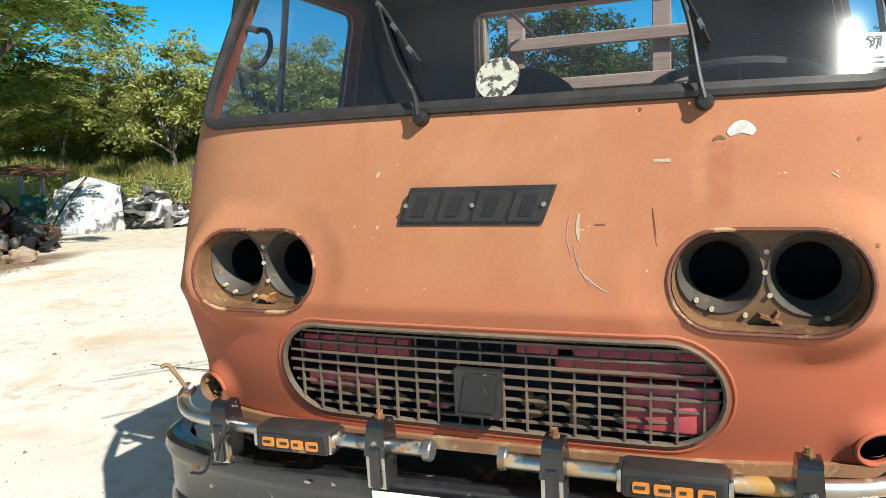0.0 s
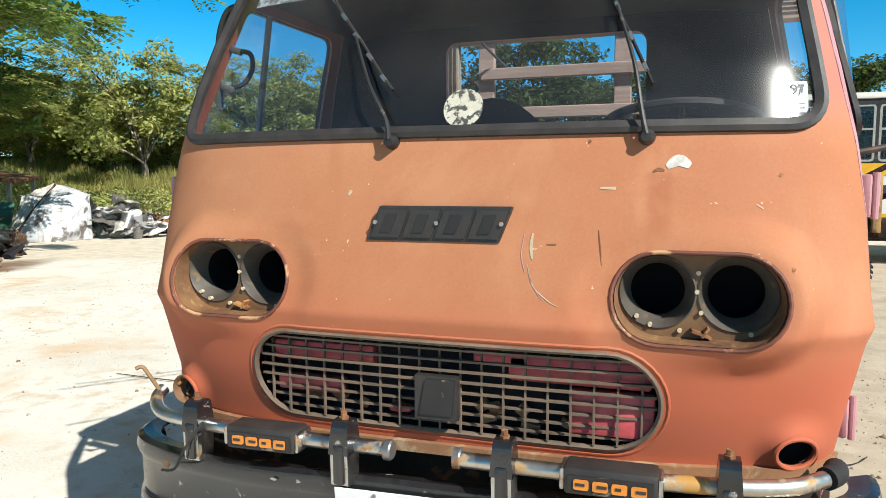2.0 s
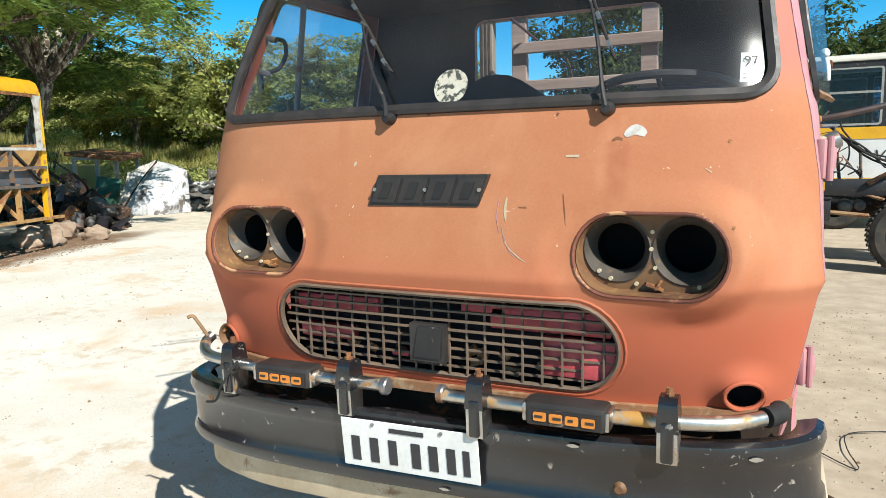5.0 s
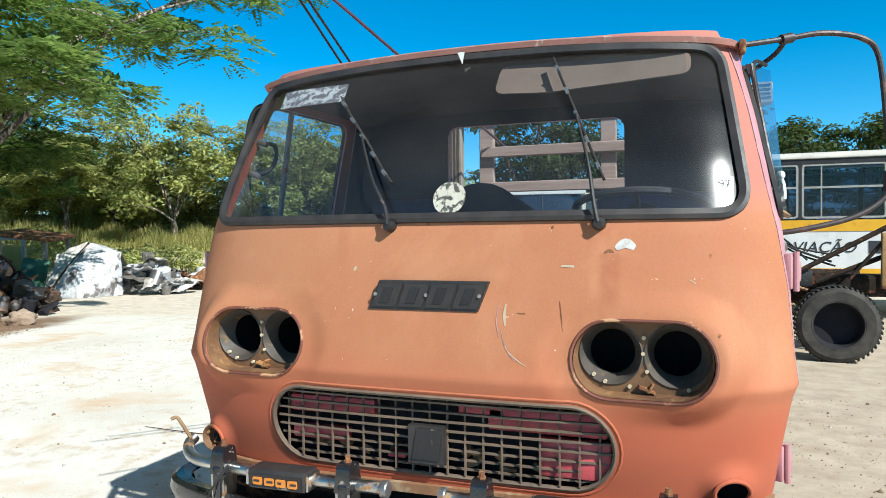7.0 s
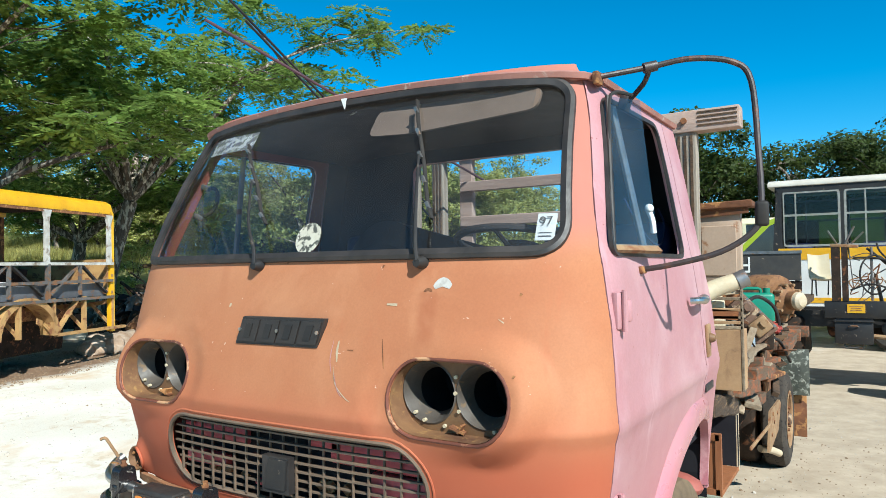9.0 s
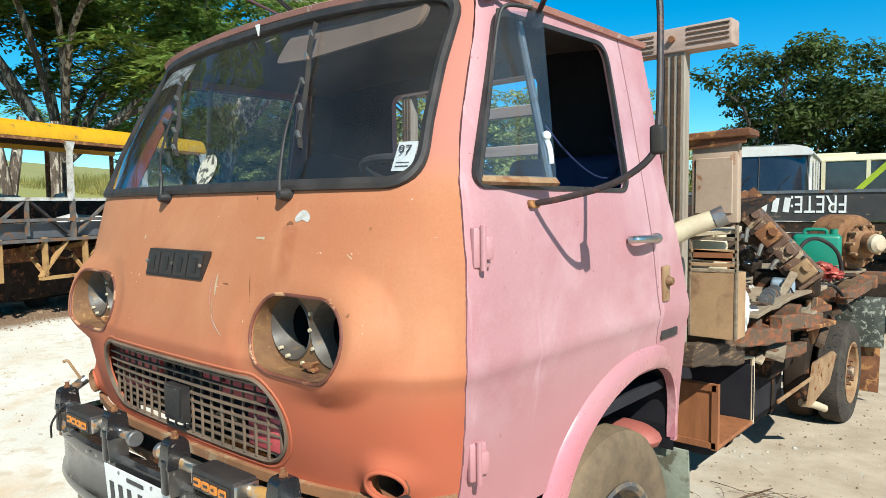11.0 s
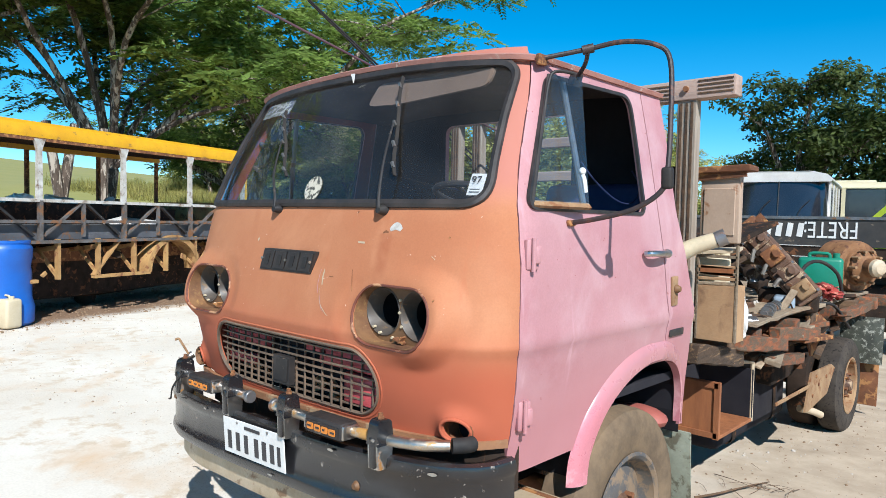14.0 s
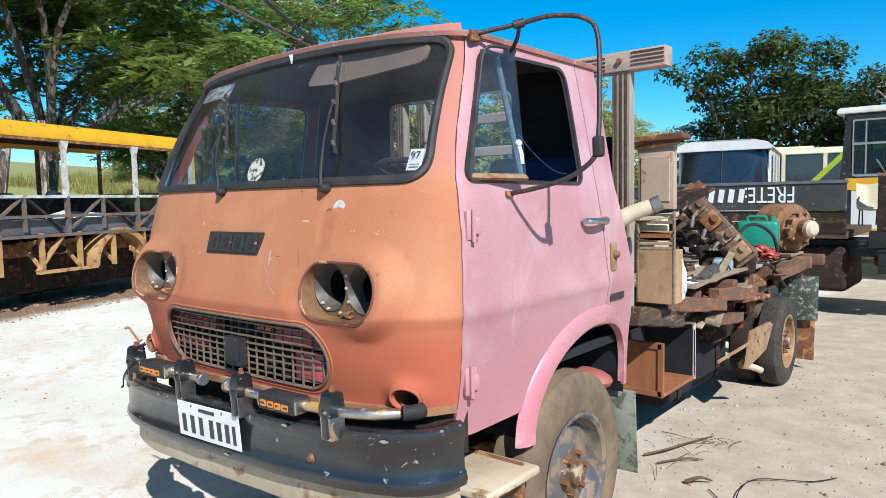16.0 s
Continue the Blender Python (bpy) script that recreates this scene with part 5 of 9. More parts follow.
for x, y in ((-0.655, -0.075), (-0.205, -0.1), (0.2, -0.11), (0.672, -0.085)):
    bm = B()
    prism(bm, rounded([(-0.03, -0.085), (0.03, -0.085), (0.034, 0.0), (-0.034, 0.0)], 0.006, 2), "x", -0.023, 0.023)
    xf(bm.verts, (x, y, tz(x) - 0.005), (0, 0, 0))
    over = part("overrider", bm, M_CHROME, truck, "chrome overrider with a tapered blue-black rubber top")
    bm = B()
    box(bm, (0.03, 0.02, 0.1), (x, y - 0.03, tz(x) - 0.035), (0, 0, 0), 0.007, 2)
    prism(bm, rounded([(-0.038, -0.012), (0.036, -0.012), (0.03, 0.06), (0.018, 0.07), (-0.018, 0.07), (-0.03, 0.06)], 0.006, 2), "x", x - 0.026, x + 0.026)
    for v_ in bm.verts:
        if v_.co.z < 0.3:
            v_.co = Vector((v_.co.x, v_.co.y + y, v_.co.z + tz(x)))
    for v_ in bm.verts:
        if v_.co.z > tz(x) + 0.05:
            v_.co.x = x + (v_.co.x - x) * 0.82
    part("rubber_face", bm, M_BUMPER, over)
    bm = B()
    cyl(bm, 0.008, 0.02, (x, y, tz(x) + 0.078), (0, 0, 0), 8)
    cyl(bm, 0.012, 0.008, (x, y, tz(x) + 0.072), (0, 0, 0), 6)
    part("bolt", bm, M_RUST, over)
for x, y in ((-0.43, -0.09), (0.435, -0.1)):
    bm = B()
    box(bm, (0.2, 0.075, 0.062), (x, y, tz(x)), (0, -1, 0), 0.01, 2)
    lamp = part("bar_box", bm, M_BADGE, truck, "black plastic box with orange marks")
    bm = B()
    box(bm, (0.178, 0.006, 0.038), (x, y - 0.0385, tz(x) - 0.004), (0, -1, 0))
    part("box_face", bm, M_BLACK, lamp)
    for k in range(4):
        bm = B()
        prism(bm, rounded([(-0.016, -0.011), (0.016, -0.011), (0.016, 0.011), (-0.016, 0.011)], 0.004, 2), "y", -0.002, 0.002)
        xf(bm.verts, (x - 0.06 + 0.04 * k, y - 0.043, tz(x) - 0.004), (0, -1, 0))
        shape_ = part("orange_shape", bm, M_ORANGE_MARK, lamp)
        bm = B()
        box(bm, (0.02 if k != 2 else 0.012, 0.002, 0.006), (x - 0.06 + 0.04 * k + (0.004 if k % 2 else -0.002), y - 0.0455, tz(x) - 0.003), (0, -1, 0))
        part("dark_bar", bm, M_BADGE, shape_)
    for k in (-1, 1):
        bm = B()
        box(bm, (0.012, 0.07, 0.05), (x + k * 0.103, y, tz(x)), (0, 0, 0), 0.006, 2)
        part("box_end", bm, M_CHROME, lamp)
bm = B()
tube(bm, [(-0.905, 0.07, 1.0), (-0.92, 0.04, 1.06), (-0.93, 0.03, 1.08), (-0.945, 0.02, 1.075)], 0.006, 6)
part("wire_hook", bm, M_RUSTY_TAN, bar_l)
bm = B()
tube(bm, [(-0.62, -0.1, 0.99), (-0.66, -0.13, 0.92), (-0.7, -0.12, 0.86), (-0.76, -0.1, 0.84)], 0.004, 6)
part("loose_wire", bm, M_RUBBER, bumper)

# ---- wheels


def wheel(name, x, y, z, r, w, tyre_mat, rim_mat, label, outward=1, nuts=6):
    ob = new(name)
    ob.empty_display_size = 0.1
    ob.parent = truck
    ob.matrix_basis = pose(x, y, z, 0, 0, 0 if outward > 0 else 180)
    tagged(ob, label)
    rr = r * 0.55
    bm = B()
    h = w / 2
    prof = [(rr, -h * 0.8), (rr * 1.1, -h * 0.95), (r * 0.8, -h), (r * 0.93, -h * 0.9), (r * 0.985, -h * 0.72), (r, -h * 0.4), (r, h * 0.4), (r * 0.985, h * 0.72), (r * 0.93, h * 0.9), (r * 0.84, h * 0.985), (r * 0.8, h * 1.02), (r * 0.76, h), (rr * 1.12, h * 0.95), (rr, h * 0.8)]
    lathe(bm, prof, 64, "x")
    part("tyre", bm, tyre_mat, ob)
    bm = B()
    lathe(bm, [(rr * 1.06, h * 0.86), (rr * 1.1, h * 0.98), (rr * 1.04, h * 1.02), (rr * 0.98, h * 0.9), (rr * 0.95, h * 0.5), (rr * 0.9, h * 0.25), (rr * 0.82, h * 0.32), (rr * 0.6, h * 0.55), (rr * 0.45, h * 0.6), (rr * 0.0, h * 0.6), (0, h * 0.5), (rr * 0.45, h * 0.5), (rr * 0.6, h * 0.45), (rr * 0.82, h * 0.22), (rr * 0.9, h * 0.12), (rr * 0.97, -h * 0.8), (rr * 1.06, -h * 0.86)], 48, "x")
    rim = part("rim", bm, rim_mat, ob)
    hs = []
    for i in range(6):
        a = radians(60 * i + 20)
        c = B()
        cyl(c, 0.036, 0.3, (0, 0, 0), (0, 90, 0), 16)
        for v in c.verts:
            v.co.y *= 1.35
        xf(c.verts, (0, 0, 0), (0, 0, 0))
        m = Euler((a, 0, 0)).to_matrix().to_4x4() @ Matrix.Translation((h * 0.4, 0, rr * 0.72))
        for v in c.verts:
            v.co = m @ v.co
        hs.append(c)
    cut(rim, hs)
    bm = B()
    lathe(bm, [(0.0, h * 1.12), (0.035, h * 1.12), (0.05, h * 1.0), (0.055, h * 0.8), (0.085, h * 0.75), (0.095, h * 0.6), (0.0, h * 0.55)], 24, "x")
    hub = part("hub", bm, M_GREASE, ob)
    for i in range(nuts):
        a = radians(360 / nuts * i + 10)
        bm = B()
        cyl(bm, 0.013, 0.05, (h * 0.72, 0.09 * math.cos(a), 0.09 * math.sin(a)), (0, 90, 0), 6)
        part("nut", bm, M_RUST, hub)
    return ob


for s in (-1, 1):
    wheel("front_wheel", s * 0.85, 1.09, 0.45, 0.455, 0.2, M_TYRE, M_RIM, "dusty front wheel with a chipped steel rim", s)
    wheel("rear_wheel", s * 0.84, 4.95, 0.375, 0.39, 0.19, M_TYRE3, M_RUSTY_TAN, "worn dual rear wheel with a dished rusty rim", s)
    # inner wheel black-brown all over: shade behind the outer one put into colour
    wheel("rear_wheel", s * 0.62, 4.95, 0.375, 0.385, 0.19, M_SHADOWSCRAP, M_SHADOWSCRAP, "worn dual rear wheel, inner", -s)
for y, z in ((1.09, 0.45), (4.95, 0.375)):
    bm = B()
    cyl(bm, 0.06, 1.6, (0, y, z), (0, 90, 0), 16)
    ball(bm, 0.17, (0, y, z), (0.9, 0.8, 1.0), 16) if y > 2 else None
    part("axle", bm, M_RUST, truck)
bm = B()
ball(bm, 0.1, (0.8, 1.42, 0.79), (1.5, 1.0, 0.55), 16)
part("red_inner_guard", bm, M_INNER, truck)

# ---- chassis and load bed
for s in (-1, 1):
    bm = B()
    prism(bm, [(s * 0.36, 0.66), (s * 0.44, 0.66), (s * 0.44, 0.68), (s * 0.38, 0.68), (s * 0.38, 0.86), (s * 0.44, 0.86), (s * 0.44, 0.88), (s * 0.36, 0.88)][::s], "y", 0.4, 6.0)
    part("chassis_rail", bm, M_RUST, truck, "rusty chassis rail")
for y in (0.6, 1.8, 3.0, 4.1, 5.5):
    bm = B()
    box(bm, (0.76, 0.08, 0.14), (0, y, 0.77), (0, 0, 0), 0.01)
    part("crossmember", bm, M_RUST, truck)
bm = B()
cyl(bm, 0.05, 2.6, (0, 2.9, 0.62), (90, 0, 0), 14)
part("propeller_shaft", bm, M_RUST, truck)
for s in (-1, 1):
    bm = B()
    box(bm, (0.07, 3.75, 0.09), (s * 0.42, 3.95, 0.93), (0, 0, 0), 0.01)
    part("bed_runner", bm, M_WOODBROWN, truck, "old timber bed runner")
rnd = random.Random(4)
for i, (y, x1, m) in enumerate(((2.28, 0.93, M_WOODBROWN), (2.78, 0.9, M_WOODRED), (3.42, 0.93, M_WOODRED), (4.0, 0.88, M_WOODBROWN), (4.55, 0.9, M_WOODRED), (5.1, 0.92, M_WOODBROWN), (5.55, 0.98, M_WOODRED), (5.92, 1.02, M_WOODRED))):
    bm = B()
    box(bm, (1.0 + x1, 0.11, 0.105), ((x1 - 1.0) / 2, y, 1.02), (0, 0, rnd.uniform(-1.5, 1.5)), 0.008)
    roughen(bm, 0.006, 12, i)
    part("cross_beam", bm, m, truck, "split timber cross beam")
for k in range(15):
    x = -0.95 + 0.125 * k
    y1 = 6.0 if k < 13 else (6.0, 5.9)[k - 13]
    bm = B()
    y0 = 2.3 + rnd.uniform(-0.05, 0.15) + (0.25 if k > 11 else 0)
    box(bm, (0.11, y1 - y0, 0.024), (x, (y0 + y1) / 2, 1.087 + rnd.uniform(0, 0.006)), (rnd.uniform(-0.3, 0.3), rnd.uniform(-1.5, 1.5), rnd.uniform(-0.4, 0.4)), 0.004, 1)
    roughen(bm, 0.004, 10, k)
    part("bed_plank", bm, M_PLANK, truck, "bleached splintered bed plank")

# loose wire hanging behind the open window
bm = B()
tube(bm, [(0.84, 0.8, 1.93), (0.85, 0.884, 1.866), (0.86, 1.008, 1.802), (0.865, 1.12, 1.776), (0.862, 1.215, 1.796), (0.86, 1.25, 1.86), (0.85, 1.2, 1.92)], 0.0035, 6, 6)
part("hanging_wire", bm, M_SEAT, truck, "thin blue wire hanging behind the window")

# headboard rack behind the cab
for x, w in ((-0.71, 0.075), (-0.53, 0.075), (0.83, 0.1)):
    bm = B()
    box(bm, (w, 0.055, 1.3), (x, 1.81, 1.66), (0, 0, 0), 0.004, 1)
    post = part("rack_post", bm, M_WOODGREY, truck, "weathered grooved timber post")
    for k in (-1, 0, 1):
        bm = B()
        box(bm, (w * 0.12, 0.006, 1.27), (x + k * w * 0.28, 1.781, 1.66))
        part("groove", bm, M_WOODBROWN, post)
for x in (-0.35, 0.305):
    bm = B()
    box(bm, (0.08, 0.04, 1.3), (x, 1.81, 1.66), (0, 0, 0), 0.004, 1)
    part("rack_board", bm, M_WOODPINK, truck, "pale pink washed upright board")
for z in (1.95, 2.14):
    bm = B()
    box(bm, (1.1, 0.03, 0.055), (0.18, 1.77, z), (0, 0, 0), 0.004, 1)
    part("rack_slat", bm, M_WOODPINK, truck, "pale pink washed timber slat")
bm = B()
box(bm, (2.14, 0.09, 0.1), (0.0, 1.815, 2.35), (0, -0.5, 0), 0.008, 2)
top_bar = part("rack_bar", bm, M_WOODPINK, truck, "weathered grooved timber top bar")
for z in (2.325, 2.345, 2.365, 2.385):
    for x0, x1 in ((-1.0, 0.75), (0.89, 1.06)):
        bm = B()
        box(bm, (x1 - x0, 0.006, 0.007), ((x0 + x1) / 2, 1.769, z + 0.009 * (x0 + x1) / 2))
        part("groove", bm, M_WOODBROWN, top_bar)
bm = B()
cyl(bm, 0.014, 0.03, (0.83, 1.77, 2.36), (90, 0, 0), 10)
part("bolt", bm, M_RUST, top_bar)
bm = B()
tube(bm, [(0.78, 1.56, 1.5), (0.9, 1.57, 1.55), (0.97, 1.6, 1.59), (1.06, 1.63, 1.625)], 0.044, 16, 5, lambda t: 1.05 - 0.25 * t)
duct = part("air_intake_pipe", bm, M_CANCREAM, truck, "cream-painted air intake pipe")
bm = B()
cyl(bm, 0.038, 0.045, (1.08, 1.637, 1.633), (0, 65, 20), 16)
part("pipe_clamp", bm, M_STEEL, duct)
bm = B()
box(bm, (0.34, 0.03, 0.5), (0.58, 1.87, 1.74), (0, 0, 0), 0.004, 1)
part("rack_board", bm, M_SHADOWSCRAP, truck, "dark brown board behind the cab")
# battery box, spare bracket, rear guard
box_o = part("battery_box", B(), M_PLYORANGE, truck, "open orange-brown board box under the bed")
# rear and inner boards near-black: the open box's inner shade as colour
for size, loc in (((0.34, 0.02, 0.32), (0.7, 2.27, 0.66)), ((0.34, 0.5, 0.02), (0.7, 2.53, 0.51)), ((0.34, 0.02, 0.3), (0.7, 2.79, 0.67)), ((0.02, 0.5, 0.3), (0.53, 2.53, 0.66))):
    bm = B()
    box(bm, size, loc, (0, 0, 0), 0.003, 1)
    part("board", bm, M_PLYORANGE if loc[1] < 2.6 and size[0] > 0.1 else M_LINING, box_o)
for z in (0.52, 0.8):
    bm = B()
    box(bm, (0.32, 0.012, 0.03), (0.7, 2.256, z))
    part("batten", bm, M_PLYORANGE, box_o)
for x in (0.545, 0.855):
    bm = B()
    box(bm, (0.03, 0.012, 0.32), (x, 2.256, 0.66))
    part("batten", bm, M_PLYORANGE, box_o)
bm = B()
tube(bm, [(0.86, 2.79, 0.5), (0.86, 2.79, 0.86), (0.86, 2.6, 0.89), (0.86, 2.4, 0.9)], 0.012, 8, 0)
part("box_frame", bm, M_CREAM, box_o)
bm = B()
prism(bm, [(3.74, 0.38), (3.8, 0.37), (4.3, 0.42), (4.5, 0.59), (4.4, 0.63), (3.87, 0.64)], "x", 0.9, 0.915)
guard = part("guard_plate", bm, M_RUSTY_TAN, truck, "tan rusty guard plate")
for y, z in ((3.9, 0.47), (4.05, 0.53), (4.25, 0.56), (3.98, 0.6)):
    bm = B()
    cyl(bm, 0.014, 0.008, (0.917, y, z), (0, 90, 0), 10)
    part("bolt", bm, M_RUST, guard)
bm = B()
box(bm, (0.016, 0.62, 0.024), (0.89, 3.54, 0.535), (3, 0, -4), 0.004, 1)
part("loose_strut", bm, M_RUSTY_TAN, truck)
bm = B()
tube(bm, [(0.84, 3.86, 0.37), (0.9, 3.94, 0.35), (0.945, 4.03, 0.31)], 0.026, 12)
part("tail_pipe", bm, M_CREAM, truck, "cream tail pipe stub")
bm = B()
box(bm, (0.32, 0.012, 0.62), (0.85, 5.62, 0.4), (-6, 0, 0), 0.003)
part("rear_mud_flap", bm, M_RUST, truck, "rusty sheet mud flap")
bm = B()
box(bm, (0.34, 0.012, 0.42), (0.87, 5.58, 0.68), (-6, 0, 3), 0.003)
roughen(bm, 0.006, 14, 2)
part("rear_flap_sheet", bm, mat("mottled_grey_green_sheet", (0.075, 0.08, 0.06), (0.03, 0.032, 0.024), 0.5, scale=9, bump=0.3, spots=((0.3, 0.3, 0.25), 0.26, 26), soft=0.08), truck, "mottled grey-green sheet over the rear flap")
# dark blocks added to stand in for shade under the bed, and springs
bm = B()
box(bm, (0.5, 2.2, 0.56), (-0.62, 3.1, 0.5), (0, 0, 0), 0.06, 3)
part("fuel_tank", bm, M_SHADOWSCRAP, truck, "dark block added for the shade under the bed")
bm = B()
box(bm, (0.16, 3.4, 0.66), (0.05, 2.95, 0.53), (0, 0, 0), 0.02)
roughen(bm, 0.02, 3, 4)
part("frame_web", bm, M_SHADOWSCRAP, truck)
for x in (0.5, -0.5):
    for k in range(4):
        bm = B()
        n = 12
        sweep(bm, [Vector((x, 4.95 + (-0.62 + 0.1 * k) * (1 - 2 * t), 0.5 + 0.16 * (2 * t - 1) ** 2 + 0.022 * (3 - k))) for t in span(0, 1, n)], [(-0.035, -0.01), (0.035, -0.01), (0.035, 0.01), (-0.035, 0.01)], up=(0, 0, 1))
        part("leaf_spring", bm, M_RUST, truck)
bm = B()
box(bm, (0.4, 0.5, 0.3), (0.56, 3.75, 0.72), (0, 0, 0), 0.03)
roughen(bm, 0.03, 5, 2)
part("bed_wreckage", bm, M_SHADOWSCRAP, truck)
# added near-black block: fills the under-bed shade on the yard side
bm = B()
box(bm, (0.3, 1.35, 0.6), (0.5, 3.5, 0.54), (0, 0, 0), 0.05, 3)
tank = part("side_tank", bm, M_LINING, truck, "matt black block added for the shade under the bed")
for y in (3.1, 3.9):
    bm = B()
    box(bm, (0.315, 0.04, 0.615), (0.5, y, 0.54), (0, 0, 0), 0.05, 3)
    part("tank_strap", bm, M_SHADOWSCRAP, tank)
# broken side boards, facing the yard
# darker copy of the brown timber, for a piece that gets less light
M_SHADED_TIMBER = mat("shaded_brown_timber", (0.085, 0.05, 0.028), (0.035, 0.022, 0.014), 0.85, scale=5, bump=0.8, fine=50, stretch=(9, 1.2, 9), spots=((0.2, 0.12, 0.06), 0.2, 7))
for y0, y1, z0, z1, x, tilt, m in ((2.28, 3.19, 0.95, 1.03, 0.92, -8.0, M_WOODRED), (3.0, 3.92, 0.925, 1.015, 0.91, -6.0, M_WOODRED), (2.95, 3.7, 0.77, 0.84, 0.88, -6.0, M_WOODRED), (1.78, 2.44, 0.95, 1.05, 0.9, -9.0, M_SHADED_TIMBER), (4.5, 5.6, 0.96, 1.04, 0.93, 0.0, M_WOODRED)):
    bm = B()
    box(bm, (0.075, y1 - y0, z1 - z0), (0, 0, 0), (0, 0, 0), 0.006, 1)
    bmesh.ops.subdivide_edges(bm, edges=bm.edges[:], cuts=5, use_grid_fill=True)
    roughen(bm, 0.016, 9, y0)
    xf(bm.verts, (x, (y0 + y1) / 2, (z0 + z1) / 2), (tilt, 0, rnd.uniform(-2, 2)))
    part("side_timber", bm, m, truck, "splintered side timber with flaked red paint" if m is M_WOODRED else "splintered side timber, coloured as in shade")
bm = B()
prism(bm, [(3.98, 0.74), (4.3, 0.73), (4.4, 0.96), (4.2, 1.03), (3.84, 1.05), (3.9, 0.86)], "x", 0.86, 0.87)
roughen(bm, 0.01, 5, 2)
part("rust_plate", bm, M_RUST, truck, "upright rusty plate at the bed edge")
for k in range(40):
    bm = B()
    y = rnd.uniform(3.0, 4.5)
    L_ = rnd.uniform(0.12, 0.5)
    box(bm, (rnd.uniform(0.03, 0.1), L_, rnd.uniform(0.01, 0.04)), (rnd.uniform(0.6, 0.95), y, rnd.uniform(0.8, 1.0)), (rnd.uniform(-14, 14), rnd.uniform(-25, 25), rnd.uniform(-35, 35)), 0.004, 1)
    part("splintered_board", bm, rnd.choice([M_WOODBROWN, M_WOODRED, M_RUST, M_PLANK, M_SHADOWSCRAP, M_WOODBROWN]), truck)

# ---------------------------------------------------------------- ground


def ground_mat():
    m = mat("pale_dusty_yard", (0.75, 0.72, 0.65), (0.66, 0.61, 0.53), 0.9, scale=0.5, bump=0.22, fine=60, spots=((0.58, 0.43, 0.29), 0.2, 0.9), soft=0.12)
    N, L = m.node_tree.nodes, m.node_tree.links
    bs = N["Principled BSDF"]
    src = bs.inputs["Base Color"].links[0].from_socket
    tc = N.new("ShaderNodeTexCoord")
    vo = N.new("ShaderNodeTexVoronoi")
    vo.inputs["Scale"].default_value = 55
    L.new(tc.outputs["Object"], vo.inputs["Vector"])
    no = N.new("ShaderNodeTexNoise")
    no.inputs["Scale"].default_value = 0.5
    no.inputs["Detail"].default_value = 5
    L.new(tc.outputs["Object"], no.inputs["Vector"])
    r1 = N.new("ShaderNodeMapRange")
    r1.inputs[1].default_value, r1.inputs[2].default_value = 0.12, 0.3
    r1.inputs[3].default_value, r1.inputs[4].default_value = 1.0, 0.0
    L.new(vo.outputs["Distance"], r1.inputs[0])
    r2 = N.new("ShaderNodeMapRange")
    r2.inputs[1].default_value, r2.inputs[2].default_value = 0.5, 0.7
    L.new(no.outputs[0], r2.inputs[0])
    mu = N.new("ShaderNodeMath")
    mu.operation = "MULTIPLY"
    L.new(r1.outputs[0], mu.inputs[0])
    L.new(r2.outputs[0], mu.inputs[1])
    mx = N.new("ShaderNodeMix")
    mx.data_type = "RGBA"
    L.new(mu.outputs[0], mx.inputs[0])
    # trodden, darker earth showing through the dust in broken patches
    crumb = N.new("ShaderNodeTexNoise")
    crumb.inputs["Scale"].default_value, crumb.inputs["Detail"].default_value, crumb.inputs["Roughness"].default_value = 5.0, 10.0, 0.7
    L.new(tc.outputs["Object"], crumb.inputs["Vector"])
    patch = N.new("ShaderNodeTexNoise")
    patch.inputs["Scale"].default_value, patch.inputs["Detail"].default_value = 0.7, 4.0
    L.new(tc.outputs["Object"], patch.inputs["Vector"])
    c1 = N.new("ShaderNodeMapRange")
    c1.inputs[1].default_value, c1.inputs[2].default_value = 0.5, 0.62
    L.new(crumb.outputs[0], c1.inputs[0])
    c2 = N.new("ShaderNodeMapRange")
    c2.inputs[1].default_value, c2.inputs[2].default_value, c2.inputs[4].default_value = 0.42, 0.58, 0.75
    L.new(patch.outputs[0], c2.inputs[0])
    cc = N.new("ShaderNodeMath")
    cc.operation = "MULTIPLY"
    L.new(c1.outputs[0], cc.inputs[0])
    L.new(c2.outputs[0], cc.inputs[1])
    earth = N.new("ShaderNodeMix")
    earth.data_type = "RGBA"
    L.new(cc.outputs[0], earth.inputs[0])
    L.new(src, earth.inputs[6])
    earth.inputs[7].default_value = (0.5, 0.39, 0.27, 1)
    L.new(earth.outputs[2], mx.inputs[6])
    mx.inputs[7].default_value = (0.38, 0.32, 0.25, 1)
    # crushed grey gravel on one side, shade-darkened brown litter under the old bus
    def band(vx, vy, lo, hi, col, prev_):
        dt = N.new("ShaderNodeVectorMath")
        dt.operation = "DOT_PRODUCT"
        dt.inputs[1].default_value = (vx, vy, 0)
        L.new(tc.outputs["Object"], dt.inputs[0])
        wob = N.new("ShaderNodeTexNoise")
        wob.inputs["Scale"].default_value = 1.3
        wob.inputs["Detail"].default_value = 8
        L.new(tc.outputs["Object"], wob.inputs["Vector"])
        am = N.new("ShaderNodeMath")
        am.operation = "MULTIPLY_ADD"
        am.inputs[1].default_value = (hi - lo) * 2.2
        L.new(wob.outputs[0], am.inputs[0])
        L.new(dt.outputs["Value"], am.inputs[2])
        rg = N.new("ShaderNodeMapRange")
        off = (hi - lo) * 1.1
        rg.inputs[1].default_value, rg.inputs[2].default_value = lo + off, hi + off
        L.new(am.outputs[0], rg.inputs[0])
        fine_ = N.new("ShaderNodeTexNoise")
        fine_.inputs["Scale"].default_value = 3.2
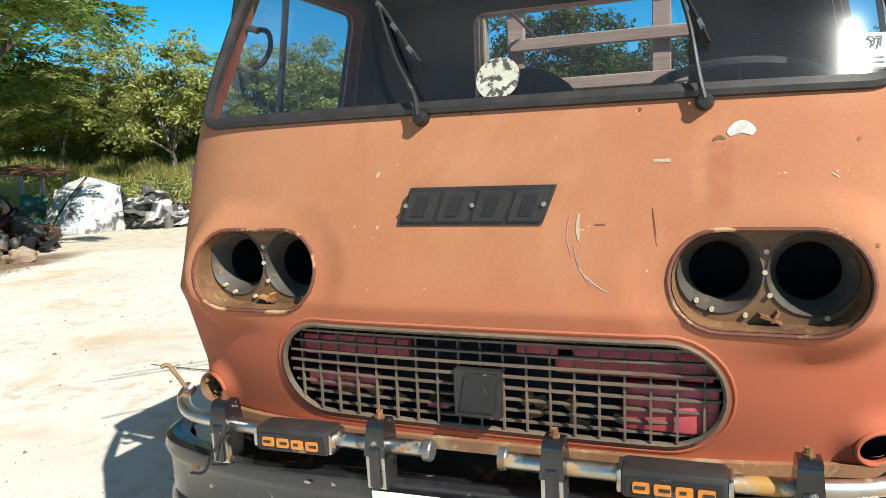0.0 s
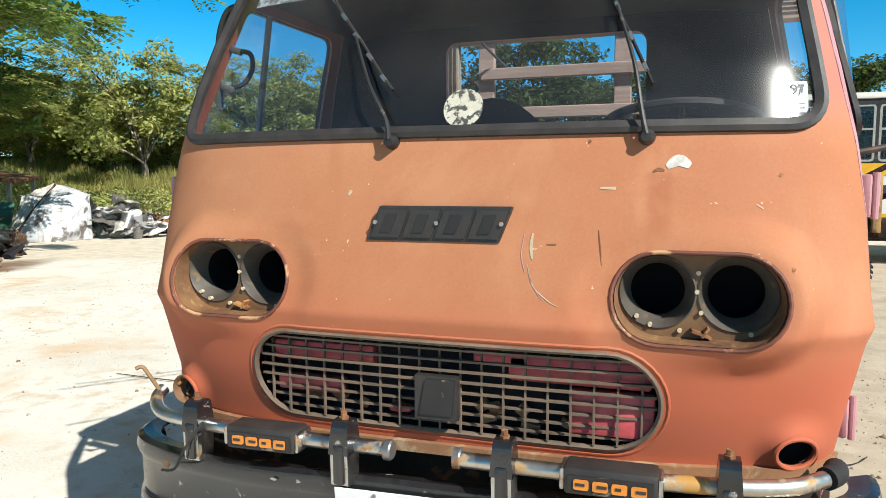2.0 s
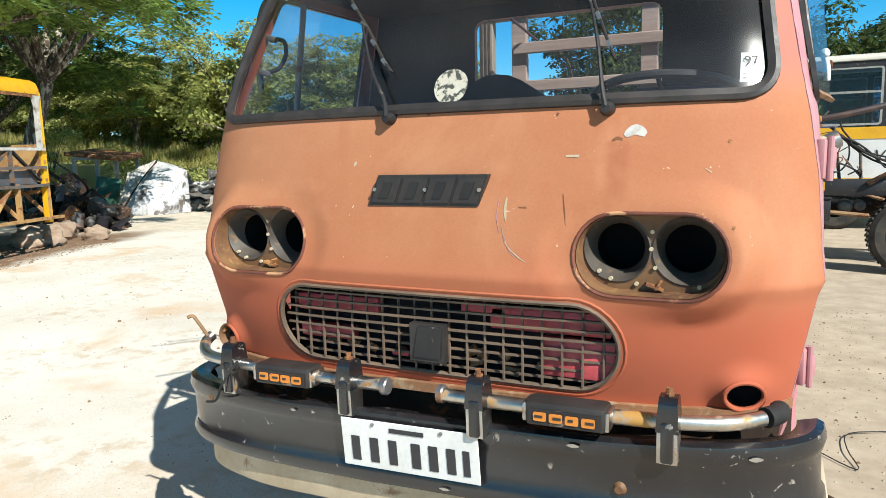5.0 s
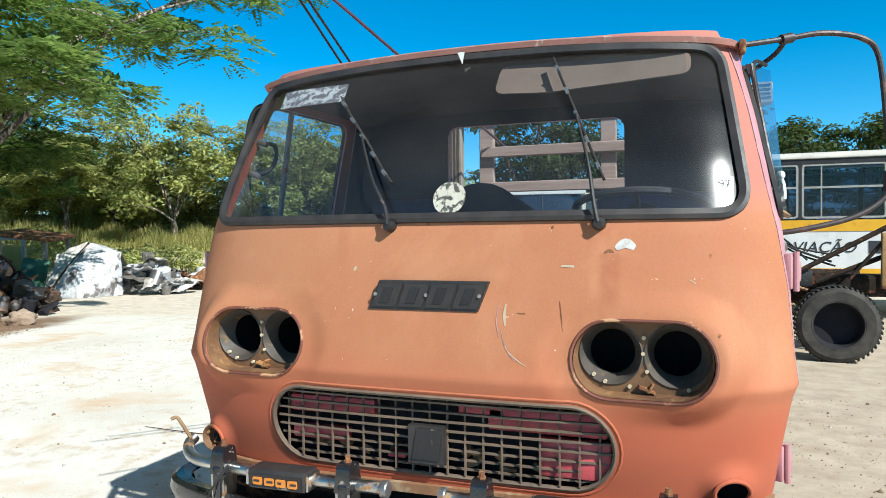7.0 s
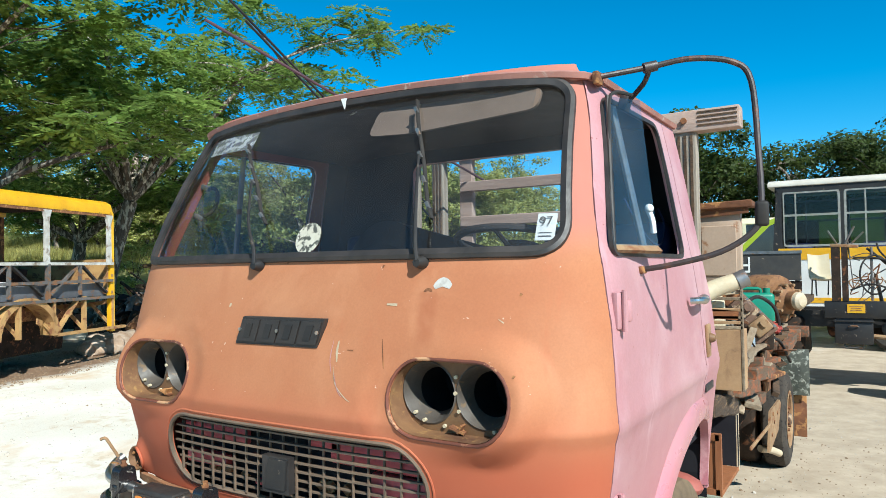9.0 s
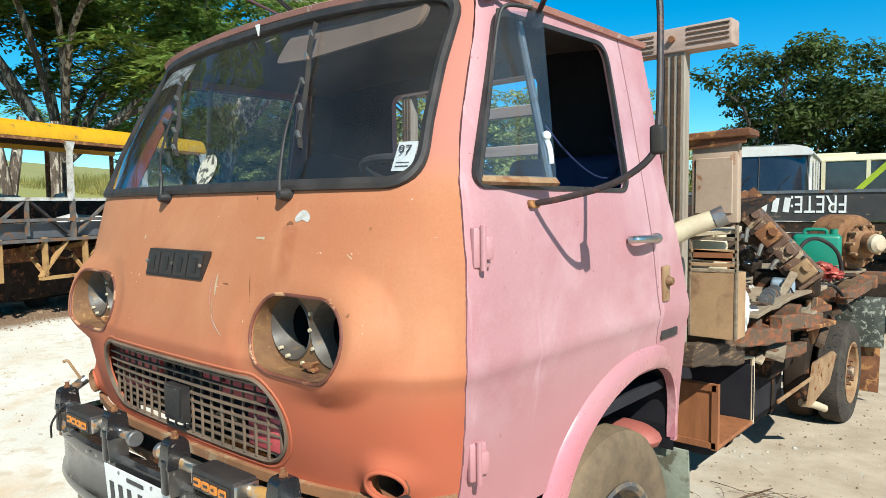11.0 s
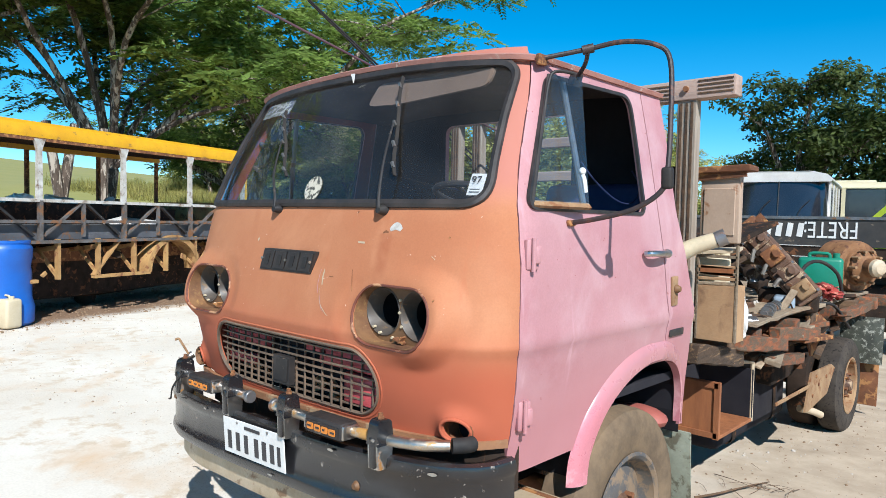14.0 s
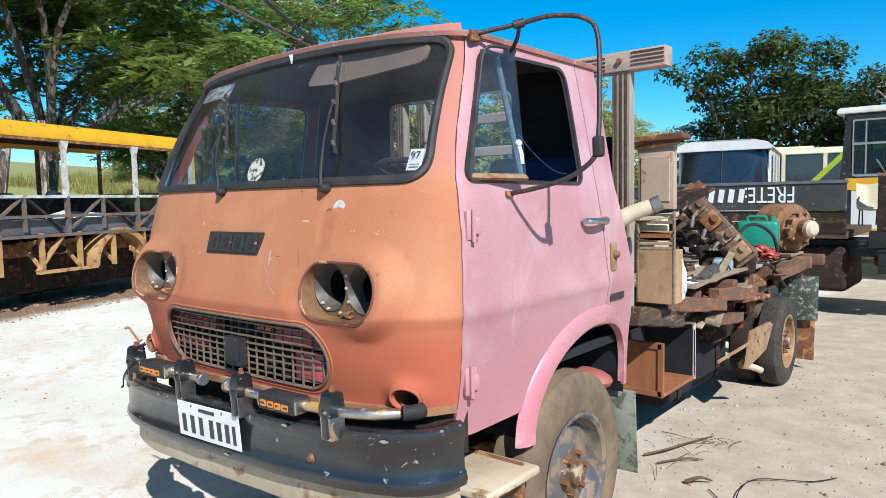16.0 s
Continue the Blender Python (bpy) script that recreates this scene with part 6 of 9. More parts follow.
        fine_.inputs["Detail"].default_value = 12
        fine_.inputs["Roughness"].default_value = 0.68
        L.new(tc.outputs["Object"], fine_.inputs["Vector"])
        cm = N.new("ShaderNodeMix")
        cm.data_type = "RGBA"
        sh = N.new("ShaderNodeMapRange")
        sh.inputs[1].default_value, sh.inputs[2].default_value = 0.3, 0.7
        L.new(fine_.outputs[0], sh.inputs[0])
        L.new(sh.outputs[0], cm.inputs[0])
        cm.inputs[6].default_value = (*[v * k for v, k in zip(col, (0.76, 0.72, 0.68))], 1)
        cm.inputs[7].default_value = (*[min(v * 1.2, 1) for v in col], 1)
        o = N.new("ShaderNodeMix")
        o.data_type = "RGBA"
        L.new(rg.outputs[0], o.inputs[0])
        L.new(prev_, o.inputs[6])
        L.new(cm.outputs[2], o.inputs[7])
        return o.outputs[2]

    near_ = band(1.0, 0.0, -0.4, 0.6, (0.43, 0.355, 0.268), mx.outputs[2])
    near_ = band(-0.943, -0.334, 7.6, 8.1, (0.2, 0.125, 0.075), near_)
    near_ = band(-0.334, 0.943, 12.3, 13.3, (0.6, 0.53, 0.43), near_)
    # beyond the yard: grass field
    sp = N.new("ShaderNodeSeparateXYZ")
    L.new(tc.outputs["Object"], sp.inputs[0])
    ad = N.new("ShaderNodeMath")
    ad.operation = "MULTIPLY_ADD"
    ad.inputs[1].default_value, ad.inputs[2].default_value = 8.0, 0.0
    L.new(no.outputs[0], ad.inputs[0])
    su = N.new("ShaderNodeMath")
    su.operation = "ADD"
    ln = N.new("ShaderNodeVectorMath")
    ln.operation = "LENGTH"
    mp = N.new("ShaderNodeMapping")
    mp.inputs["Scale"].default_value = (1.0, 0.72, 0)
    mp.inputs["Location"].default_value = (0, -2, 0)
    L.new(tc.outputs["Object"], mp.inputs[0])
    L.new(mp.outputs[0], ln.inputs[0])
    L.new(ln.outputs["Value"], su.inputs[0])
    L.new(ad.outputs[0], su.inputs[1])
    r3 = N.new("ShaderNodeMapRange")
    r3.inputs[1].default_value, r3.inputs[2].default_value = 26.0, 29.0
    L.new(su.outputs[0], r3.inputs[0])
    gn = N.new("ShaderNodeTexNoise")
    gn.inputs["Scale"].default_value = 0.15
    gn.inputs["Detail"].default_value = 9
    L.new(tc.outputs["Object"], gn.inputs["Vector"])
    gc = N.new("ShaderNodeMix")
    gc.data_type = "RGBA"
    L.new(gn.outputs[0], gc.inputs[0])
    gc.inputs[6].default_value, gc.inputs[7].default_value = (0.2, 0.22, 0.06, 1), (0.3, 0.27, 0.1, 1)
    m2 = N.new("ShaderNodeMix")
    m2.data_type = "RGBA"
    L.new(r3.outputs[0], m2.inputs[0])
    L.new(near_, m2.inputs[6])
    L.new(gc.outputs[2], m2.inputs[7])
    L.new(m2.outputs[2], bs.inputs["Base Color"])
    return m


def hill(x, y):
    """The land is level round the yard and rises to a low hill on the far side of the old bus."""
    d = math.hypot(x, y)
    h = 0.0
    if d > 35:
        ang = math.atan2(y, -x)
        w = max(0.0, 1 - abs(ang - 0.1) / 0.9)
        h = 20 * w * (1 - math.exp(-((d - 35) / 160) ** 2))
    if 24 < d and y > -10:
        ang = math.atan2(y, -x)
        h += min(max(1.55 - ang, 0) * 3, 1) * min(max(ang + 0.4, 0) * 2, 1) * min(0.13 * (d - 24), 3.2)
    near = 0.02 * noise.noise((x * 0.5, y * 0.5, 0)) + 0.006 * noise.noise((x * 3, y * 3, 4)) if d < 35 else 0
    calm = min(1.0, max(0.0, (math.hypot(x, y - 2.5) - 1.5) / 3))
    return h + near * calm - 0.004


bm = B()
rings = [0] + [0.6 * 1.085 ** k for k in range(85)] + [900, 1500, 2600]
rings = [r for r in rings if r < 600] + [800, 1400, 2600]
cols = 160
prev = None
for r in rings:
    if r == 0:
        row = [bm.verts.new((0, 2, hill(0, 2)))]
    else:
        row = [bm.verts.new((r * math.cos(2 * math.pi * k / cols), 2 + r * math.sin(2 * math.pi * k / cols), hill(r * math.cos(2 * math.pi * k / cols), 2 + r * math.sin(2 * math.pi * k / cols)))) for k in range(cols)]
    if prev:
        for k in range(cols):
            if len(prev) == 1:
                bm.faces.new((prev[0], row[k], row[(k + 1) % cols]))
            else:
                bm.faces.new((prev[k], row[k], row[(k + 1) % cols], prev[(k + 1) % cols]))
    prev = row
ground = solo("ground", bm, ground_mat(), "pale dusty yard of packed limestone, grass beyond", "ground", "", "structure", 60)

# loose stones and grit, thickest beside the truck
rs = random.Random(11)


def grit(name, n, area, size, material, label):
    verts, faces = [], []
    for i in range(n):
        x, y = area()
        s = size * rs.lognormvariate(0, 0.5)
        z = hill(x, y)
        a = rs.uniform(0, 6.3)
        base = len(verts)
        for j in range(5):
            t = a + j * 1.2566
            verts.append((x + s * math.cos(t) * rs.uniform(0.7, 1.2), y + s * math.sin(t) * rs.uniform(0.7, 1.2), z - 0.002))
        for j in range(3):
            t = a + j * 2.094
            verts.append((x + s * 0.5 * math.cos(t), y + s * 0.5 * math.sin(t), z + s * rs.uniform(0.5, 0.9)))
        b = base
        faces += [(b + 5, b + 6, b + 7), (b, b + 1, b + 5), (b + 1, b + 6, b + 5), (b + 1, b + 2, b + 6), (b + 2, b + 3, b + 6), (b + 3, b + 7, b + 6), (b + 3, b + 4, b + 7), (b + 4, b + 5, b + 7), (b + 4, b, b + 5)]
    me = bpy.data.meshes.new(name)
    me.from_pydata(verts, [], faces)
    me.materials.append(material)
    return tagged(new(name, me), label, "gravel", "", "stuff")


M_GRIT = mat("pale_gravel", (0.5, 0.46, 0.4), (0.34, 0.3, 0.25), 0.9, scale=30, bump=0)
M_GRIT2 = mat("brown_chips", (0.26, 0.18, 0.11), (0.16, 0.1, 0.06), 0.9, scale=30, bump=0)
grit("gravel", 5200, lambda: (rs.uniform(0.3, 5.0), rs.uniform(0.8, 8.0)), 0.0035, M_GRIT, "scattered pale gravel beside the truck")
grit("wood_chips", 1800, lambda: (rs.uniform(0.4, 3.5), rs.uniform(1.5, 6.0)), 0.0045, M_GRIT2, "brown chips and scraps on the ground")
grit("gravel", 3000, lambda: (rs.uniform(-9, -1.0), rs.uniform(0.5, 10.0)), 0.006, M_GRIT, "sparse pale stones on the yard")
grit("wood_chips", 500, lambda: (rs.uniform(-9, -1.2), rs.uniform(0.5, 10.0)), 0.006, M_GRIT2, "brown scraps on the yard")


def bus_side():
    u, w = rs.uniform(-5.0, 4.5), rs.uniform(-2.4, 0.5)
    return -9.77 + 0.943 * w - 0.334 * u, 3.42 + 0.334 * w + 0.943 * u


grit("leaf_litter", 4500, bus_side, 0.011, M_GRIT2, "dark dry leaf litter under the stripped bus")


def stick(name, pts, r, label, material=M_WOODBROWN, taper=True):
    bm = B()
    tube(bm, pts, r, 7, 4, (lambda t: 1.1 - 0.7 * t) if taper else None)
    return solo(name, bm, material, label, "branch" if material is M_WOODBROWN else "cable")


stick("dead_branch", [(0.62, 2.58, 0.012), (0.72, 2.72, 0.03), (0.78, 2.95, 0.02), (0.86, 3.2, 0.01)], 0.008, "dry broken branch on the ground")
stick("dead_branch", [(0.74, 2.5, 0.01), (0.86, 2.66, 0.02), (0.95, 2.72, 0.01)], 0.006, "dry broken twig on the ground")
stick("dead_branch", [(0.95, 1.95, 0.014), (1.15, 1.75, 0.014), (1.3, 1.62, 0.014)], 0.011, "dark stick lying on the ground")
stick("dead_branch", [(0.98, 2.32, 0.01), (1.05, 2.36, 0.04), (1.1, 2.42, 0.012)], 0.013, "short curled bark piece on the ground")
stick("wire", [(1.12, 2.3, 0.008), (1.3, 2.12, 0.008), (1.27, 2.35, 0.02), (1.3, 2.6, 0.012), (1.55, 2.75, 0.008), (1.66, 2.9, 0.008)], 0.0032, "thin dark wire curled on the ground", M_RUBBER, False)
stick("dead_branch", [(-3.6, 3.9, 0.014), (-3.9, 4.1, 0.02), (-4.4, 4.4, 0.012)], 0.014, "dry stick on the pale ground")
stick("dead_branch", [(-2.9, 3.0, 0.008), (-3.3, 2.93, 0.014), (-3.9, 2.98, 0.006)], 0.007, "long dry stick on the pale ground")

for k in range(18):
    a = rs.uniform(0, 6.3)
    x, y = (rs.gauss(0.8, 0.14), rs.gauss(2.85, 0.25)) if k < 16 else (rs.uniform(1.0, 2.2), rs.uniform(1.8, 4.2))
    n = rs.uniform(0.05, 0.16)
    stick("twig", [(x - n * math.cos(a), y - n * math.sin(a), 0.006), (x, y, 0.012 + rs.uniform(0, 0.02)), (x + n * math.cos(a + 0.3), y + n * math.sin(a + 0.3), 0.006)], rs.uniform(0.0015, 0.003), "dry brown twig on the pale ground")

# ---------------------------------------------------------------- load on the truck bed


def can(name, loc, rz, size, material, label):
    ob = thing(name, label, "canister", loc, rz)
    bm = B()
    box(bm, size, (0, 0, size[2] / 2), (0, 0, 0), min(size) * 0.16, 3)
    body = part("body", bm, material, ob)
    bm = B()
    tube(bm, [(-size[0] * 0.25, 0, size[2]), (-size[0] * 0.22, 0, size[2] * 1.1), (size[0] * 0.15, 0, size[2] * 1.1), (size[0] * 0.2, 0, size[2])], 0.014, 8)
    part("grip", bm, material, ob)
    bm = B()
    cyl(bm, 0.028, 0.05, (size[0] * 0.34, 0, size[2] + 0.015), (0, 0, 0), 14)
    part("cap", bm, material, ob)
    return ob


can("jerrycan", (0.66, 4.98, 1.1), 12, (0.34, 0.2, 0.33), M_GREEN, "green plastic jerrycan among engine parts")
can("oil_can", (0.8, 2.24, 1.3), 20, (0.2, 0.14, 0.22), M_CANCREAM, "yellowed white plastic can behind the crate")

panel = thing("cabinet", "beige sheet metal cabinet with rusty top edge", "cabinet", (0.93, 1.99, 1.6))
bm = B()
box(bm, (0.2, 0.05, 0.36), (0, 0.025, 0.18), (0, 0, 0), 0.008)
part("body", bm, M_BEIGE, panel)
bm = B()
box(bm, (0.16, 0.006, 0.24), (0, -0.004, 0.16), (0, 0, 0), 0.003, 1)
part("front_panel", bm, M_BEIGE, panel)
bm = B()
box(bm, (0.27, 0.12, 0.03), (0.02, 0.03, 0.375), (0, -2, 0), 0.004, 1)
roughen(bm, 0.008, 14, 3)
part("top_flange", bm, M_RUST, panel)
bm = B()
box(bm, (0.25, 0.005, 0.04), (0.01, -0.012, 0.345), (0, -2, 0))
roughen(bm, 0.01, 18, 5)
part("peeling_edge", bm, M_RUST, panel)

crate = thing("crate", "tan plywood crate with slatted top, paper inside", "crate", (0.92, 2.02, 1.09))
for size, loc, m in (((0.2, 0.015, 0.29), (0, 0, 0.145), M_PLY), ((0.015, 0.12, 0.29), (0.095, 0.06, 0.145), M_PLY), ((0.015, 0.12, 0.29), (-0.095, 0.06, 0.145), M_PLY), ((0.2, 0.015, 0.29), (0, 0.12, 0.145), M_PLY), ((0.19, 0.12, 0.012), (0, 0.06, 0.02), M_PLY)):
    bm = B()
    box(bm, size, loc, (0, 0, 0), 0.002, 1)
    part("side_board", bm, m, crate)
for z, m in ((0.3, M_PLANK), (0.325, M_PLY), (0.35, M_PLANK), (0.385, M_PLY), (0.44, M_PLANK)):
    bm = B()
    box(bm, (0.21, 0.02, 0.016), (0.0, 0.0, z), (0, rs.uniform(-2, 2), 0), 0.002, 1)
    part("slat", bm, m, crate)
for x in (-0.1, 0.1):
    bm = B()
    box(bm, (0.012, 0.02, 0.5), (x, 0.0, 0.25), (0, 0, 0), 0.002, 1)
    part("upright", bm, M_PLANK, crate)
bm = B()
box(bm, (0.17, 0.012, 0.045), (0.0, -0.004, 0.365), (0, 3, 0))
part("amber_strip", bm, M_PLYORANGE, crate)
bm = B()
box(bm, (0.18, 0.14, 0.02), (0.0, 0.06, 0.47), (4, -5, 12), 0.003, 1)
part("paper_stack", bm, M_CREAM, crate)
bm = B()
tube(bm, [(0.76, 2.0, 1.1), (0.77, 2.01, 1.35), (0.8, 2.02, 1.62)], 0.016, 8, 0)
solo("timber_stake", bm, M_PLY, "thin tan timber stake leaning on the crate", "stake")

bm = B()
for v in bmesh.ops.create_icosphere(bm, subdivisions=4, radius=1)["verts"]:
    c = v.co.copy()
    v.co = Vector((c.x * 0.035, c.y * 0.035, max(c.z, -0.8) * 0.14)) * (1 + 0.22 * noise.noise(c * 2.3) + 0.08 * noise.noise(c * 7))
xf(bm.verts, (0.96, 2.27, 1.2), (14, 0, 0))
solo("plastic_bag", bm, M_WHITE, "crumpled white plastic sack beside the crate", "sack", smooth=60)

# engine
eng = thing("engine", "greasy engine block tilted on end on the bed", "engine", (0.7, 3.8, 1.1), -78)
eng.scale = (0.78, 0.78, 0.78)


def tilted(bm):
    for v in bm.verts:
        v.co.y *= 1.2
    xf(bm.verts, (0, 0, 0.37), (-48, -8, 0))
    return bm


bm = B()
box(bm, (0.3, 0.66, 0.24), (0, 0, 0), (0, 0, 0), 0.02, 2)
for k in range(5):
    box(bm, (0.02, 0.03, 0.2), (0.155, -0.26 + 0.13 * k, 0), (0, 0, 0), 0.004, 1)
roughen(bm, 0.012, 9, 1)
block = part("block", tilted(bm), M_GREASE, eng)
bm = B()
box(bm, (0.02, 0.66, 0.2), (0.16, 0, -0.01), (0, 0, 0), 0.006, 1)
roughen(bm, 0.014, 9, 1)
part("gasket_face", tilted(bm), M_GREASE, eng)
for k, (h, w) in enumerate(((0.05, 0.11), (0.085, 0.13), (0.06, 0.1), (0.1, 0.12))):
    bm = B()
    box(bm, (h, w, 0.16), (0.165 + h / 2, -0.245 + 0.16 * k, 0.015), (0, 6 * (k % 2), 4), 0.012, 2)
    cyl(bm, 0.03, 0.05, (0.165 + h, -0.245 + 0.16 * k, 0.05), (0, 90, 0), 16)
    roughen(bm, 0.012, 14, 2 + k)
    part("cylinder_jacket", tilted(bm), (M_GREASE, M_RUST, M_GREASE, M_RUSTY_TAN)[k], eng)
for k in range(3):
    bm = B()
    cyl(bm, 0.026, 0.05, (0.18, -0.165 + 0.16 * k, -0.06), (0, 90, 0), 14)
    part("port", tilted(bm), M_SHADOWSCRAP, eng)
    bm = B()
    tube(bm, [(0.15, -0.2 + 0.16 * k, -0.06), (0.22, -0.2 + 0.14 * k, -0.08), (0.24, -0.14 + 0.12 * k, -0.16)], 0.016, 8)
    part("pipe", tilted(bm), M_GREYMETAL, eng)
for k in range(10):
    bm = B()
    cyl(bm, 0.011, 0.03, (0.178, -0.3 + 0.066 * k, 0.105 if k % 2 else -0.11), (0, 90, 0), 6)
    part("stud", tilted(bm), M_STEEL, eng)
bm = B()
box(bm, (0.1, 0.16, 0.16), (0.1, -0.36, 0.05), (0, 0, 0), 0.02, 2)
cyl(bm, 0.06, 0.08, (0.1, -0.36, 0.15), (0, 0, 0), 18)
part("end_cover", tilted(bm), M_RUST, eng)
bm = B()
box(bm, (0.26, 0.5, 0.2), (0, 0.05, -0.02), (0, 0, 0), 0.03)
xf(bm.verts, (0, 0.02, 0.1))
part("cradle", bm, M_SHADOWSCRAP, eng)

gear = thing("gearbox", "dark gearbox casing lying on the bed", "gearbox", (0.1, 3.0, 1.1), -15)
bm = B()
lathe(bm, [(0.0, -0.35), (0.1, -0.35), (0.13, -0.2), (0.2, 0.1), (0.27, 0.25), (0.28, 0.3), (0.0, 0.3)], 20, "y", (0, 0, 0.28))
box(bm, (0.3, 0.3, 0.3), (0, -0.1, 0.25), (0, 0, 0), 0.03)
part("casing", bm, M_GREYMETAL, gear)
bm = B()
box(bm, (0.85, 0.6, 0.03), (0.2, 0.2, 0.5), (14, -6, 6), 0.004, 1)
part("steel_cover", bm, M_SHADOWSCRAP, gear)
for k in range(8):
    a = 2 * math.pi * k / 8
    bm = B()
    cyl(bm, 0.014, 0.03, (0.24 * math.cos(a), 0.31, 0.28 + 0.24 * math.sin(a)), (90, 0, 0), 6)
    part("bolt", bm, M_STEEL, gear)

M_DRUM = mat("orange_brown_rusted_iron", (0.3, 0.145, 0.06), (0.17, 0.075, 0.03), 0.8, scale=6, bump=0.4, spots=((0.12, 0.05, 0.025), 0.25, 10))
drum = thing("wheel_hub", "rusty brake drum and hub lying on the bed edge", "brake drum", (0.72, 5.72, 1.095), -34)
drum.scale = (0.86, 0.86, 0.86)
bm = B()
lathe(bm, [(0.0, -0.22), (0.25, -0.22), (0.275, -0.2), (0.275, 0.08), (0.26, 0.12), (0.2, 0.13), (0.19, 0.16), (0.0, 0.16)], 40, "x", (0, 0, 0.277))
part("drum", bm, M_DRUM, drum)
bm = B()
lathe(bm, [(0.16, 0.14), (0.17, 0.2), (0.13, 0.24), (0.1, 0.26), (0.1, 0.34), (0.0, 0.34)], 28, "x", (0, 0, 0.277))
part("flange", bm, M_DRUM, drum)
bm = B()
lathe(bm, [(0.095, 0.33), (0.09, 0.38), (0.06, 0.41), (0.0, 0.415)], 24, "x", (0, 0, 0.277))
part("hub_cap", bm, M_CREAM, drum)
for k in range(10):
    a = 2 * math.pi * k / 10
    bm = B()
    cyl(bm, 0.016, 0.09, (0.22, 0.17 * math.cos(a), 0.277 + 0.17 * math.sin(a)), (0, 90, 0), 8)
    part("stud", bm, M_RUSTY_TAN, drum)

bm = B()
box(bm, (0.14, 0.2, 0.1), (0.78, 3.62, 1.155), (0, 0, 15), 0.022, 3)
solo("plastic_tub", bm, mat("clouded_plastic", (0.28, 0.35, 0.42), (0.22, 0.28, 0.34), 0.4, scale=5), "clouded pale blue plastic tub", "tub")
for k, (x, y, a, w, n) in enumerate(((0.86, 2.9, 4, 0.15, 0.75), (0.83, 3.7, -3, 0.17, 0.8), (0.7, 3.25, 7, 0.12, 0.9))):
    bm = B()
    box(bm, (w, n, 0.022), (0, 0, 0), (0, 0, 0), 0.003, 1)
    bmesh.ops.subdivide_edges(bm, edges=bm.edges[:], cuts=4, use_grid_fill=True)
    roughen(bm, 0.012, 9, 3 + k)
    xf(bm.verts, (x, y, 1.118), (0, 0, a))
    solo("loose_plank", bm, M_PLANK, "splintered bleached plank on the bed edge", "plank", "planks on the bed")
cam_ = thing("camshaft", "greasy steel camshaft on the planks", "camshaft", (0.82, 3.2, 1.12), 10)
bm = B()
cyl(bm, 0.018, 0.5, (0, 0, 0.02), (90, 0, 0), 12)
part("shaft", bm, M_STEEL, cam_)
for k in range(8):
    bm = B()
    cyl(bm, 0.04, 0.025, (0.008 * math.cos(k), -0.21 + 0.06 * k, 0.02 + 0.008 * math.sin(k * 2)), (90, 0, 0), 14)
    part("lobe", bm, M_STEEL, cam_)
bm = B()
for v in bmesh.ops.create_icosphere(bm, subdivisions=4, radius=1)["verts"]:
    c = v.co.copy()
    v.co = Vector((c.x * 0.1, c.y * 0.16, c.z * 0.06)) * (1 + 0.5 * noise.noise(c * 2.6) + 0.3 * noise.noise(c * 7))
xf(bm.verts, (0.8, 4.62, 1.17), (0, 10, 20))
solo("red_cloth", bm, M_REDPLASTIC, "crumpled faded red cloth over parts", "cloth", smooth=60)
bm = B()
tube(bm, [(0.7, 4.15, 1.12), (0.72, 4.25, 1.36), (0.78, 4.45, 1.42), (0.88, 4.6, 1.32), (0.9, 4.7, 1.12)], 0.014, 8)
solo("hose", bm, M_RUBBER, "black rubber hose looped over the load", "hose")
bm = B()
tube(bm, [(0.82, 3.75, 1.3), (0.8, 3.85, 1.16), (0.85, 4.0, 1.12), (0.93, 4.3, 1.1), (0.98, 4.6, 0.9)], 0.012, 8)
solo("hose", bm, M_RUBBER, "black rubber hose hanging off the bed", "hose")
for k in range(110):
    kind = rs.random()
    x, y = rs.uniform(-0.1, 0.86), rs.uniform(2.5, 5.2)
    z = 1.105 + (rs.uniform(0, 0.3) if x < 0.55 else 0.0)
    bm = B()
    s = rs.uniform(0.05, 0.15) if x < 0.5 else rs.uniform(0.025, 0.07)
    if kind < 0.35:
        lathe(bm, [(0.0, -s * 0.3), (s * 0.6, -s * 0.3), (s * 0.65, 0), (s * 0.4, s * 0.2), (s * 0.35, s * 0.5), (0.0, s * 0.5)], 16, "x")
        nm, lb = "machine_part", "loose greasy round machine part on the bed"
    elif kind < 0.7:
        box(bm, (s * 1.6, s * 1.1, s * 0.8), (0, 0, 0), (0, 0, 0), s * 0.12, 2)
        cyl(bm, s * 0.3, s * 1.3, (0, 0, s * 0.2), (rs.uniform(0, 90), 0, 0), 12)
        nm, lb = "machine_part", "loose cast machine part on the bed"
    else:
        box(bm, (s * 0.8, s * 4, 0.03), (0, 0, 0), (0, 0, 0), 0.004, 1)
        nm, lb = "scrap_board", "splintered scrap board on the bed"
    xf(bm.verts, (0, 0, 0), (rs.uniform(-40, 40), rs.uniform(-40, 40), rs.uniform(0, 360)))
    low = min(v.co.z for v in bm.verts)
    xf(bm.verts, (x, y, z - low - 0.004))
    solo(nm, bm, rs.choice([M_GREASE, M_SHADOWSCRAP, M_RUST, M_SHADOWSCRAP, M_GREASE, M_STEEL, M_PALEMETAL, M_SHADOWSCRAP]) if kind < 0.7 else rs.choice([M_PLANK, M_WOODBROWN]), lb, "machine part" if kind < 0.7 else "board", "scrap on the bed")

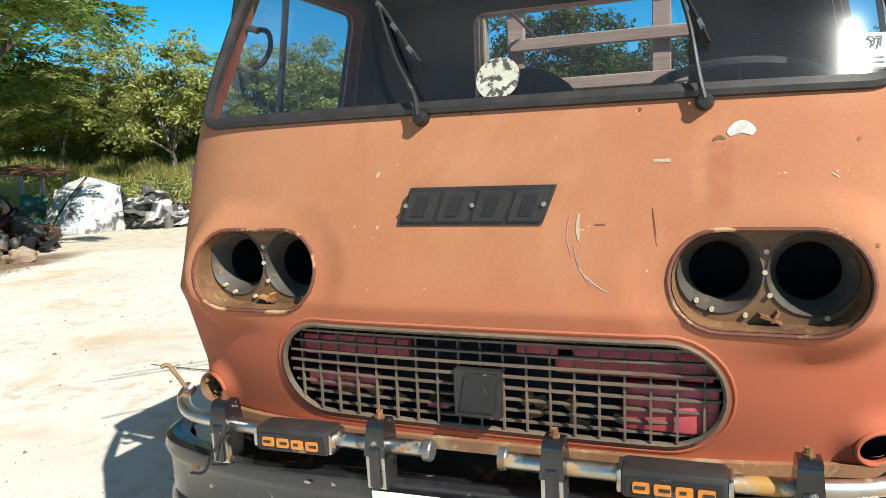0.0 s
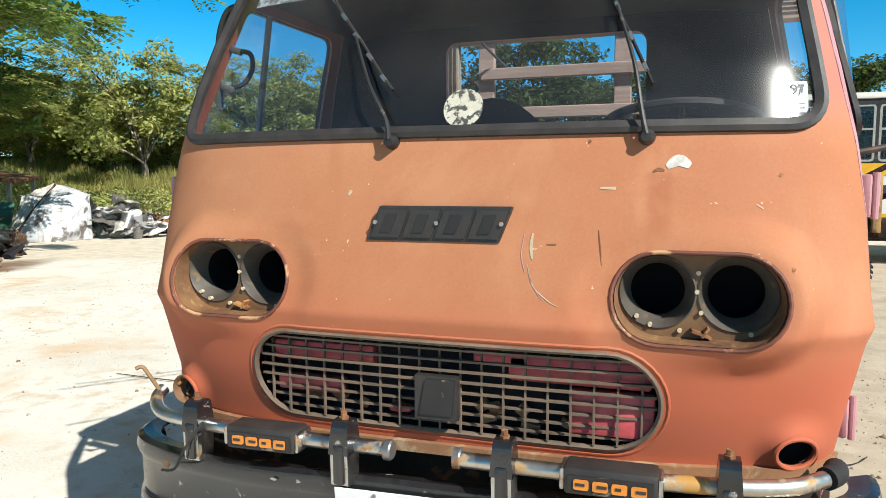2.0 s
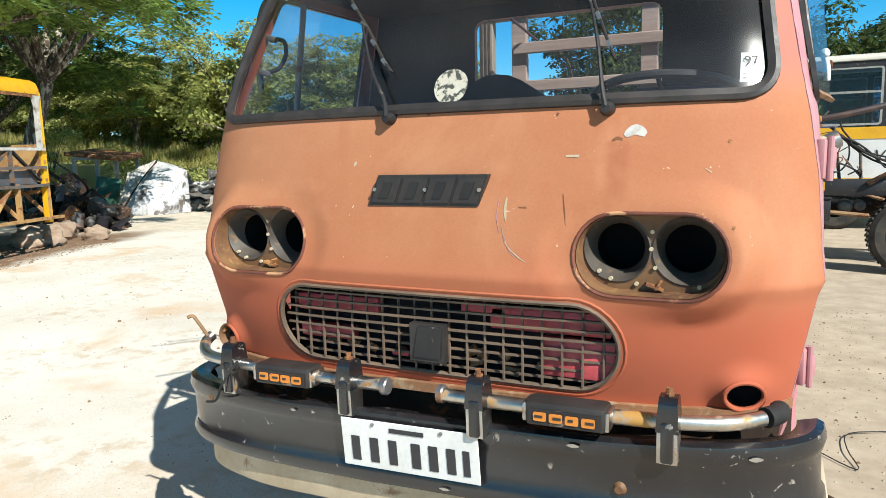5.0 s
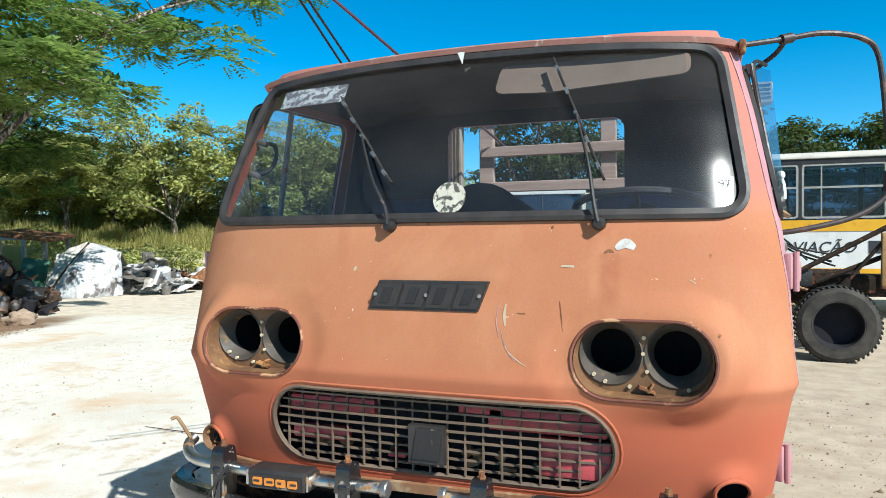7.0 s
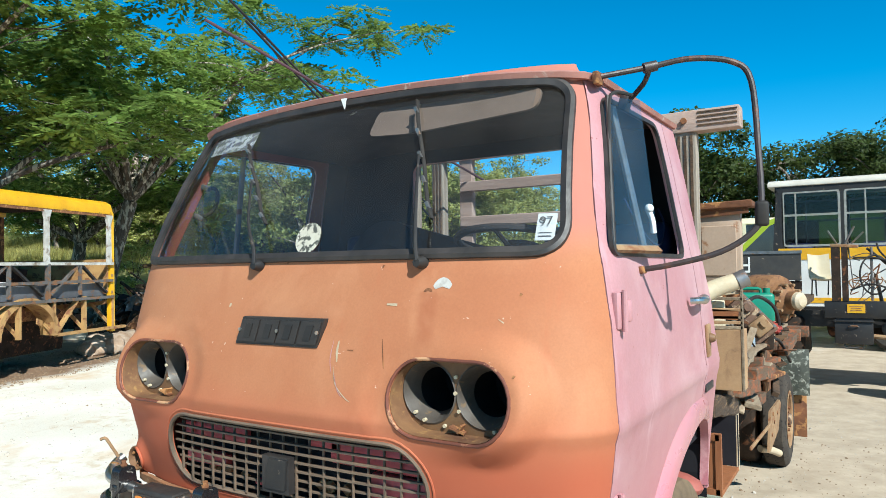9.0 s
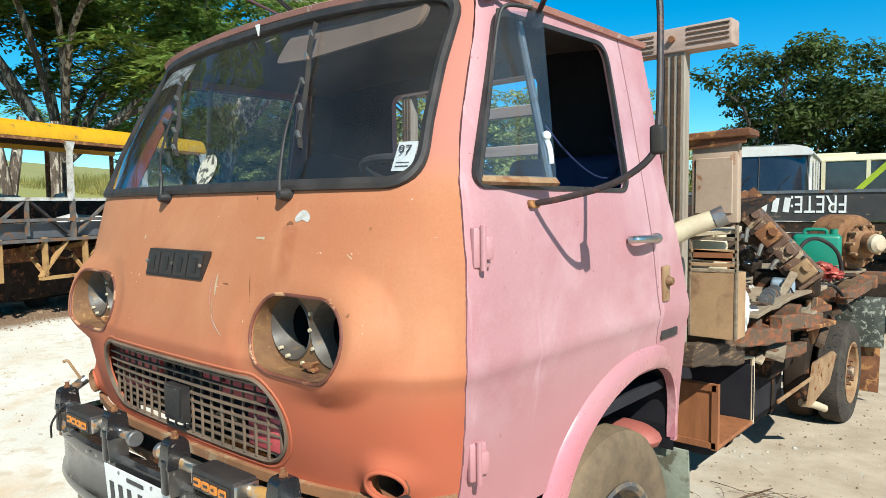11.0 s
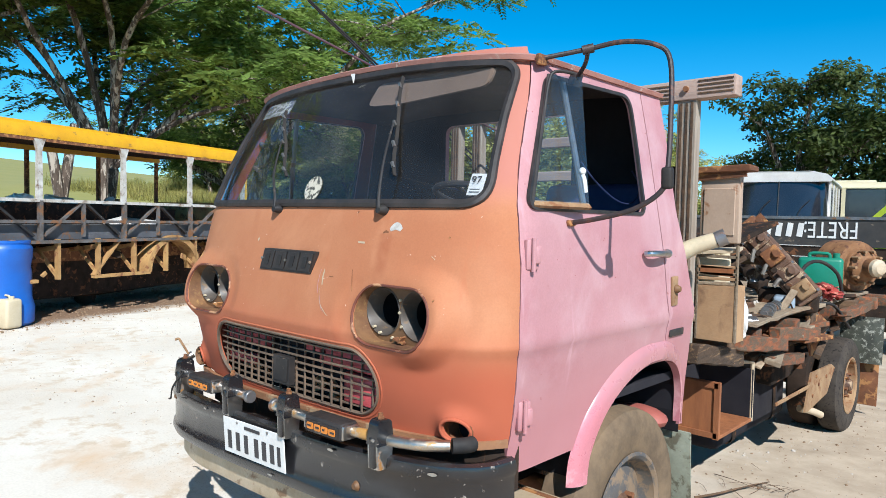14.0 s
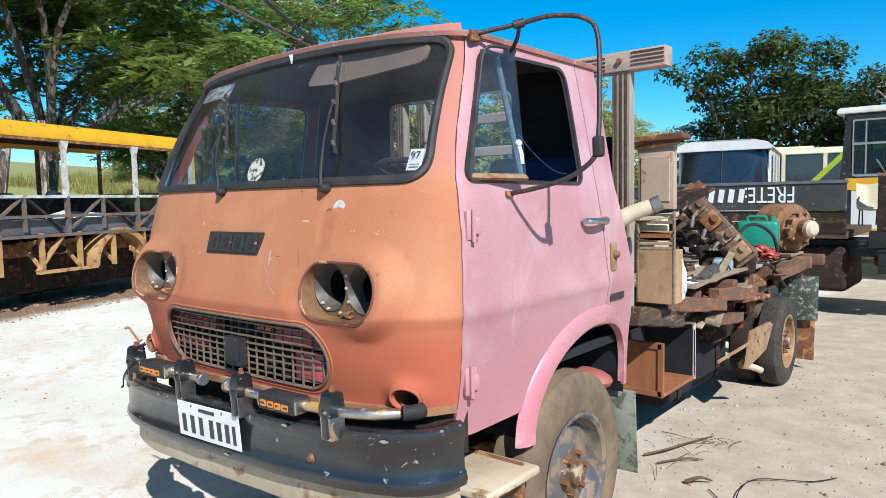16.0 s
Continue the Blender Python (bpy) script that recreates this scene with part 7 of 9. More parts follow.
for k in range(46):
    bm = B()
    q = rs.uniform(0.02, 0.05)
    x, y = rs.uniform(0.5, 0.9), rs.uniform(2.5, 5.0)
    if rs.random() < 0.5:
        tube(bm, [(0, 0, q), (q * 2, rs.uniform(-q, q), q * rs.uniform(1, 3)), (q * 4, rs.uniform(-q, q), q)], rs.uniform(0.005, 0.012), 6, 4)
    else:
        box(bm, (q * 1.6, q * rs.uniform(1, 3), q * 0.7), (0, 0, q * 0.5), (0, rs.uniform(-20, 20), 0), q * 0.1, 1)
    xf(bm.verts, (0, 0, 0), (0, 0, rs.uniform(0, 360)))
    low = min(v.co.z for v in bm.verts)
    xf(bm.verts, (x, y, 1.104 - low))
    solo("loose_fitting", bm, rs.choice([M_STEEL, M_PALEMETAL, M_SHADOWSCRAP, M_RUST, M_WHITE, M_SHADOWSCRAP, M_RUSTY_TAN]), "small loose metal fitting on the bed planks", "machine part", "scrap on the bed")

# rods lying on the rack and jutting over the roof
def along(p, d, a, b):
    p, d = Vector(p), Vector(d).normalized()
    return [p + d * a, p + d * b]


for p, d, a, b, m in (((-0.479, 0.928, 2.474), (-0.226, -0.926, 0.303), -1.05, 0.71, M_COPPER), ((-1.056, 1.512, 2.591), (-0.03, -0.869, 0.495), -1.2, 0.73, M_BLACK), ((-0.98, 1.45, 2.59), (-0.05, -0.869, 0.49), -1.1, 0.9, M_BLACK)):
    bm = B()
    tube(bm, along(p, d, a, b), 0.0065, 8, 0)
    part("long_rod", bm, m, truck, "thin metal rod jutting over the cab")

# ---------------------------------------------------------------- trees


class Foliage:
    """Gathers leaves, four corners each, for one crown."""

    def __init__(self, seed):
        self.q = np.random.RandomState(seed)
        self.quads = []

    def add(self, p, a, b):
        self.quads.append(np.stack([p - a, p + b, p + a, p - b], axis=1))

    def clump(self, centre, n, wide, high, size):
        """Broad leaves over a rounded clump, most of them on its upper side and facing outwards."""
        q = self.q
        u = q.normal(size=(n, 3))
        u /= np.linalg.norm(u, axis=1)[:, None]
        u[:, 2] = np.where(q.rand(n) < 0.7, np.abs(u[:, 2]), u[:, 2])
        p = np.array(centre) + u * (q.rand(n) ** 0.4)[:, None] * (wide, wide, high)
        nrm = u * 0.7 + (0, 0, 0.6) + q.normal(size=(n, 3)) * 0.4
        a = np.cross(nrm, q.normal(size=(n, 3)))
        a /= np.linalg.norm(a, axis=1)[:, None] + 1e-6
        b = np.cross(nrm, a)
        b /= np.linalg.norm(b, axis=1)[:, None] + 1e-6
        s = (size * q.uniform(0.6, 1.4, n))[:, None]
        self.add(p, a * s * 0.5, b * s * 0.24)

    def spray(self, centre, n, wide, size):
        """A flat pad of feathery fronds that point outwards and hang at their tips."""
        q = self.q
        ang, rad = q.uniform(0, 6.283, n), wide * np.sqrt(q.rand(n))
        out = np.stack([np.cos(ang), np.sin(ang), np.zeros(n)], axis=1)
        start = np.array(centre) + out * rad[:, None] * 0.75 + np.stack([q.normal(size=n) * 0.1, q.normal(size=n) * 0.1, q.normal(size=n) * 0.07 - 0.12 * (rad / wide) ** 2], axis=1)
        d = out + q.normal(size=(n, 3)) * (0.45, 0.45, 0.18)
        d /= np.linalg.norm(d, axis=1)[:, None]
        side = np.cross(d, (0, 0, 1.0))
        side /= np.linalg.norm(side, axis=1)[:, None] + 1e-6
        size = (size * q.uniform(0.7, 1.25, n))[:, None]
        for k in range(6):
            t = (k + 0.5) / 6
            p = start + d * size * t - np.array((0, 0, 0.34)) * size * t * t
            length = size * (0.19 - 0.16 * abs(t - 0.4))
            for s in (-1, 1):
                w = side * s * 0.85 + d * 0.5 + np.stack([np.zeros(n), np.zeros(n), q.uniform(-0.45, 0.05, n)], axis=1)
                w /= np.linalg.norm(w, axis=1)[:, None]
                self.add(p + w * length, w * length, d * size * 0.1)

    def blades(self, p, d, w):
        self.quads.append(np.stack([p - w, p + w, p + d + w * 0.15, p + d - w * 0.15], axis=1))

    def mesh(self, name, material, parent):
        v = np.concatenate(self.quads).reshape(-1, 3)
        me = bpy.data.meshes.new(name)
        me.from_pydata(v.tolist(), [], np.arange(len(v)).reshape(-1, 4).tolist())
        me.materials.append(material)
        ob = new(name, me)
        ob.parent = parent
        return ob


def tree(name, label, loc, seed, height, spread, trunk_r, limbs, material, leaf, per, feather=False, base=0.25, lean=(0, 0), clump=0.9, tips=7, low=0.55):
    rnd, green = random.Random(seed), Foliage(seed)
    ob = thing(name, label, "tree", loc)
    tb = B()
    h0 = height * base
    knot = Vector((lean[0] * h0, lean[1] * h0, h0))
    tube(tb, [(0, 0, -0.2), (knot.x * 0.3, knot.y * 0.3 + 0.1, h0 * 0.5), knot], trunk_r, 10, 5, lambda t: 1.25 - 0.35 * t)
    for i in range(limbs):
        a = 2 * math.pi * (i + rnd.uniform(-0.3, 0.3)) / limbs
        reach = spread * rnd.uniform(0.55, 1.0)
        top = h0 + (height - h0) * rnd.uniform(low, 0.95)
        e = Vector((knot.x + math.cos(a) * reach, knot.y + math.sin(a) * reach, top))
        m1 = knot.lerp(e, 0.35) + Vector((rnd.uniform(-0.4, 0.4), rnd.uniform(-0.4, 0.4), (top - h0) * 0.2))
        m2 = knot.lerp(e, 0.7) + Vector((rnd.uniform(-0.5, 0.5), rnd.uniform(-0.5, 0.5), (top - h0) * 0.14))
        path = smooth_path([knot, m1, m2, e], 6)
        tube(tb, [knot, m1, m2, e], trunk_r * 0.52, 7, 5, lambda t: 1.0 - 0.82 * t)
        for k in range(tips):
            t = 1.0 if k == 0 else rnd.uniform(0.38, 1.0)
            p = path[min(int(t * (len(path) - 1)), len(path) - 1)]
            g = Vector((rnd.gauss(0, 1), rnd.gauss(0, 1), rnd.gauss(0.1, 0.4 if feather else 0.7)))
            g *= min(1.0, 1.6 / g.length) * spread * 0.26
            q = p + g
            q.z = min(max(q.z, h0 * 0.8), height - clump * 0.3)
            tube(tb, [p, p.lerp(q, 0.5) + Vector((0, 0, 0.12)), q], trunk_r * 0.13, 5, 3, lambda t: 1.0 - 0.8 * t)
            if feather:
                for c, w in ((q, 1.0), (p.lerp(q, 0.6) + Vector((rnd.uniform(-0.4, 0.4), rnd.uniform(-0.4, 0.4), rnd.uniform(0.1, 0.4))), 0.75)):
                    k2 = clump * w * rnd.uniform(0.75, 1.15)
                    green.spray(c, int(per * w), k2, leaf)
                    green.clump(c, int(per * w), k2 * 0.7, k2 * 0.3, leaf * 0.42)
            else:
                for c, w in ((q, 1.0), (p.lerp(q, 0.55), 0.7)):
                    k2 = rnd.uniform(0.75, 1.25) * w
                    green.clump(c, int(per * k2 * k2), clump * k2, clump * k2 * 0.7, leaf)
    part("trunk", tb, M_BARK, ob)
    green.mesh("crown", material, ob)
    return ob


tree("shade_tree", "big spreading feathery-leaved tree behind the old bus", (-15.8, 5.2, 0), 21, 10.6, 6.4, 0.18, 11, M_LEAF, 0.55, 34, True, 0.26, (0.12, 0.1), 0.8, 7, 0.1)
tree("shade_tree", "feathery-leaved tree with long boughs over the scrap", (-18.4, 10.8, 0), 22, 10.6, 7.8, 0.22, 11, M_LEAF, 0.55, 30, True, 0.36, (0.2, 0.15), 0.8, 6, 0.5)
tree("shade_tree", "feathery-leaved tree with pale bare limbs", (-17.0, 0.2, 0), 23, 10.6, 6.2, 0.17, 9, M_LEAF, 0.55, 34, True, 0.32, (0.1, 0.1), 0.8, 6, 0.4)
tree("shade_tree", "feathery-leaved tree at the field's edge", (-25.5, 14.0, 0), 24, 9.5, 6.0, 0.25, 9, M_LEAF, 0.52, 40, True, 0.3, (0.25, 0.0), 0.9, 8, 0.15)
wood_a = tree("wood_edge_tree", "leafy tree at the edge of the wood", (-24, 26, hill(-24, 26) - 0.1), 31, 7.0, 3.2, 0.14, 8, M_LEAF2, 0.24, 85, False, 0.16, (0, 0), 0.72, 9, 0.12)
wood_b = tree("wood_edge_tree", "slim leafy tree at the edge of the wood", (-19, 31, hill(-19, 31) - 0.1), 32, 6.4, 2.6, 0.1, 8, M_LEAF2, 0.22, 72, False, 0.16, (0, 0), 0.66, 9, 0.12)
wood_c = tree("wood_edge_tree", "airy feathery tree at the edge of the wood", (-29, 24, hill(-29, 24) - 0.1), 33, 7.2, 3.0, 0.12, 8, M_LEAF2, 0.5, 26, True, 0.18, (0.1, 0), 0.75, 8, 0.12)
rw = random.Random(5)
for i in range(44):
    t = i / 43
    x, y = -43 + 25 * t, 21.5 + 11.5 * t + rw.uniform(-2, 3)
    y += (0, 4, 9)[i % 3]
    if i % 3 and -35 < x < -24:  # a gap where the sky shows between the stems
        continue
    s = rw.uniform(0.68, 0.9)
    src = (wood_a, wood_b, wood_c)[rw.randrange(3)]
    o = copy_thing(src, pose(x, y, hill(x, y) - 0.1, 0, 0, rw.uniform(0, 360)))
    o.scale = (s, s, s * rw.uniform(0.9, 1.1))
# undergrowth below the wood
under = Foliage(61)
for _ in range(2200):
    t = rw.random()
    x, y = -46 + 34 * t + rw.uniform(-1, 1), 21.0 + 15 * t + rw.uniform(-0.5, 7)
    k = rw.uniform(0.35, 0.85)
    under.clump((x, y, hill(x, y) + rw.uniform(0.1, 3.2 if rw.random() < 0.55 and not -34 < x < -23 else 1.0)), int(70 * k), k, k * 0.8, 0.2)
tagged(under.mesh("undergrowth", M_LEAF2, None), "dense shrubs under the wood's edge", "shrubs", "", "stuff")
turf = Foliage(62)
q = turf.q
t = q.rand(70000)
gx, gy_ = -46 + 50 * t + q.uniform(-2, 2, 70000), 15.0 + 22 * t + q.uniform(-1.5, 5.5, 70000)
keep = np.hypot(gx, gy_) >= 17
gx, gy_ = gx[keep], gy_[keep]
tuft = np.array([0.55 + 0.9 * noise.noise((x * 0.7, y * 0.7, 3.0)) for x, y in zip(gx, gy_)])
ga, n_ = q.uniform(0, 6.283, len(gx)), len(gx)
turf.blades(np.stack([gx, gy_, [hill(x, y) for x, y in zip(gx, gy_)]], axis=1), np.stack([q.uniform(-0.25, 0.25, n_), q.uniform(-0.25, 0.25, n_), np.clip(tuft, 0.12, 1.1) * q.uniform(0.4, 1.0, n_)], axis=1), np.stack([np.cos(ga), np.sin(ga), ga * 0], axis=1) * 0.022)
tagged(turf.mesh("tall_grass", M_GRASS, None), "sunlit tall dry grass at the yard's edge", "grass", "", "stuff")


def shrub(loc, wide, high, seed):
    ob = thing("shrub", "leafy green shrub in the dry grass", "shrub", loc)
    q, green = random.Random(seed), Foliage(seed)
    tb = B()
    for k in range(9):
        a = q.uniform(0, 6.3)
        e = Vector((math.cos(a) * wide * q.uniform(0.2, 0.5), math.sin(a) * wide * q.uniform(0.2, 0.5), high * q.uniform(0.35, 0.9)))
        tube(tb, [(0, 0, -0.05), e * 0.5 + Vector((0, 0, 0.1)), e], 0.02, 5, 3, lambda t: 1.0 - 0.7 * t)
        green.clump(e, 150, wide * 0.25, wide * 0.18, 0.13)
    part("stem", tb, M_BARK, ob)
    green.mesh("crown", M_LEAF2, ob)


for k, (x, y, wide, high) in enumerate(((-19.77, 15.66, 1.9, 1.5), (-16.32, 16.38, 2.4, 1.3), (-13.2, 20.6, 1.5, 0.8), (-23.5, 14.6, 1.7, 1.0), (-17.4, 19.0, 1.2, 0.9), (-21.6, 17.2, 2.2, 1.7), (-26.5, 17.5, 2.4, 1.9))):
    shrub((x, y, hill(x, y)), wide, high, 40 + k)
mango = tree("mango_tree", "dense dark-leaved tree behind the buses", (-6.6, 31.5, 0), 35, 8.2, 3.9, 0.3, 10, M_LEAF3, 0.24, 190, False, 0.2, (0, 0), 1.0, 8, 0.08)
for x, y, s, r in ((-1.6, 31.5, 0.86, 50), (3.6, 31, 0.86, 220), (8.8, 31, 0.8, 300), (14.5, 32, 0.9, 10), (20, 32, 0.95, 190)):
    o = copy_thing(mango, pose(x, y, hill(x, y) - 0.2, 0, 0, r))
    o.scale = (s, s, s)

# ---------------------------------------------------------------- stripped bus


def frame_bar(bm, p, q, w=0.06, d=0.06):
    p, q = Vector(p), Vector(q)
    sweep(bm, [p, q], [(-w / 2, -d / 2), (w / 2, -d / 2), (w / 2, d / 2), (-w / 2, d / 2)], up=(1, 0, 0) if abs((q - p).normalized().x) < 0.9 else (0, 0, 1))


husk = thing("stripped_bus", "stripped bus body, bare pillars under a yellow roof edge", "bus", (-9.77, 3.42, 0), 19.5)
# local: y along the side, +x towards the yard; the near side stands at x = 0
L0, L1 = -9.3, 3.15
BW = -2.45


def husk_bar(name, p, q, w, d, m, label=""):
    bm = B()
    frame_bar(bm, p, q, w, d)
    return part(name, bm, m, husk, label)


bm = B()
prof = [(0.0, 2.78), (0.012, 2.86), (-0.03, 2.97), (-0.13, 3.03), (-0.35, 3.06), (-0.35, 3.04), (-0.13, 3.0), (-0.05, 2.94), (-0.02, 2.86), (-0.02, 2.78)]
prism(bm, [(x, z) for x, z in prof], "y", L0, L1)
roughen(bm, 0.012, 1.5, 2)
part("roof_edge", bm, M_YELLOW, husk, "yellow painted roof edge")
bm = B()
prism(bm, [(-0.3, 3.05), (BW / 2, 3.12), (BW + 0.02, 3.0), (BW, 2.8), (BW + 0.03, 2.8), (BW + 0.05, 2.97), (BW / 2, 3.09), (-0.3, 3.02)], "y", L0, L1)
part("roof_skin", bm, M_YELLOW, husk)
bm = B()
box(bm, (0.05, L1 - L0, 0.06), (-0.03, (L0 + L1) / 2, 2.76))
part("roof_rail", bm, M_RUST, husk)
k = 0
y = 0.0
ys = [-9.24, -7.75, -6.2, -4.65, -3.1, -1.55, 0.0, 1.55, 3.08]
for y in ys:
    bm = B()
    prism(bm, [(y - 0.045, 1.82), (y + 0.045, 1.82), (y + 0.035, 2.6), (y + 0.09, 2.76), (y - 0.09, 2.76), (y - 0.035, 2.6)], "x", -0.05, 0.01)
    part("pillar", bm, M_PALEMETAL, husk, "bare weathered window pillar")
    husk_bar("far_pillar", (BW, y, 0.9), (BW, y, 2.85), 0.07, 0.05, M_RUST)
for z, w, m in ((1.84, 0.07, M_PALEMETAL), (1.52, 0.05, M_DARKSTEEL), (1.21, 0.09, M_DARKSTEEL)):
    husk_bar("side_rail", (0.0, L0, z), (0.0, L1, z), 0.05, w, m, "bare steel side rail")
for y in ys[:-1]:
    husk_bar("brace", (-0.01, y + 0.06, 1.3), (-0.01, y + 0.72, 1.82), 0.035, 0.06, M_DARKSTEEL)
    husk_bar("brace", (-0.02, y + 1.45, 1.3), (-0.02, y + 0.8, 1.82), 0.035, 0.06, M_BLACK)
    husk_bar("stud", (0.0, y + 0.75, 1.28), (0.0, y + 0.75, 1.84), 0.04, 0.06, M_DARKSTEEL)
    husk_bar("lower_pillar", (0.0, y, 1.2), (0.0, y, 1.84), 0.05, 0.08, M_DARKSTEEL)
for y in span(L0, L1, 17):
    husk_bar("skirt_post", (-0.02, y, 0.62), (-0.02, y, 1.25), 0.05, 0.08, M_OCHRE)
    husk_bar("outrigger", (-0.02, y, 1.12), (-1.0, y + 0.05, 1.0), 0.05, 0.07, M_OCHRE)
    husk_bar("outrigger_brace", (-0.05, y, 0.68), (-0.5, y, 1.1), 0.04, 0.05, M_OCHRE)
for a, b in ((-9.0, -7.4), (-6.2, -4.4), (-3.3, -1.6), (-0.6, 0.55), (1.75, 3.5)):
    husk_bar("skirt_rail", (-0.02, a, 0.62), (-0.02, b, 0.62), 0.05, 0.1, M_OCHRE)
    husk_bar("skirt_brace", (-0.03, a, 0.64), (-0.03, a + 0.5, 1.2), 0.03, 0.1, M_OCHRE)
bm = B()
rows = []
for i in range(17):
    a = math.pi * i / 16
    rows.append([bm.verts.new((x, 1.15 + r * math.cos(a), 0.62 + r * math.sin(a))) for r, x in ((0.56, 0.02), (0.66, 0.02), (0.66, -0.3), (0.56, -0.3))])
for i in range(16):
    for j in range(4):
        bm.faces.new((rows[i][j], rows[i][(j + 1) % 4], rows[i + 1][(j + 1) % 4], rows[i + 1][j]))
part("wheel_arch", bm, M_OCHRE, husk, "ochre primed wheel arch")
bm = B()
box(bm, (2.3, L1 - L0, 0.06), (-1.25, (L0 + L1) / 2, 1.3))
part("floor", bm, M_RUST, husk)
bm = B()
box(bm, (0.03, L1 - L0, 0.55), (BW, (L0 + L1) / 2, 1.6))
part("far_side", bm, M_LINING, husk)
for s in (-0.75, -1.7):
    bm = B()
    box(bm, (0.09, L1 - L0 - 0.4, 0.22), (s, (L0 + L1) / 2, 0.95))
    part("chassis_beam", bm, M_RUST, husk)
bm = B()
box(bm, (0.04, L1 - L0 - 0.3, 0.24), (-0.1, (L0 + L1) / 2, 1.36))
part("inner_panel", bm, M_SLATE, husk, "slate grey inner side panel")
# rough dark mass added below the floor, in place of deep shade
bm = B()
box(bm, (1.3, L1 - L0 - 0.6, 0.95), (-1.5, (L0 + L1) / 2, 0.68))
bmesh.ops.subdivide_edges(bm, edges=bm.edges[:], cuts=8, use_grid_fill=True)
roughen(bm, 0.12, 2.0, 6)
part("underbody", bm, M_SHADOWSCRAP, husk, "black-brown mass added for the shade under the bus")
for k in range(26):
    bm = B()
    s = rw.uniform(0.06, 0.18)
    yy = rw.uniform(-8.5, 3.0)
    box(bm, (0.03, s * rw.uniform(1, 2.2), s * rw.uniform(0.8, 2)), (rw.uniform(-0.5, -0.1), yy, rw.uniform(0.6, 1.08)), (rw.uniform(-40, 40), rw.uniform(-15, 15), rw.uniform(-20, 20)), 0.006, 1)
    roughen(bm, 0.03, 6, k)
    part("hanging_scrap", bm, rw.choice([M_OCHRE, M_RUST, M_SHADOWSCRAP, M_SHADOWSCRAP]), husk)
# ceiling sheet added in black-brown to darken the bus inside like shade
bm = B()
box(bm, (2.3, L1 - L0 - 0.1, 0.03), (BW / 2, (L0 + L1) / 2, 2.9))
part("inner_roof", bm, M_SHADOWSCRAP, husk, "dark rust-brown sheet added for the shade under the roof")
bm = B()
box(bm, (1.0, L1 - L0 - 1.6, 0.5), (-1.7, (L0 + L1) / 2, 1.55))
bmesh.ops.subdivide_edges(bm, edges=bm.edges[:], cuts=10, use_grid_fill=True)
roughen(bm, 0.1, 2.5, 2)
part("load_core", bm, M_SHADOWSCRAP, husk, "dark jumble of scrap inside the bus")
for k in range(44):
    bm = B()
    s = rw.uniform(0.08, 0.22)
    box(bm, (s, s * rw.uniform(1, 4), s * 0.5), (rw.uniform(-2.1, -1.3), rw.uniform(-8.0, 1.8), 1.78 + s * 0.25 + rw.uniform(0, 0.06)), (rw.uniform(-25, 25), rw.uniform(-20, 20), rw.uniform(0, 180)), 0.015, 1)
    part("scrap_load", bm, rw.choice([M_WHITESHEET, M_RUST, M_PALEMETAL, M_SHADOWSCRAP, M_WHITE, M_RUSTY_TAN]), husk)
for yy, lean in ((1.5, 0.5), (2.0, -0.35), (2.7, 0.2)):
    bm = B()
    tube(bm, [(BW - 1.4, yy, 0.0), (BW - 1.4, yy + lean * 0.5, 1.6), (BW - 1.5, yy + lean * 1.4, 3.6)], 0.13, 9, 5, lambda t: 1.2 - 0.5 * t)
    solo("tree_trunk", bm, M_BARK, "leaning bare trunk behind the stripped bus", "tree trunk").matrix_basis = husk.matrix_basis.copy()
bm = B()
prism(bm, [(0.0, 0.55), (-0.02, 2.8), (-0.12, 2.98), (-0.2, 2.98), (-0.1, 2.8), (-0.09, 0.55)], "y", L1 - 0.04, L1 + 0.07)
part("corner_post", bm, M_YELLOW, husk, "yellow corner post")
for z in (1.3, 1.62, 1.9):
    husk_bar("end_rail", (0, L1, z), (BW, L1, z), 0.06, 0.05, M_OCHRE)
for a, b in ((-0.3, -1.1), (-1.2, -2.2)):
    husk_bar("end_brace", (a, L1, 1.3), (b, L1, 1.9), 0.04, 0.06, M_OCHRE)
bm = B()
box(bm, (2.3, 0.03, 0.55), (-1.2, L1 - 0.06, 1.58))
part("end_sheet", bm, M_OCHRE, husk)
for k in range(24):
    bm = B()
    s = rw.uniform(0.12, 0.4)
    box(bm, (s, s * rw.uniform(1, 3), s * 0.5), (rw.uniform(-2.1, -0.5), rw.uniform(-8.5, 3.0), 1.34 + s * 0.25), (rw.uniform(-20, 20), rw.uniform(-20, 20), rw.uniform(0, 180)), 0.02)
    part("scrap_load", bm, rw.choice([M_WHITESHEET, M_RUST, M_PALEMETAL, M_LINING, M_WHITE]), husk)

# barrel, cans, tyres at the old bus
barrel = thing("barrel", "blue plastic barrel dented at the waist", "barrel", (-9.3, 1.49, 0), 0)
barrel.scale = (1.36, 1.36, 1.34)
bm = B()
lathe(bm, [(0.0, 0.0), (0.26, 0.0), (0.285, 0.03), (0.29, 0.2), (0.275, 0.3), (0.285, 0.4), (0.29, 0.55), (0.272, 0.64), (0.282, 0.74), (0.275, 0.84), (0.24, 0.9), (0.23, 0.905), (0.0, 0.905)], 36, "z")
for v_ in bm.verts:
    if 0.2 < v_.co.z < 0.85 and v_.co.x > 0:
        v_.co.x -= 0.09 * math.sin(math.pi * (v_.co.z - 0.2) / 0.65) * max(0, v_.co.y / 0.29 * 0.6 + 0.5)
part("body", bm, M_BLUE, barrel)
bm = B()
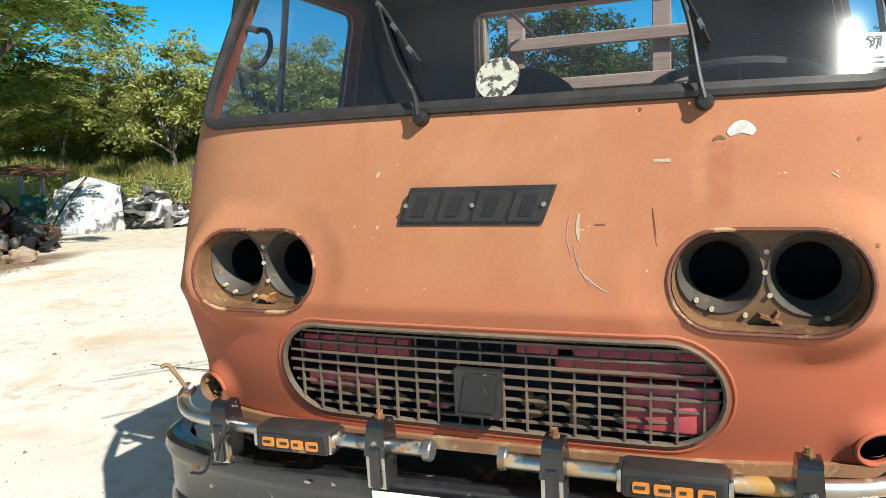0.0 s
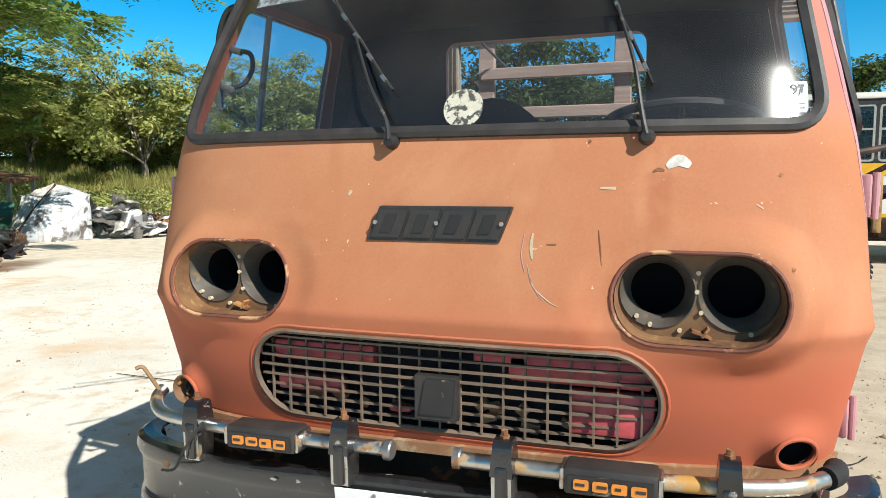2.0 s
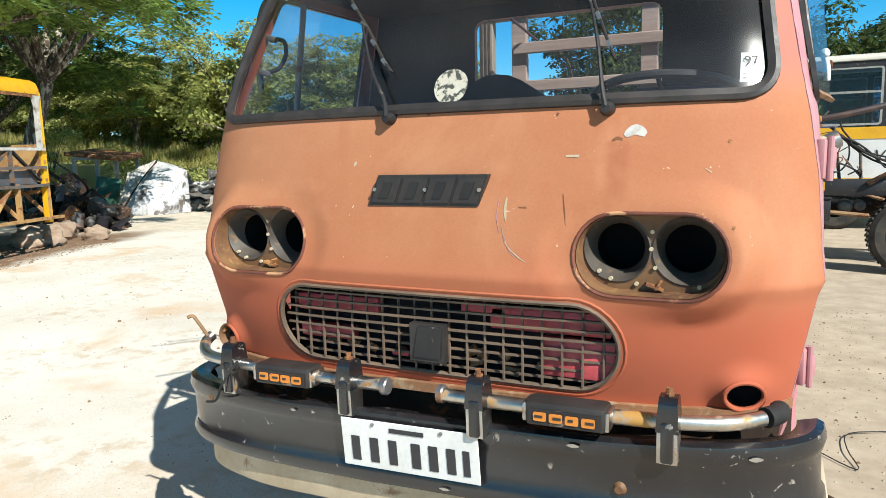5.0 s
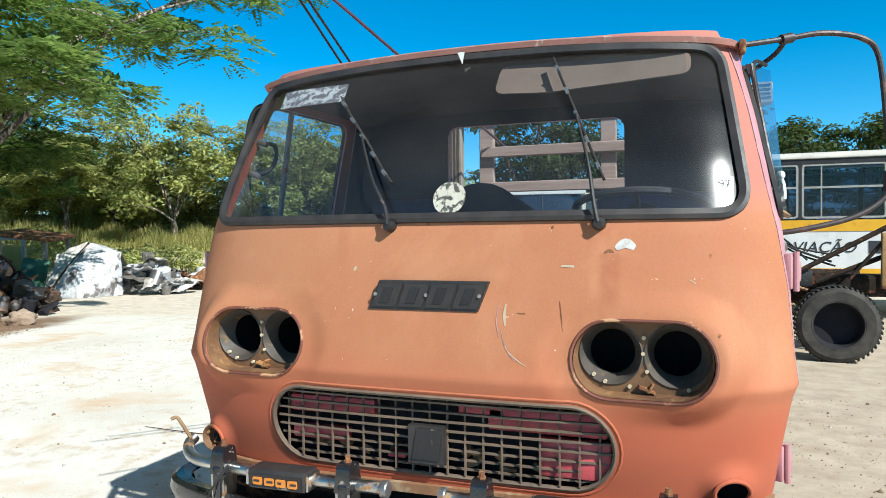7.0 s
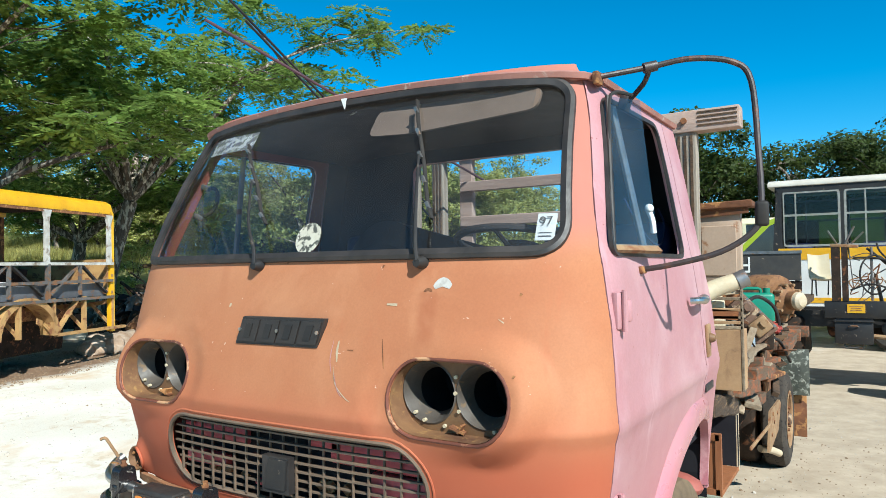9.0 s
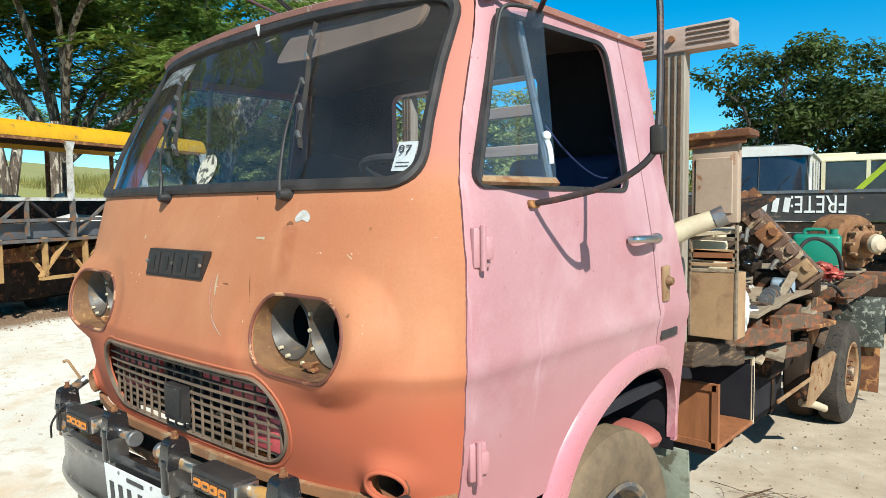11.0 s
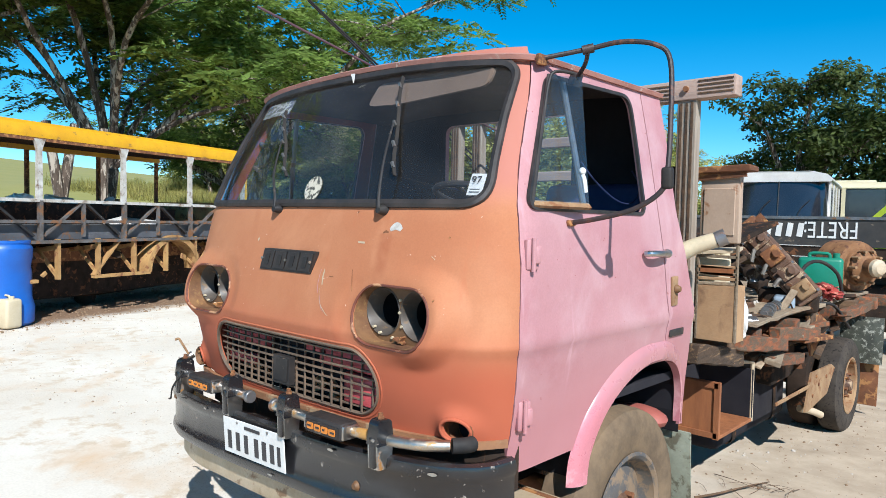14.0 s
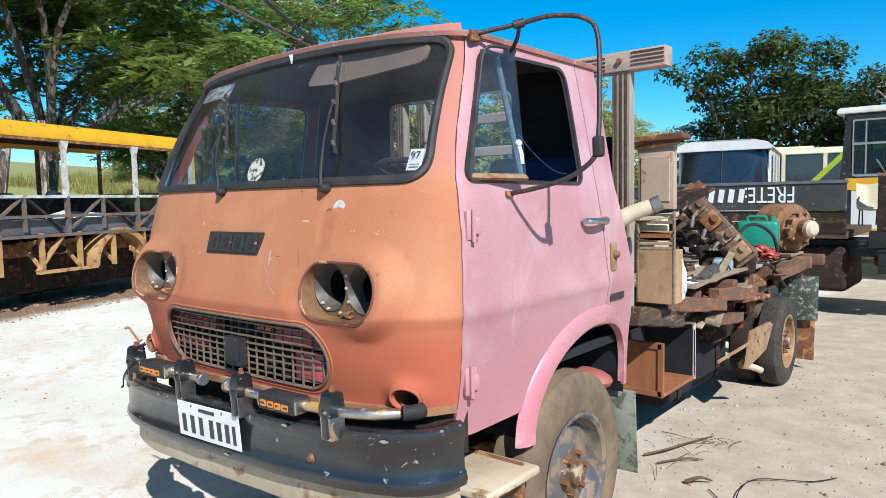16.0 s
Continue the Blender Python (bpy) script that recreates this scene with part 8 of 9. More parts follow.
lathe(bm, [(0.245, 0.89), (0.255, 0.9), (0.255, 0.925), (0.22, 0.93), (0.22, 0.91), (0.0, 0.91)], 36, "z")
part("lid", bm, M_BLUE, barrel)
can("water_can", (-8.95, 1.42, 0), 25, (0.34, 0.26, 0.42), M_CANCREAM, "cream plastic water can beside the barrel")
can("water_can", (-9.0, 1.0, 0), 15, (0.34, 0.26, 0.42), M_CANCREAM, "cream plastic water can beside the barrel")


def loose_tyre(loc, rot, r, w, label, material=M_TYRE2):
    ob = thing("tyre", label, "tyre", loc)
    ob.matrix_basis = pose(*loc, *rot)
    bm = B()
    h = w / 2
    lathe(bm, [(r * 0.56, -h * 0.8), (r * 0.66, -h), (r * 0.86, -h), (r * 0.97, -h * 0.7), (r, -h * 0.3), (r, h * 0.3), (r * 0.97, h * 0.7), (r * 0.86, h), (r * 0.66, h), (r * 0.56, h * 0.8), (r * 0.6, h * 0.5), (r * 0.9, 0), (r * 0.6, -h * 0.5), (r * 0.56, -h * 0.8)], 48, "x")
    part("casing", bm, material, ob)
    return ob


loose_tyre((-11.2, 3.3, 0.28), (0, 0, 60), 0.3, 0.3, "old dusty tyre under the stripped bus")

# ---------------------------------------------------------------- scrap heaps
hood = thing("body_panel", "large bent white sheet metal body panel leaning on scrap", "scrap panel", (-15.65, 13.0, 0), 42)
hood.scale = (1.06, 1.06, 1.06)
CORNERS = [Vector(p) for p in ((-0.95, 0.05, 0.02), (0.14, -0.35, 0.0), (0.92, 0.35, 0.0), (0.86, 0.55, 1.2), (0.0, 0.95, 1.5), (-0.75, 0.9, 1.15))]


def dented_sheet(a, b, c, d, sag, seed):
    """A thin dented sheet between four corners, bulging by sag."""
    m = B()
    n = 16
    up = (b - a).cross(d - a).normalized()
    for side in (0.0, -0.012):
        g = []
        for i in range(n + 1):
            row = []
            for j in range(n + 1):
                u, w = j / n, i / n
                p = a.lerp(b, u).lerp(d.lerp(c, u), w)
                k = sag * (math.sin(math.pi * u) ** 0.6) * (math.sin(math.pi * w) ** 0.6) if 0 < u < 1 and 0 < w < 1 else 0.0
                k += 0.05 * noise.noise((u * 3 + seed, w * 3, 1)) + 0.02 * noise.noise((u * 9, w * 9 + seed, 2))
                row.append(m.verts.new(p + up * (k + side)))
            g.append(row)
        for i in range(n):
            for j in range(n):
                q = (g[i][j], g[i][j + 1], g[i + 1][j + 1], g[i + 1][j])
                m.faces.new(q if side == 0.0 else q[::-1])
    for v_ in m.verts:
        v_.co.z = max(v_.co.z, 0.005)
    return m


part("sheet", dented_sheet(CORNERS[0], CORNERS[1], CORNERS[3], CORNERS[4], 0.27, 0.0), M_WHITESHEET, hood, "", 40)
part("rear_roll", dented_sheet(CORNERS[4], CORNERS[3], CORNERS[3] + Vector((0.2, 0.5, -0.5)), CORNERS[4] + Vector((-0.05, 0.6, -0.45)), 0.16, 3.0), M_WHITESHEET, hood, "", 40)
part("side_flange", dented_sheet(CORNERS[1], CORNERS[2], CORNERS[3] + Vector((0.03, 0, -0.02)), CORNERS[3], 0.04, 5.0), M_WHITESHEET, hood, "", 30)
part("folded_edge", dented_sheet(CORNERS[0] + Vector((-0.1, 0.25, 0)), CORNERS[0] + Vector((0.02, 0.02, 0)), CORNERS[4], CORNERS[5], 0.05, 9.0), M_PALEMETAL, hood, "", 30)
bm = B()
tube(bm, [(-0.88, -0.1, 0.02), (-0.5, 0.3, 0.7), (0.06, 0.8, 1.46)], 0.03, 8)
part("seam", bm, M_SHADOWSCRAP, hood)


def scrap_heap(loc, n, rx, ry, hmax, mats, seed, label, torn=False):
    r = random.Random(seed)
    ob = thing("scrap_heap", label, "scrap heap", loc, r.uniform(-20, 20))
    for k in range(n):
        bm = B()
        a, q = r.uniform(0, 6.3), r.random() ** 0.6
        x, y = rx * q * math.cos(a), ry * q * math.sin(a)
        h = hmax * (1 - q) * r.uniform(0.5, 1.0)
        s = r.uniform(0.12, 0.42)
        kind = r.random()
        if torn and kind < 0.8:
            k4 = [Vector((s * i * r.uniform(0.7, 1.9), s * j * r.uniform(0.4, 1.2), r.uniform(-0.1, 0.1))) for i, j in ((-1, -1), (1, -1), (1, 1), (-1, 1))]
            bm = dented_sheet(*k4, r.uniform(-0.12, 0.2), k)
            for v_ in bm.verts:
                v_.co.z += 0.12 * noise.noise(v_.co * 4 + Vector((k, 0, 0)))
        elif kind < 0.4:
            box(bm, (s * 1.5, s, 0.03 + s * r.uniform(0, 0.5)), (0, 0, 0), (0, 0, 0), 0.01, 1)
            bmesh.ops.subdivide_edges(bm, edges=bm.edges[:], cuts=2, use_grid_fill=True)
            roughen(bm, s * 0.12, 5, k)
        elif kind < 0.65:
            tube(bm, [(-s * 1.6, 0, 0), (0, r.uniform(-0.2, 0.2), r.uniform(0, 0.15)), (s * 1.8, 0, 0)], 0.02 + 0.03 * r.random(), 7, 4)
        elif kind < 0.75:
            for v_ in bmesh.ops.create_icosphere(bm, subdivisions=2, radius=s * 0.6)["verts"]:
                v_.co *= 1 + 0.9 * noise.noise(v_.co * 6 + Vector((k, 0, 0)))
        else:
            cyl(bm, s * 0.5, s * 1.1, (0, 0, 0), (0, 0, 0), 16)
        tip = 28 if torn else 50
        xf(bm.verts, (0, 0, 0), (r.uniform(-tip, tip), r.uniform(-tip, tip), r.uniform(0, 360)))
        low = min(v_.co.z for v_ in bm.verts)
        xf(bm.verts, (x, y, h - low - 0.02))
        part("scrap_piece", bm, r.choice(mats), ob)
    for k in range(6):
        bm = B()
        for v_ in bmesh.ops.create_icosphere(bm, subdivisions=3, radius=1)["verts"]:
            c = v_.co.copy()
            v_.co = Vector((c.x * rx * 0.4, c.y * ry * 0.4, max(c.z, 0) * hmax * (0.35 if torn else 0.62))) * (1 + 0.3 * noise.noise(c * 2 + Vector((k, 0, 0))))
        xf(bm.verts, (r.uniform(-0.55, 0.55) * rx, r.uniform(-0.4, 0.4) * ry, 0))
        roughen(bm, 0.18, 3, k)
        part("scrap_core", bm, M_PALEMETAL if torn else mats[0], ob, "", 15)
    return ob


DARKS = [M_SHADOWSCRAP, M_RUST, M_LINING, M_GREASE, M_SHADOWSCRAP, M_GREYMETAL, M_DARKSTEEL]
scrap_heap((-17.6, 11.5, 0), 60, 1.6, 1.0, 1.1, DARKS, 1, "dark heap of rusty engine scrap")
scrap_heap((-14.2, 9.3, 0), 46, 1.5, 0.8, 0.8, DARKS, 2, "low heap of rusty scrap by the old bus")
scrap_heap((-20.0, 10.0, 0), 46, 1.8, 1.0, 1.2, DARKS, 6, "dark heap of rusty scrap")
scrap_heap((-15.1, 14.9, 0), 80, 1.3, 0.9, 1.05, [M_WHITESHEET, M_STEEL, M_PALEMETAL, M_WHITESHEET, M_GREYMETAL], 3, "heap of torn silver sheet metal", True)
scrap_heap((-14.5, 17.0, 0), 50, 1.8, 0.8, 0.4, [M_WHITESHEET, M_STEEL, M_PALEMETAL, M_RUST], 4, "low heap of torn sheet metal", True)
scrap_heap((-24, 2.5, 0), 50, 2.5, 3.0, 1.3, [M_WHITESHEET, M_PALEMETAL, M_RUST, M_WHITE, M_PALEMETAL], 7, "pale heap of scrap beyond the old bus")
scrap_heap((-22, -4, 0), 50, 2.5, 3.0, 1.3, [M_WHITESHEET, M_PALEMETAL, M_RUST, M_WHITE, M_PALEMETAL], 8, "pale heap of scrap beyond the old bus")
for k in range(10):
    bm = B()
    s = rw.uniform(0.16, 0.3)
    for v_ in bmesh.ops.create_icosphere(bm, subdivisions=3, radius=s)["verts"]:
        c = v_.co / s
        v_.co = Vector((v_.co.x * 1.2, v_.co.y, v_.co.z * 0.8)) * (1 + 0.5 * noise.noise(c * 1.6 + Vector((k * 3, 0, 0))) + 0.2 * noise.noise(c * 4 + Vector((k, 0, 0))))
    xf(bm.verts, (-12.4 + rw.uniform(-0.9, 0.9), 7.4 + rw.uniform(-0.8, 0.8), s * 0.55), (0, 0, rw.uniform(0, 360)))
    solo("rock", bm, M_STONE, "dusty brown rock beside the old bus", "rock", "rocks at the old bus", smooth=60)
cabr = thing("cab_shell", "rusted cab frame with a torn green panel", "cab frame", (-18.0, 13.2, 0), 20)
for p, q in (((-0.9, 0, 0), (-0.9, 0, 1.7)), ((0.4, 0, 0), (0.5, 0, 1.7)), ((-0.9, 0, 1.7), (0.5, 0, 1.7)), ((-0.9, 1.2, 0), (-0.9, 1.2, 1.7)), ((0.5, 1.2, 0), (0.5, 1.2, 1.7))):
    bm = B()
    frame_bar(bm, p, q, 0.1, 0.1)
    part("frame_post", bm, M_STEEL, cabr)
bm = B()
box(bm, (1.8, 1.5, 0.12), (-0.2, 0.6, 1.8), (4, 6, 0), 0.03)
roughen(bm, 0.05, 2, 3)
part("crushed_roof", bm, M_RUST, cabr)
bm = B()
box(bm, (0.8, 0.05, 0.8), (0.3, -0.3, 0.7), (-10, 8, 0), 0.02)
part("green_panel", bm, mat("faded_green_paint", (0.05, 0.16, 0.1), (0.04, 0.1, 0.07), 0.5, scale=3), cabr)

# ---------------------------------------------------------------- service bus
bus = thing("service_bus", "parked white city bus with a yellow band", "bus", (0.0, 13.4, 0), 0)
# local: x along the side (front end at x = 0), near side at y = 0
bl, bw_ = 10.5, 2.5
bm = B()
prism(bm, [(0.0, 0.55), (bl, 0.55), (bl, 1.92), (0.0, 1.92)], "y", 0.0, bw_)
part("lower_body", bm, M_BUSWHITE, bus)
for z, h, m in ((1.81, 0.22, M_YELLOW), (0.925, 0.1, M_YELLOW), (0.72, 0.12, M_BLACK)):
    bm = B()
    box(bm, (bl, 0.02, h), (bl / 2, -0.002, z))
    part("band", bm, m, bus)
bm = B()
prism(bm, rounded([(-0.04, 3.12), (bw_ + 0.04, 3.12), (bw_ + 0.02, 3.2), (bw_ - 0.25, 3.27), (0.25, 3.27), (-0.02, 3.2)], 0.03, 3), "x", -0.16, bl)
xf(bm.verts)
part("roof", bm, mat("greyed_white_roof", (0.62, 0.58, 0.5), (0.5, 0.46, 0.4), 0.6, scale=2), bus)
bm = B()
box(bm, (bl, 0.03, 0.12), (bl / 2, 0.012, 3.07))
part("roof_fascia", bm, M_BLACK, bus)
bm = B()
box(bm, (0.03, bw_, 0.12), (-0.02, bw_ / 2, 3.07))
part("roof_fascia", bm, M_BLACK, bus)
bm = B()
box(bm, (bl - 0.3, bw_ - 0.4, 0.04), (bl / 2, bw_ / 2, 1.5))
part("bus_floor", bm, M_LINING, bus)
pil = [0.0, 1.05] + [1.05 + 1.51 * k for k in range(1, 7)]
for x in pil + [bl - 0.05]:
    for y in (0.0, bw_ - 0.06):
        bm = B()
        box(bm, (0.1, 0.06, 1.16), (x + 0.05, y + 0.03, 2.49))
        part("window_pillar", bm, M_BLACK, bus)
for a, b in zip(pil, pil[1:] + [bl - 0.05]):
    w = b - a - 0.1
    cx = (a + b) / 2 + 0.05
    for y in (0.012, bw_ - 0.03):
        bm = B()
        poly = rounded([(cx - w / 2, 1.97), (cx + w / 2, 1.97), (cx + w / 2, 3.0), (cx - w / 2, 3.0)], 0.06, 4)
        sweep(bm, [Vector((p[0], y, p[1])) for p in densify(poly, 0.2)], [(-0.02, -0.014), (0.02, -0.014), (0.02, 0.014), (-0.02, 0.014)], closed=True, up=(0, 1, 0))
        frame_ = part("window", bm, M_ALU, bus, "aluminium framed bus window")
        bm = B()
        box(bm, (w, 0.02, 0.04), (cx, y, 2.56))
        part("middle_rail", bm, M_ALU, frame_)
        bm = B()
        box(bm, (0.025, 0.02, 1.0), (cx - w * 0.27, y + 0.002, 2.48))
        part("sliding_stile", bm, M_ALU, frame_)
        bm = B()
        bm.faces.new([bm.verts.new((p[0], y + 0.012, p[1])) for p in poly])
        pane = part("pane", bm, G_BUS, frame_, smooth=0)
        pane.visible_shadow = False
    bm = B()
    box(bm, (0.5, 0.45, 0.5), (cx - 0.2, 0.5, 1.78), (0, 0, 0), 0.06)
    part("bus_seat", bm, M_SEAT, bus)
bm = B()
prism(bm, [(0.0, 0.55), (-0.12, 1.5), (-0.02, 2.95), (0.05, 3.03), (0.1, 3.03), (0.1, 0.55)], "y", bw_ - 0.1, bw_)
part("front_corner", bm, M_BLACK, bus)
bm = B()
prism(bm, [(0.0, 0.55), (-0.12, 1.5), (-0.02, 2.95), (0.05, 3.03), (0.1, 3.03), (0.1, 0.55)], "y", -0.002, 0.1)
part("front_corner", bm, M_BLACK, bus)
bm = B()
box(bm, (0.1, bw_ - 0.2, 0.95), (-0.03, bw_ / 2, 1.1), (0, 0, 0), 0.02)
part("front_apron", bm, M_BUSWHITE, bus)
bm = B()
vs = [bm.verts.new(p) for p in ((-0.1, 0.1, 1.6), (-0.1, bw_ - 0.1, 1.6), (-0.02, bw_ - 0.1, 2.94), (-0.02, 0.1, 2.94))]
bm.faces.new(vs)
p_ = part("front_pane", bm, G_BUS, bus, smooth=0)
p_.visible_shadow = False
bm = B()
box(bm, (0.12, bw_, 0.1), (0.02, bw_ / 2, 3.0))
part("front_header", bm, M_BLACK, bus)
for x in (1.9, 8.2):
    bm = B()
    lathe(bm, [(0.26, -0.12), (0.42, -0.13), (0.48, -0.08), (0.48, 0.08), (0.42, 0.13), (0.26, 0.12), (0.2, 0.0), (0.0, 0.0)], 36, "y", (x, 0.2, 0.48))
    part("wheel", bm, M_TYRE2, bus)
cu = bpy.data.curves.new("lettering", "FONT")
cu.body = "VIAÇÃO"
cu.size, cu.extrude, cu.align_x, cu.shear = 0.3, 0.004, "LEFT", 0.25
tmp = new("lettering", cu)
me = bpy.data.meshes.new_from_object(tmp.evaluated_get(bpy.context.evaluated_depsgraph_get()))
bpy.data.objects.remove(tmp)
me.materials.append(M_DARKBAR)
let = new("lettering", me)
let.matrix_basis = pose(2.46, -0.008, 1.29, 90, 0, 0)
let.parent = bus
bm = B()
box(bm, (0.62, 0.012, 0.24), (4.1, -0.006, 1.39))
part("lettering_bar", bm, M_DARKBAR, bus)

# ---------------------------------------------------------------- chassis truck with a wooden bed
hulk = thing("chassis_truck", "black cabless truck chassis with a timber-sided bed", "truck", (-0.055, 8.36, 0))
bm = B()
for k, z in enumerate((1.2, 1.35)):
    box(bm, (4.6, 0.035, 0.14), (-1.5, 0.5, z))
part("lower_board", bm, M_SHADOWSCRAP, hulk)
bm = B()
box(bm, (4.6, 0.04, 0.36), (-1.5, 0.48, 1.61), (0, 0, 0), 0.004, 1)
sign_board = part("side_board", bm, mat("black_painted_board", (0.03, 0.03, 0.03), (0.05, 0.045, 0.04), 0.6, scale=5, bump=0.3, spots=((0.2, 0.15, 0.1), 0.08, 9)), hulk, "black painted side board with upside-down white lettering")
bm = B()
box(bm, (4.62, 0.07, 0.04), (-1.5, 0.48, 1.81))
part("board_cap", bm, M_STEEL, sign_board)
cu = bpy.data.curves.new("lettering", "FONT")
cu.body = "FRETE:"
cu.size, cu.extrude, cu.align_x = 0.4, 0.003, "LEFT"
tmp = new("lettering", cu)
me = bpy.data.meshes.new_from_object(tmp.evaluated_get(bpy.context.evaluated_depsgraph_get()))
bpy.data.objects.remove(tmp)
me.materials.append(M_WHITE)
let = new("lettering", me)
let.matrix_basis = pose(0.19, 0.453, 1.755, 90, 180, 0) @ Matrix.Diagonal((0.58, 0.8, 1, 1))
let.parent = sign_board
for k in range(4):
    bm = B()
    box(bm, (0.075, 0.008, 0.19), (-0.52 - 0.14 * k, 0.455, 1.64), (0, 8, 0), 0.002, 1)
    part("number_bar", bm, M_WHITE, sign_board)
for x in (-3.6, -2.4, -1.2, 0.0, 0.75):
    bm = B()
    box(bm, (0.06, 0.05, 0.7), (x, 0.535, 1.45))
    part("stake", bm, M_STEEL, hulk)
bm = B()
box(bm, (4.6, 2.2, 0.1), (-1.5, 1.6, 1.1))
part("bed_floor", bm, M_WOODBROWN, hulk)
for y in (0.9, 1.7):
    bm = B()
    box(bm, (7.6, 0.08, 0.22), (0.0, y, 0.9))
    part("chassis_rail", bm, M_BLACK, hulk)
# two dark masses added to make the shadow band below the timber bed
for x0, x1 in ((-1.9, -0.7), (-0.5, 0.8)):
    bm = B()
    box(bm, (x1 - x0, 1.2, 0.62), ((x0 + x1) / 2, 1.25, 0.62), (0, 0, 0), 0.08, 3)
    roughen(bm, 0.03, 3, x0)
    part("hung_tank", bm, M_SHADOWSCRAP, hulk, "black mass added for the shade under the timber bed")
# gearbox-like mass added so that the chassis darkens and shades the ground
bm = B()
box(bm, (1.3, 0.7, 0.42), (1.7, 1.3, 0.85), (0, 0, 0), 0.08, 3)
cyl(bm, 0.3, 0.7, (2.6, 1.3, 0.85), (0, 90, 0), 20)
roughen(bm, 0.03, 4, 6)
part("gearbox", bm, M_SHADOWSCRAP, hulk, "dark mass added between the chassis rails to cast shade")
bm = B()
box(bm, (0.43, 0.36, 0.31), (1.385, 0.64, 0.76), (0, 0, 0), 0.012)
tb_ = part("tool_box", bm, M_BLACK, hulk, "black steel tool box with a hinged lid")
bm = B()
box(bm, (0.45, 0.03, 0.025), (1.385, 0.455, 0.905), (0, 0, 0), 0.006)
part("lid_edge", bm, M_BLACK, tb_)
bm = B()
tube(bm, [(1.33, 0.46, 0.83), (1.35, 0.43, 0.845), (1.42, 0.43, 0.845), (1.44, 0.46, 0.83)], 0.008, 6, 0)
part("handle", bm, M_DARKSTEEL, tb_)
bm = B()
tube(bm, [(1.28, 0.5, 0.605), (1.28, 0.5, 0.56), (1.49, 0.5, 0.56), (1.49, 0.5, 0.605)], 0.012, 6, 0)
part("foot_bracket", bm, M_DARKSTEEL, tb_)
bm = B()
box(bm, (1.2, 0.09, 0.22), (1.66, 0.5, 1.05), (0, 0, 0), 0.01)
sill_ = part("side_sill", bm, M_BLACK, hulk)
bm = B()
box(bm, (0.2, 0.008, 0.115), (1.416, 0.451, 1.066), (0, 0, 0), 0.002, 1)
plate_ = part("yellow_plate", bm, M_YELLOW, sill_, "faded yellow maker's plate")
for k, w in enumerate((0.15, 0.11, 0.13)):
    bm = B()
    box(bm, (w, 0.004, 0.012), (1.416, 0.446, 1.095 - 0.026 * k))
    part("print_bar", bm, M_OCHRE, plate_)
for x0, w in ((1.2, 0.1), (1.302, 0.07)):
    bm = B()
    prism(bm, [(x0 - w / 2, 0.45), (x0 + w / 2, 0.45), (x0 + w / 2, 0.58), (x0 + w / 2 - 0.02, 0.58), (x0 + w / 2 - 0.02, 0.47), (x0 - w / 2 + 0.02, 0.47), (x0 - w / 2 + 0.02, 0.58), (x0 - w / 2, 0.58)], "z", 1.16, 1.86)
    part("upright", bm, M_SHADOWSCRAP, hulk, "black channel upright with chipped paint")
bm = B()
box(bm, (0.32, 0.16, 0.04), (1.3, 0.53, 1.875), (0, 4, 0), 0.008)
part("upright_cap", bm, M_RUSTY_TAN, hulk)
bm = B()
sweep(bm, [Vector((1.63 + 0.16 * math.cos(a), 0.5 + 0.1 * math.cos(a), 1.5 + 0.25 * math.sin(a))) for a in [2 * math.pi * i / 36 for i in range(36)]], circle(0.011, 8), closed=True, up=(0, 1, 0))
wheel_ = part("steering_wheel", bm, M_RUBBER, hulk, "thin black steering wheel on its bare column")
for a in (20, 140, 260):
    bm = B()
    tube(bm, [(1.64, 0.52, 1.5), (1.63 + 0.16 * math.cos(radians(a)), 0.5 + 0.1 * math.cos(radians(a)), 1.5 + 0.25 * math.sin(radians(a)))], 0.008, 6, 0)
    part("spoke", bm, M_DARKSTEEL, wheel_)
bm = B()
tube(bm, [(1.64, 0.52, 1.5), (1.7, 0.75, 1.15)], 0.022, 8, 0)
part("column", bm, M_DARKSTEEL, wheel_)
# hoses sag from the uprights to the rear
for pts, r in (([(1.55, 0.52, 1.84), (1.8, 0.5, 1.62), (2.05, 0.5, 1.45), (2.5, 0.52, 1.28)], 0.016), ([(1.6, 0.55, 1.8), (1.85, 0.53, 1.55), (2.1, 0.53, 1.38), (2.55, 0.55, 1.22)], 0.014), ([(1.66, 0.5, 1.9), (1.72, 0.5, 1.76), (2.0, 0.52, 1.5), (2.6, 0.56, 1.36)], 0.012), ([(1.4, 0.5, 1.72), (1.7, 0.48, 1.7), (1.95, 0.5, 1.56), (2.2, 0.52, 1.3)], 0.014), ([(1.36, 0.5, 1.3), (1.6, 0.46, 1.38), (1.85, 0.5, 1.28), (1.95, 0.55, 1.17)], 0.012)):
    bm = B()
    tube(bm, pts, r, 7, 6)
    part("hose", bm, M_RUBBER, hulk, "sagging black rubber hose")
rh = random.Random(8)
for k in range(12):
    x, z = rh.uniform(1.36, 1.85), rh.uniform(1.2, 1.7)
    bm = B()
    tube(bm, [(x, 0.5, z), (x + rh.uniform(-0.15, 0.15), 0.46 + rh.uniform(0, 0.12), z + rh.uniform(0.05, 0.2)), (x + rh.uniform(-0.25, 0.25), 0.5, z + rh.uniform(-0.2, 0.25)), (x + rh.uniform(-0.15, 0.2), 0.52, rh.uniform(1.15, 1.4))], rh.uniform(0.005, 0.01), 6, 6)
    part("cable", bm, rh.choice([M_RUBBER, M_DARKSTEEL, M_RUST]), hulk)
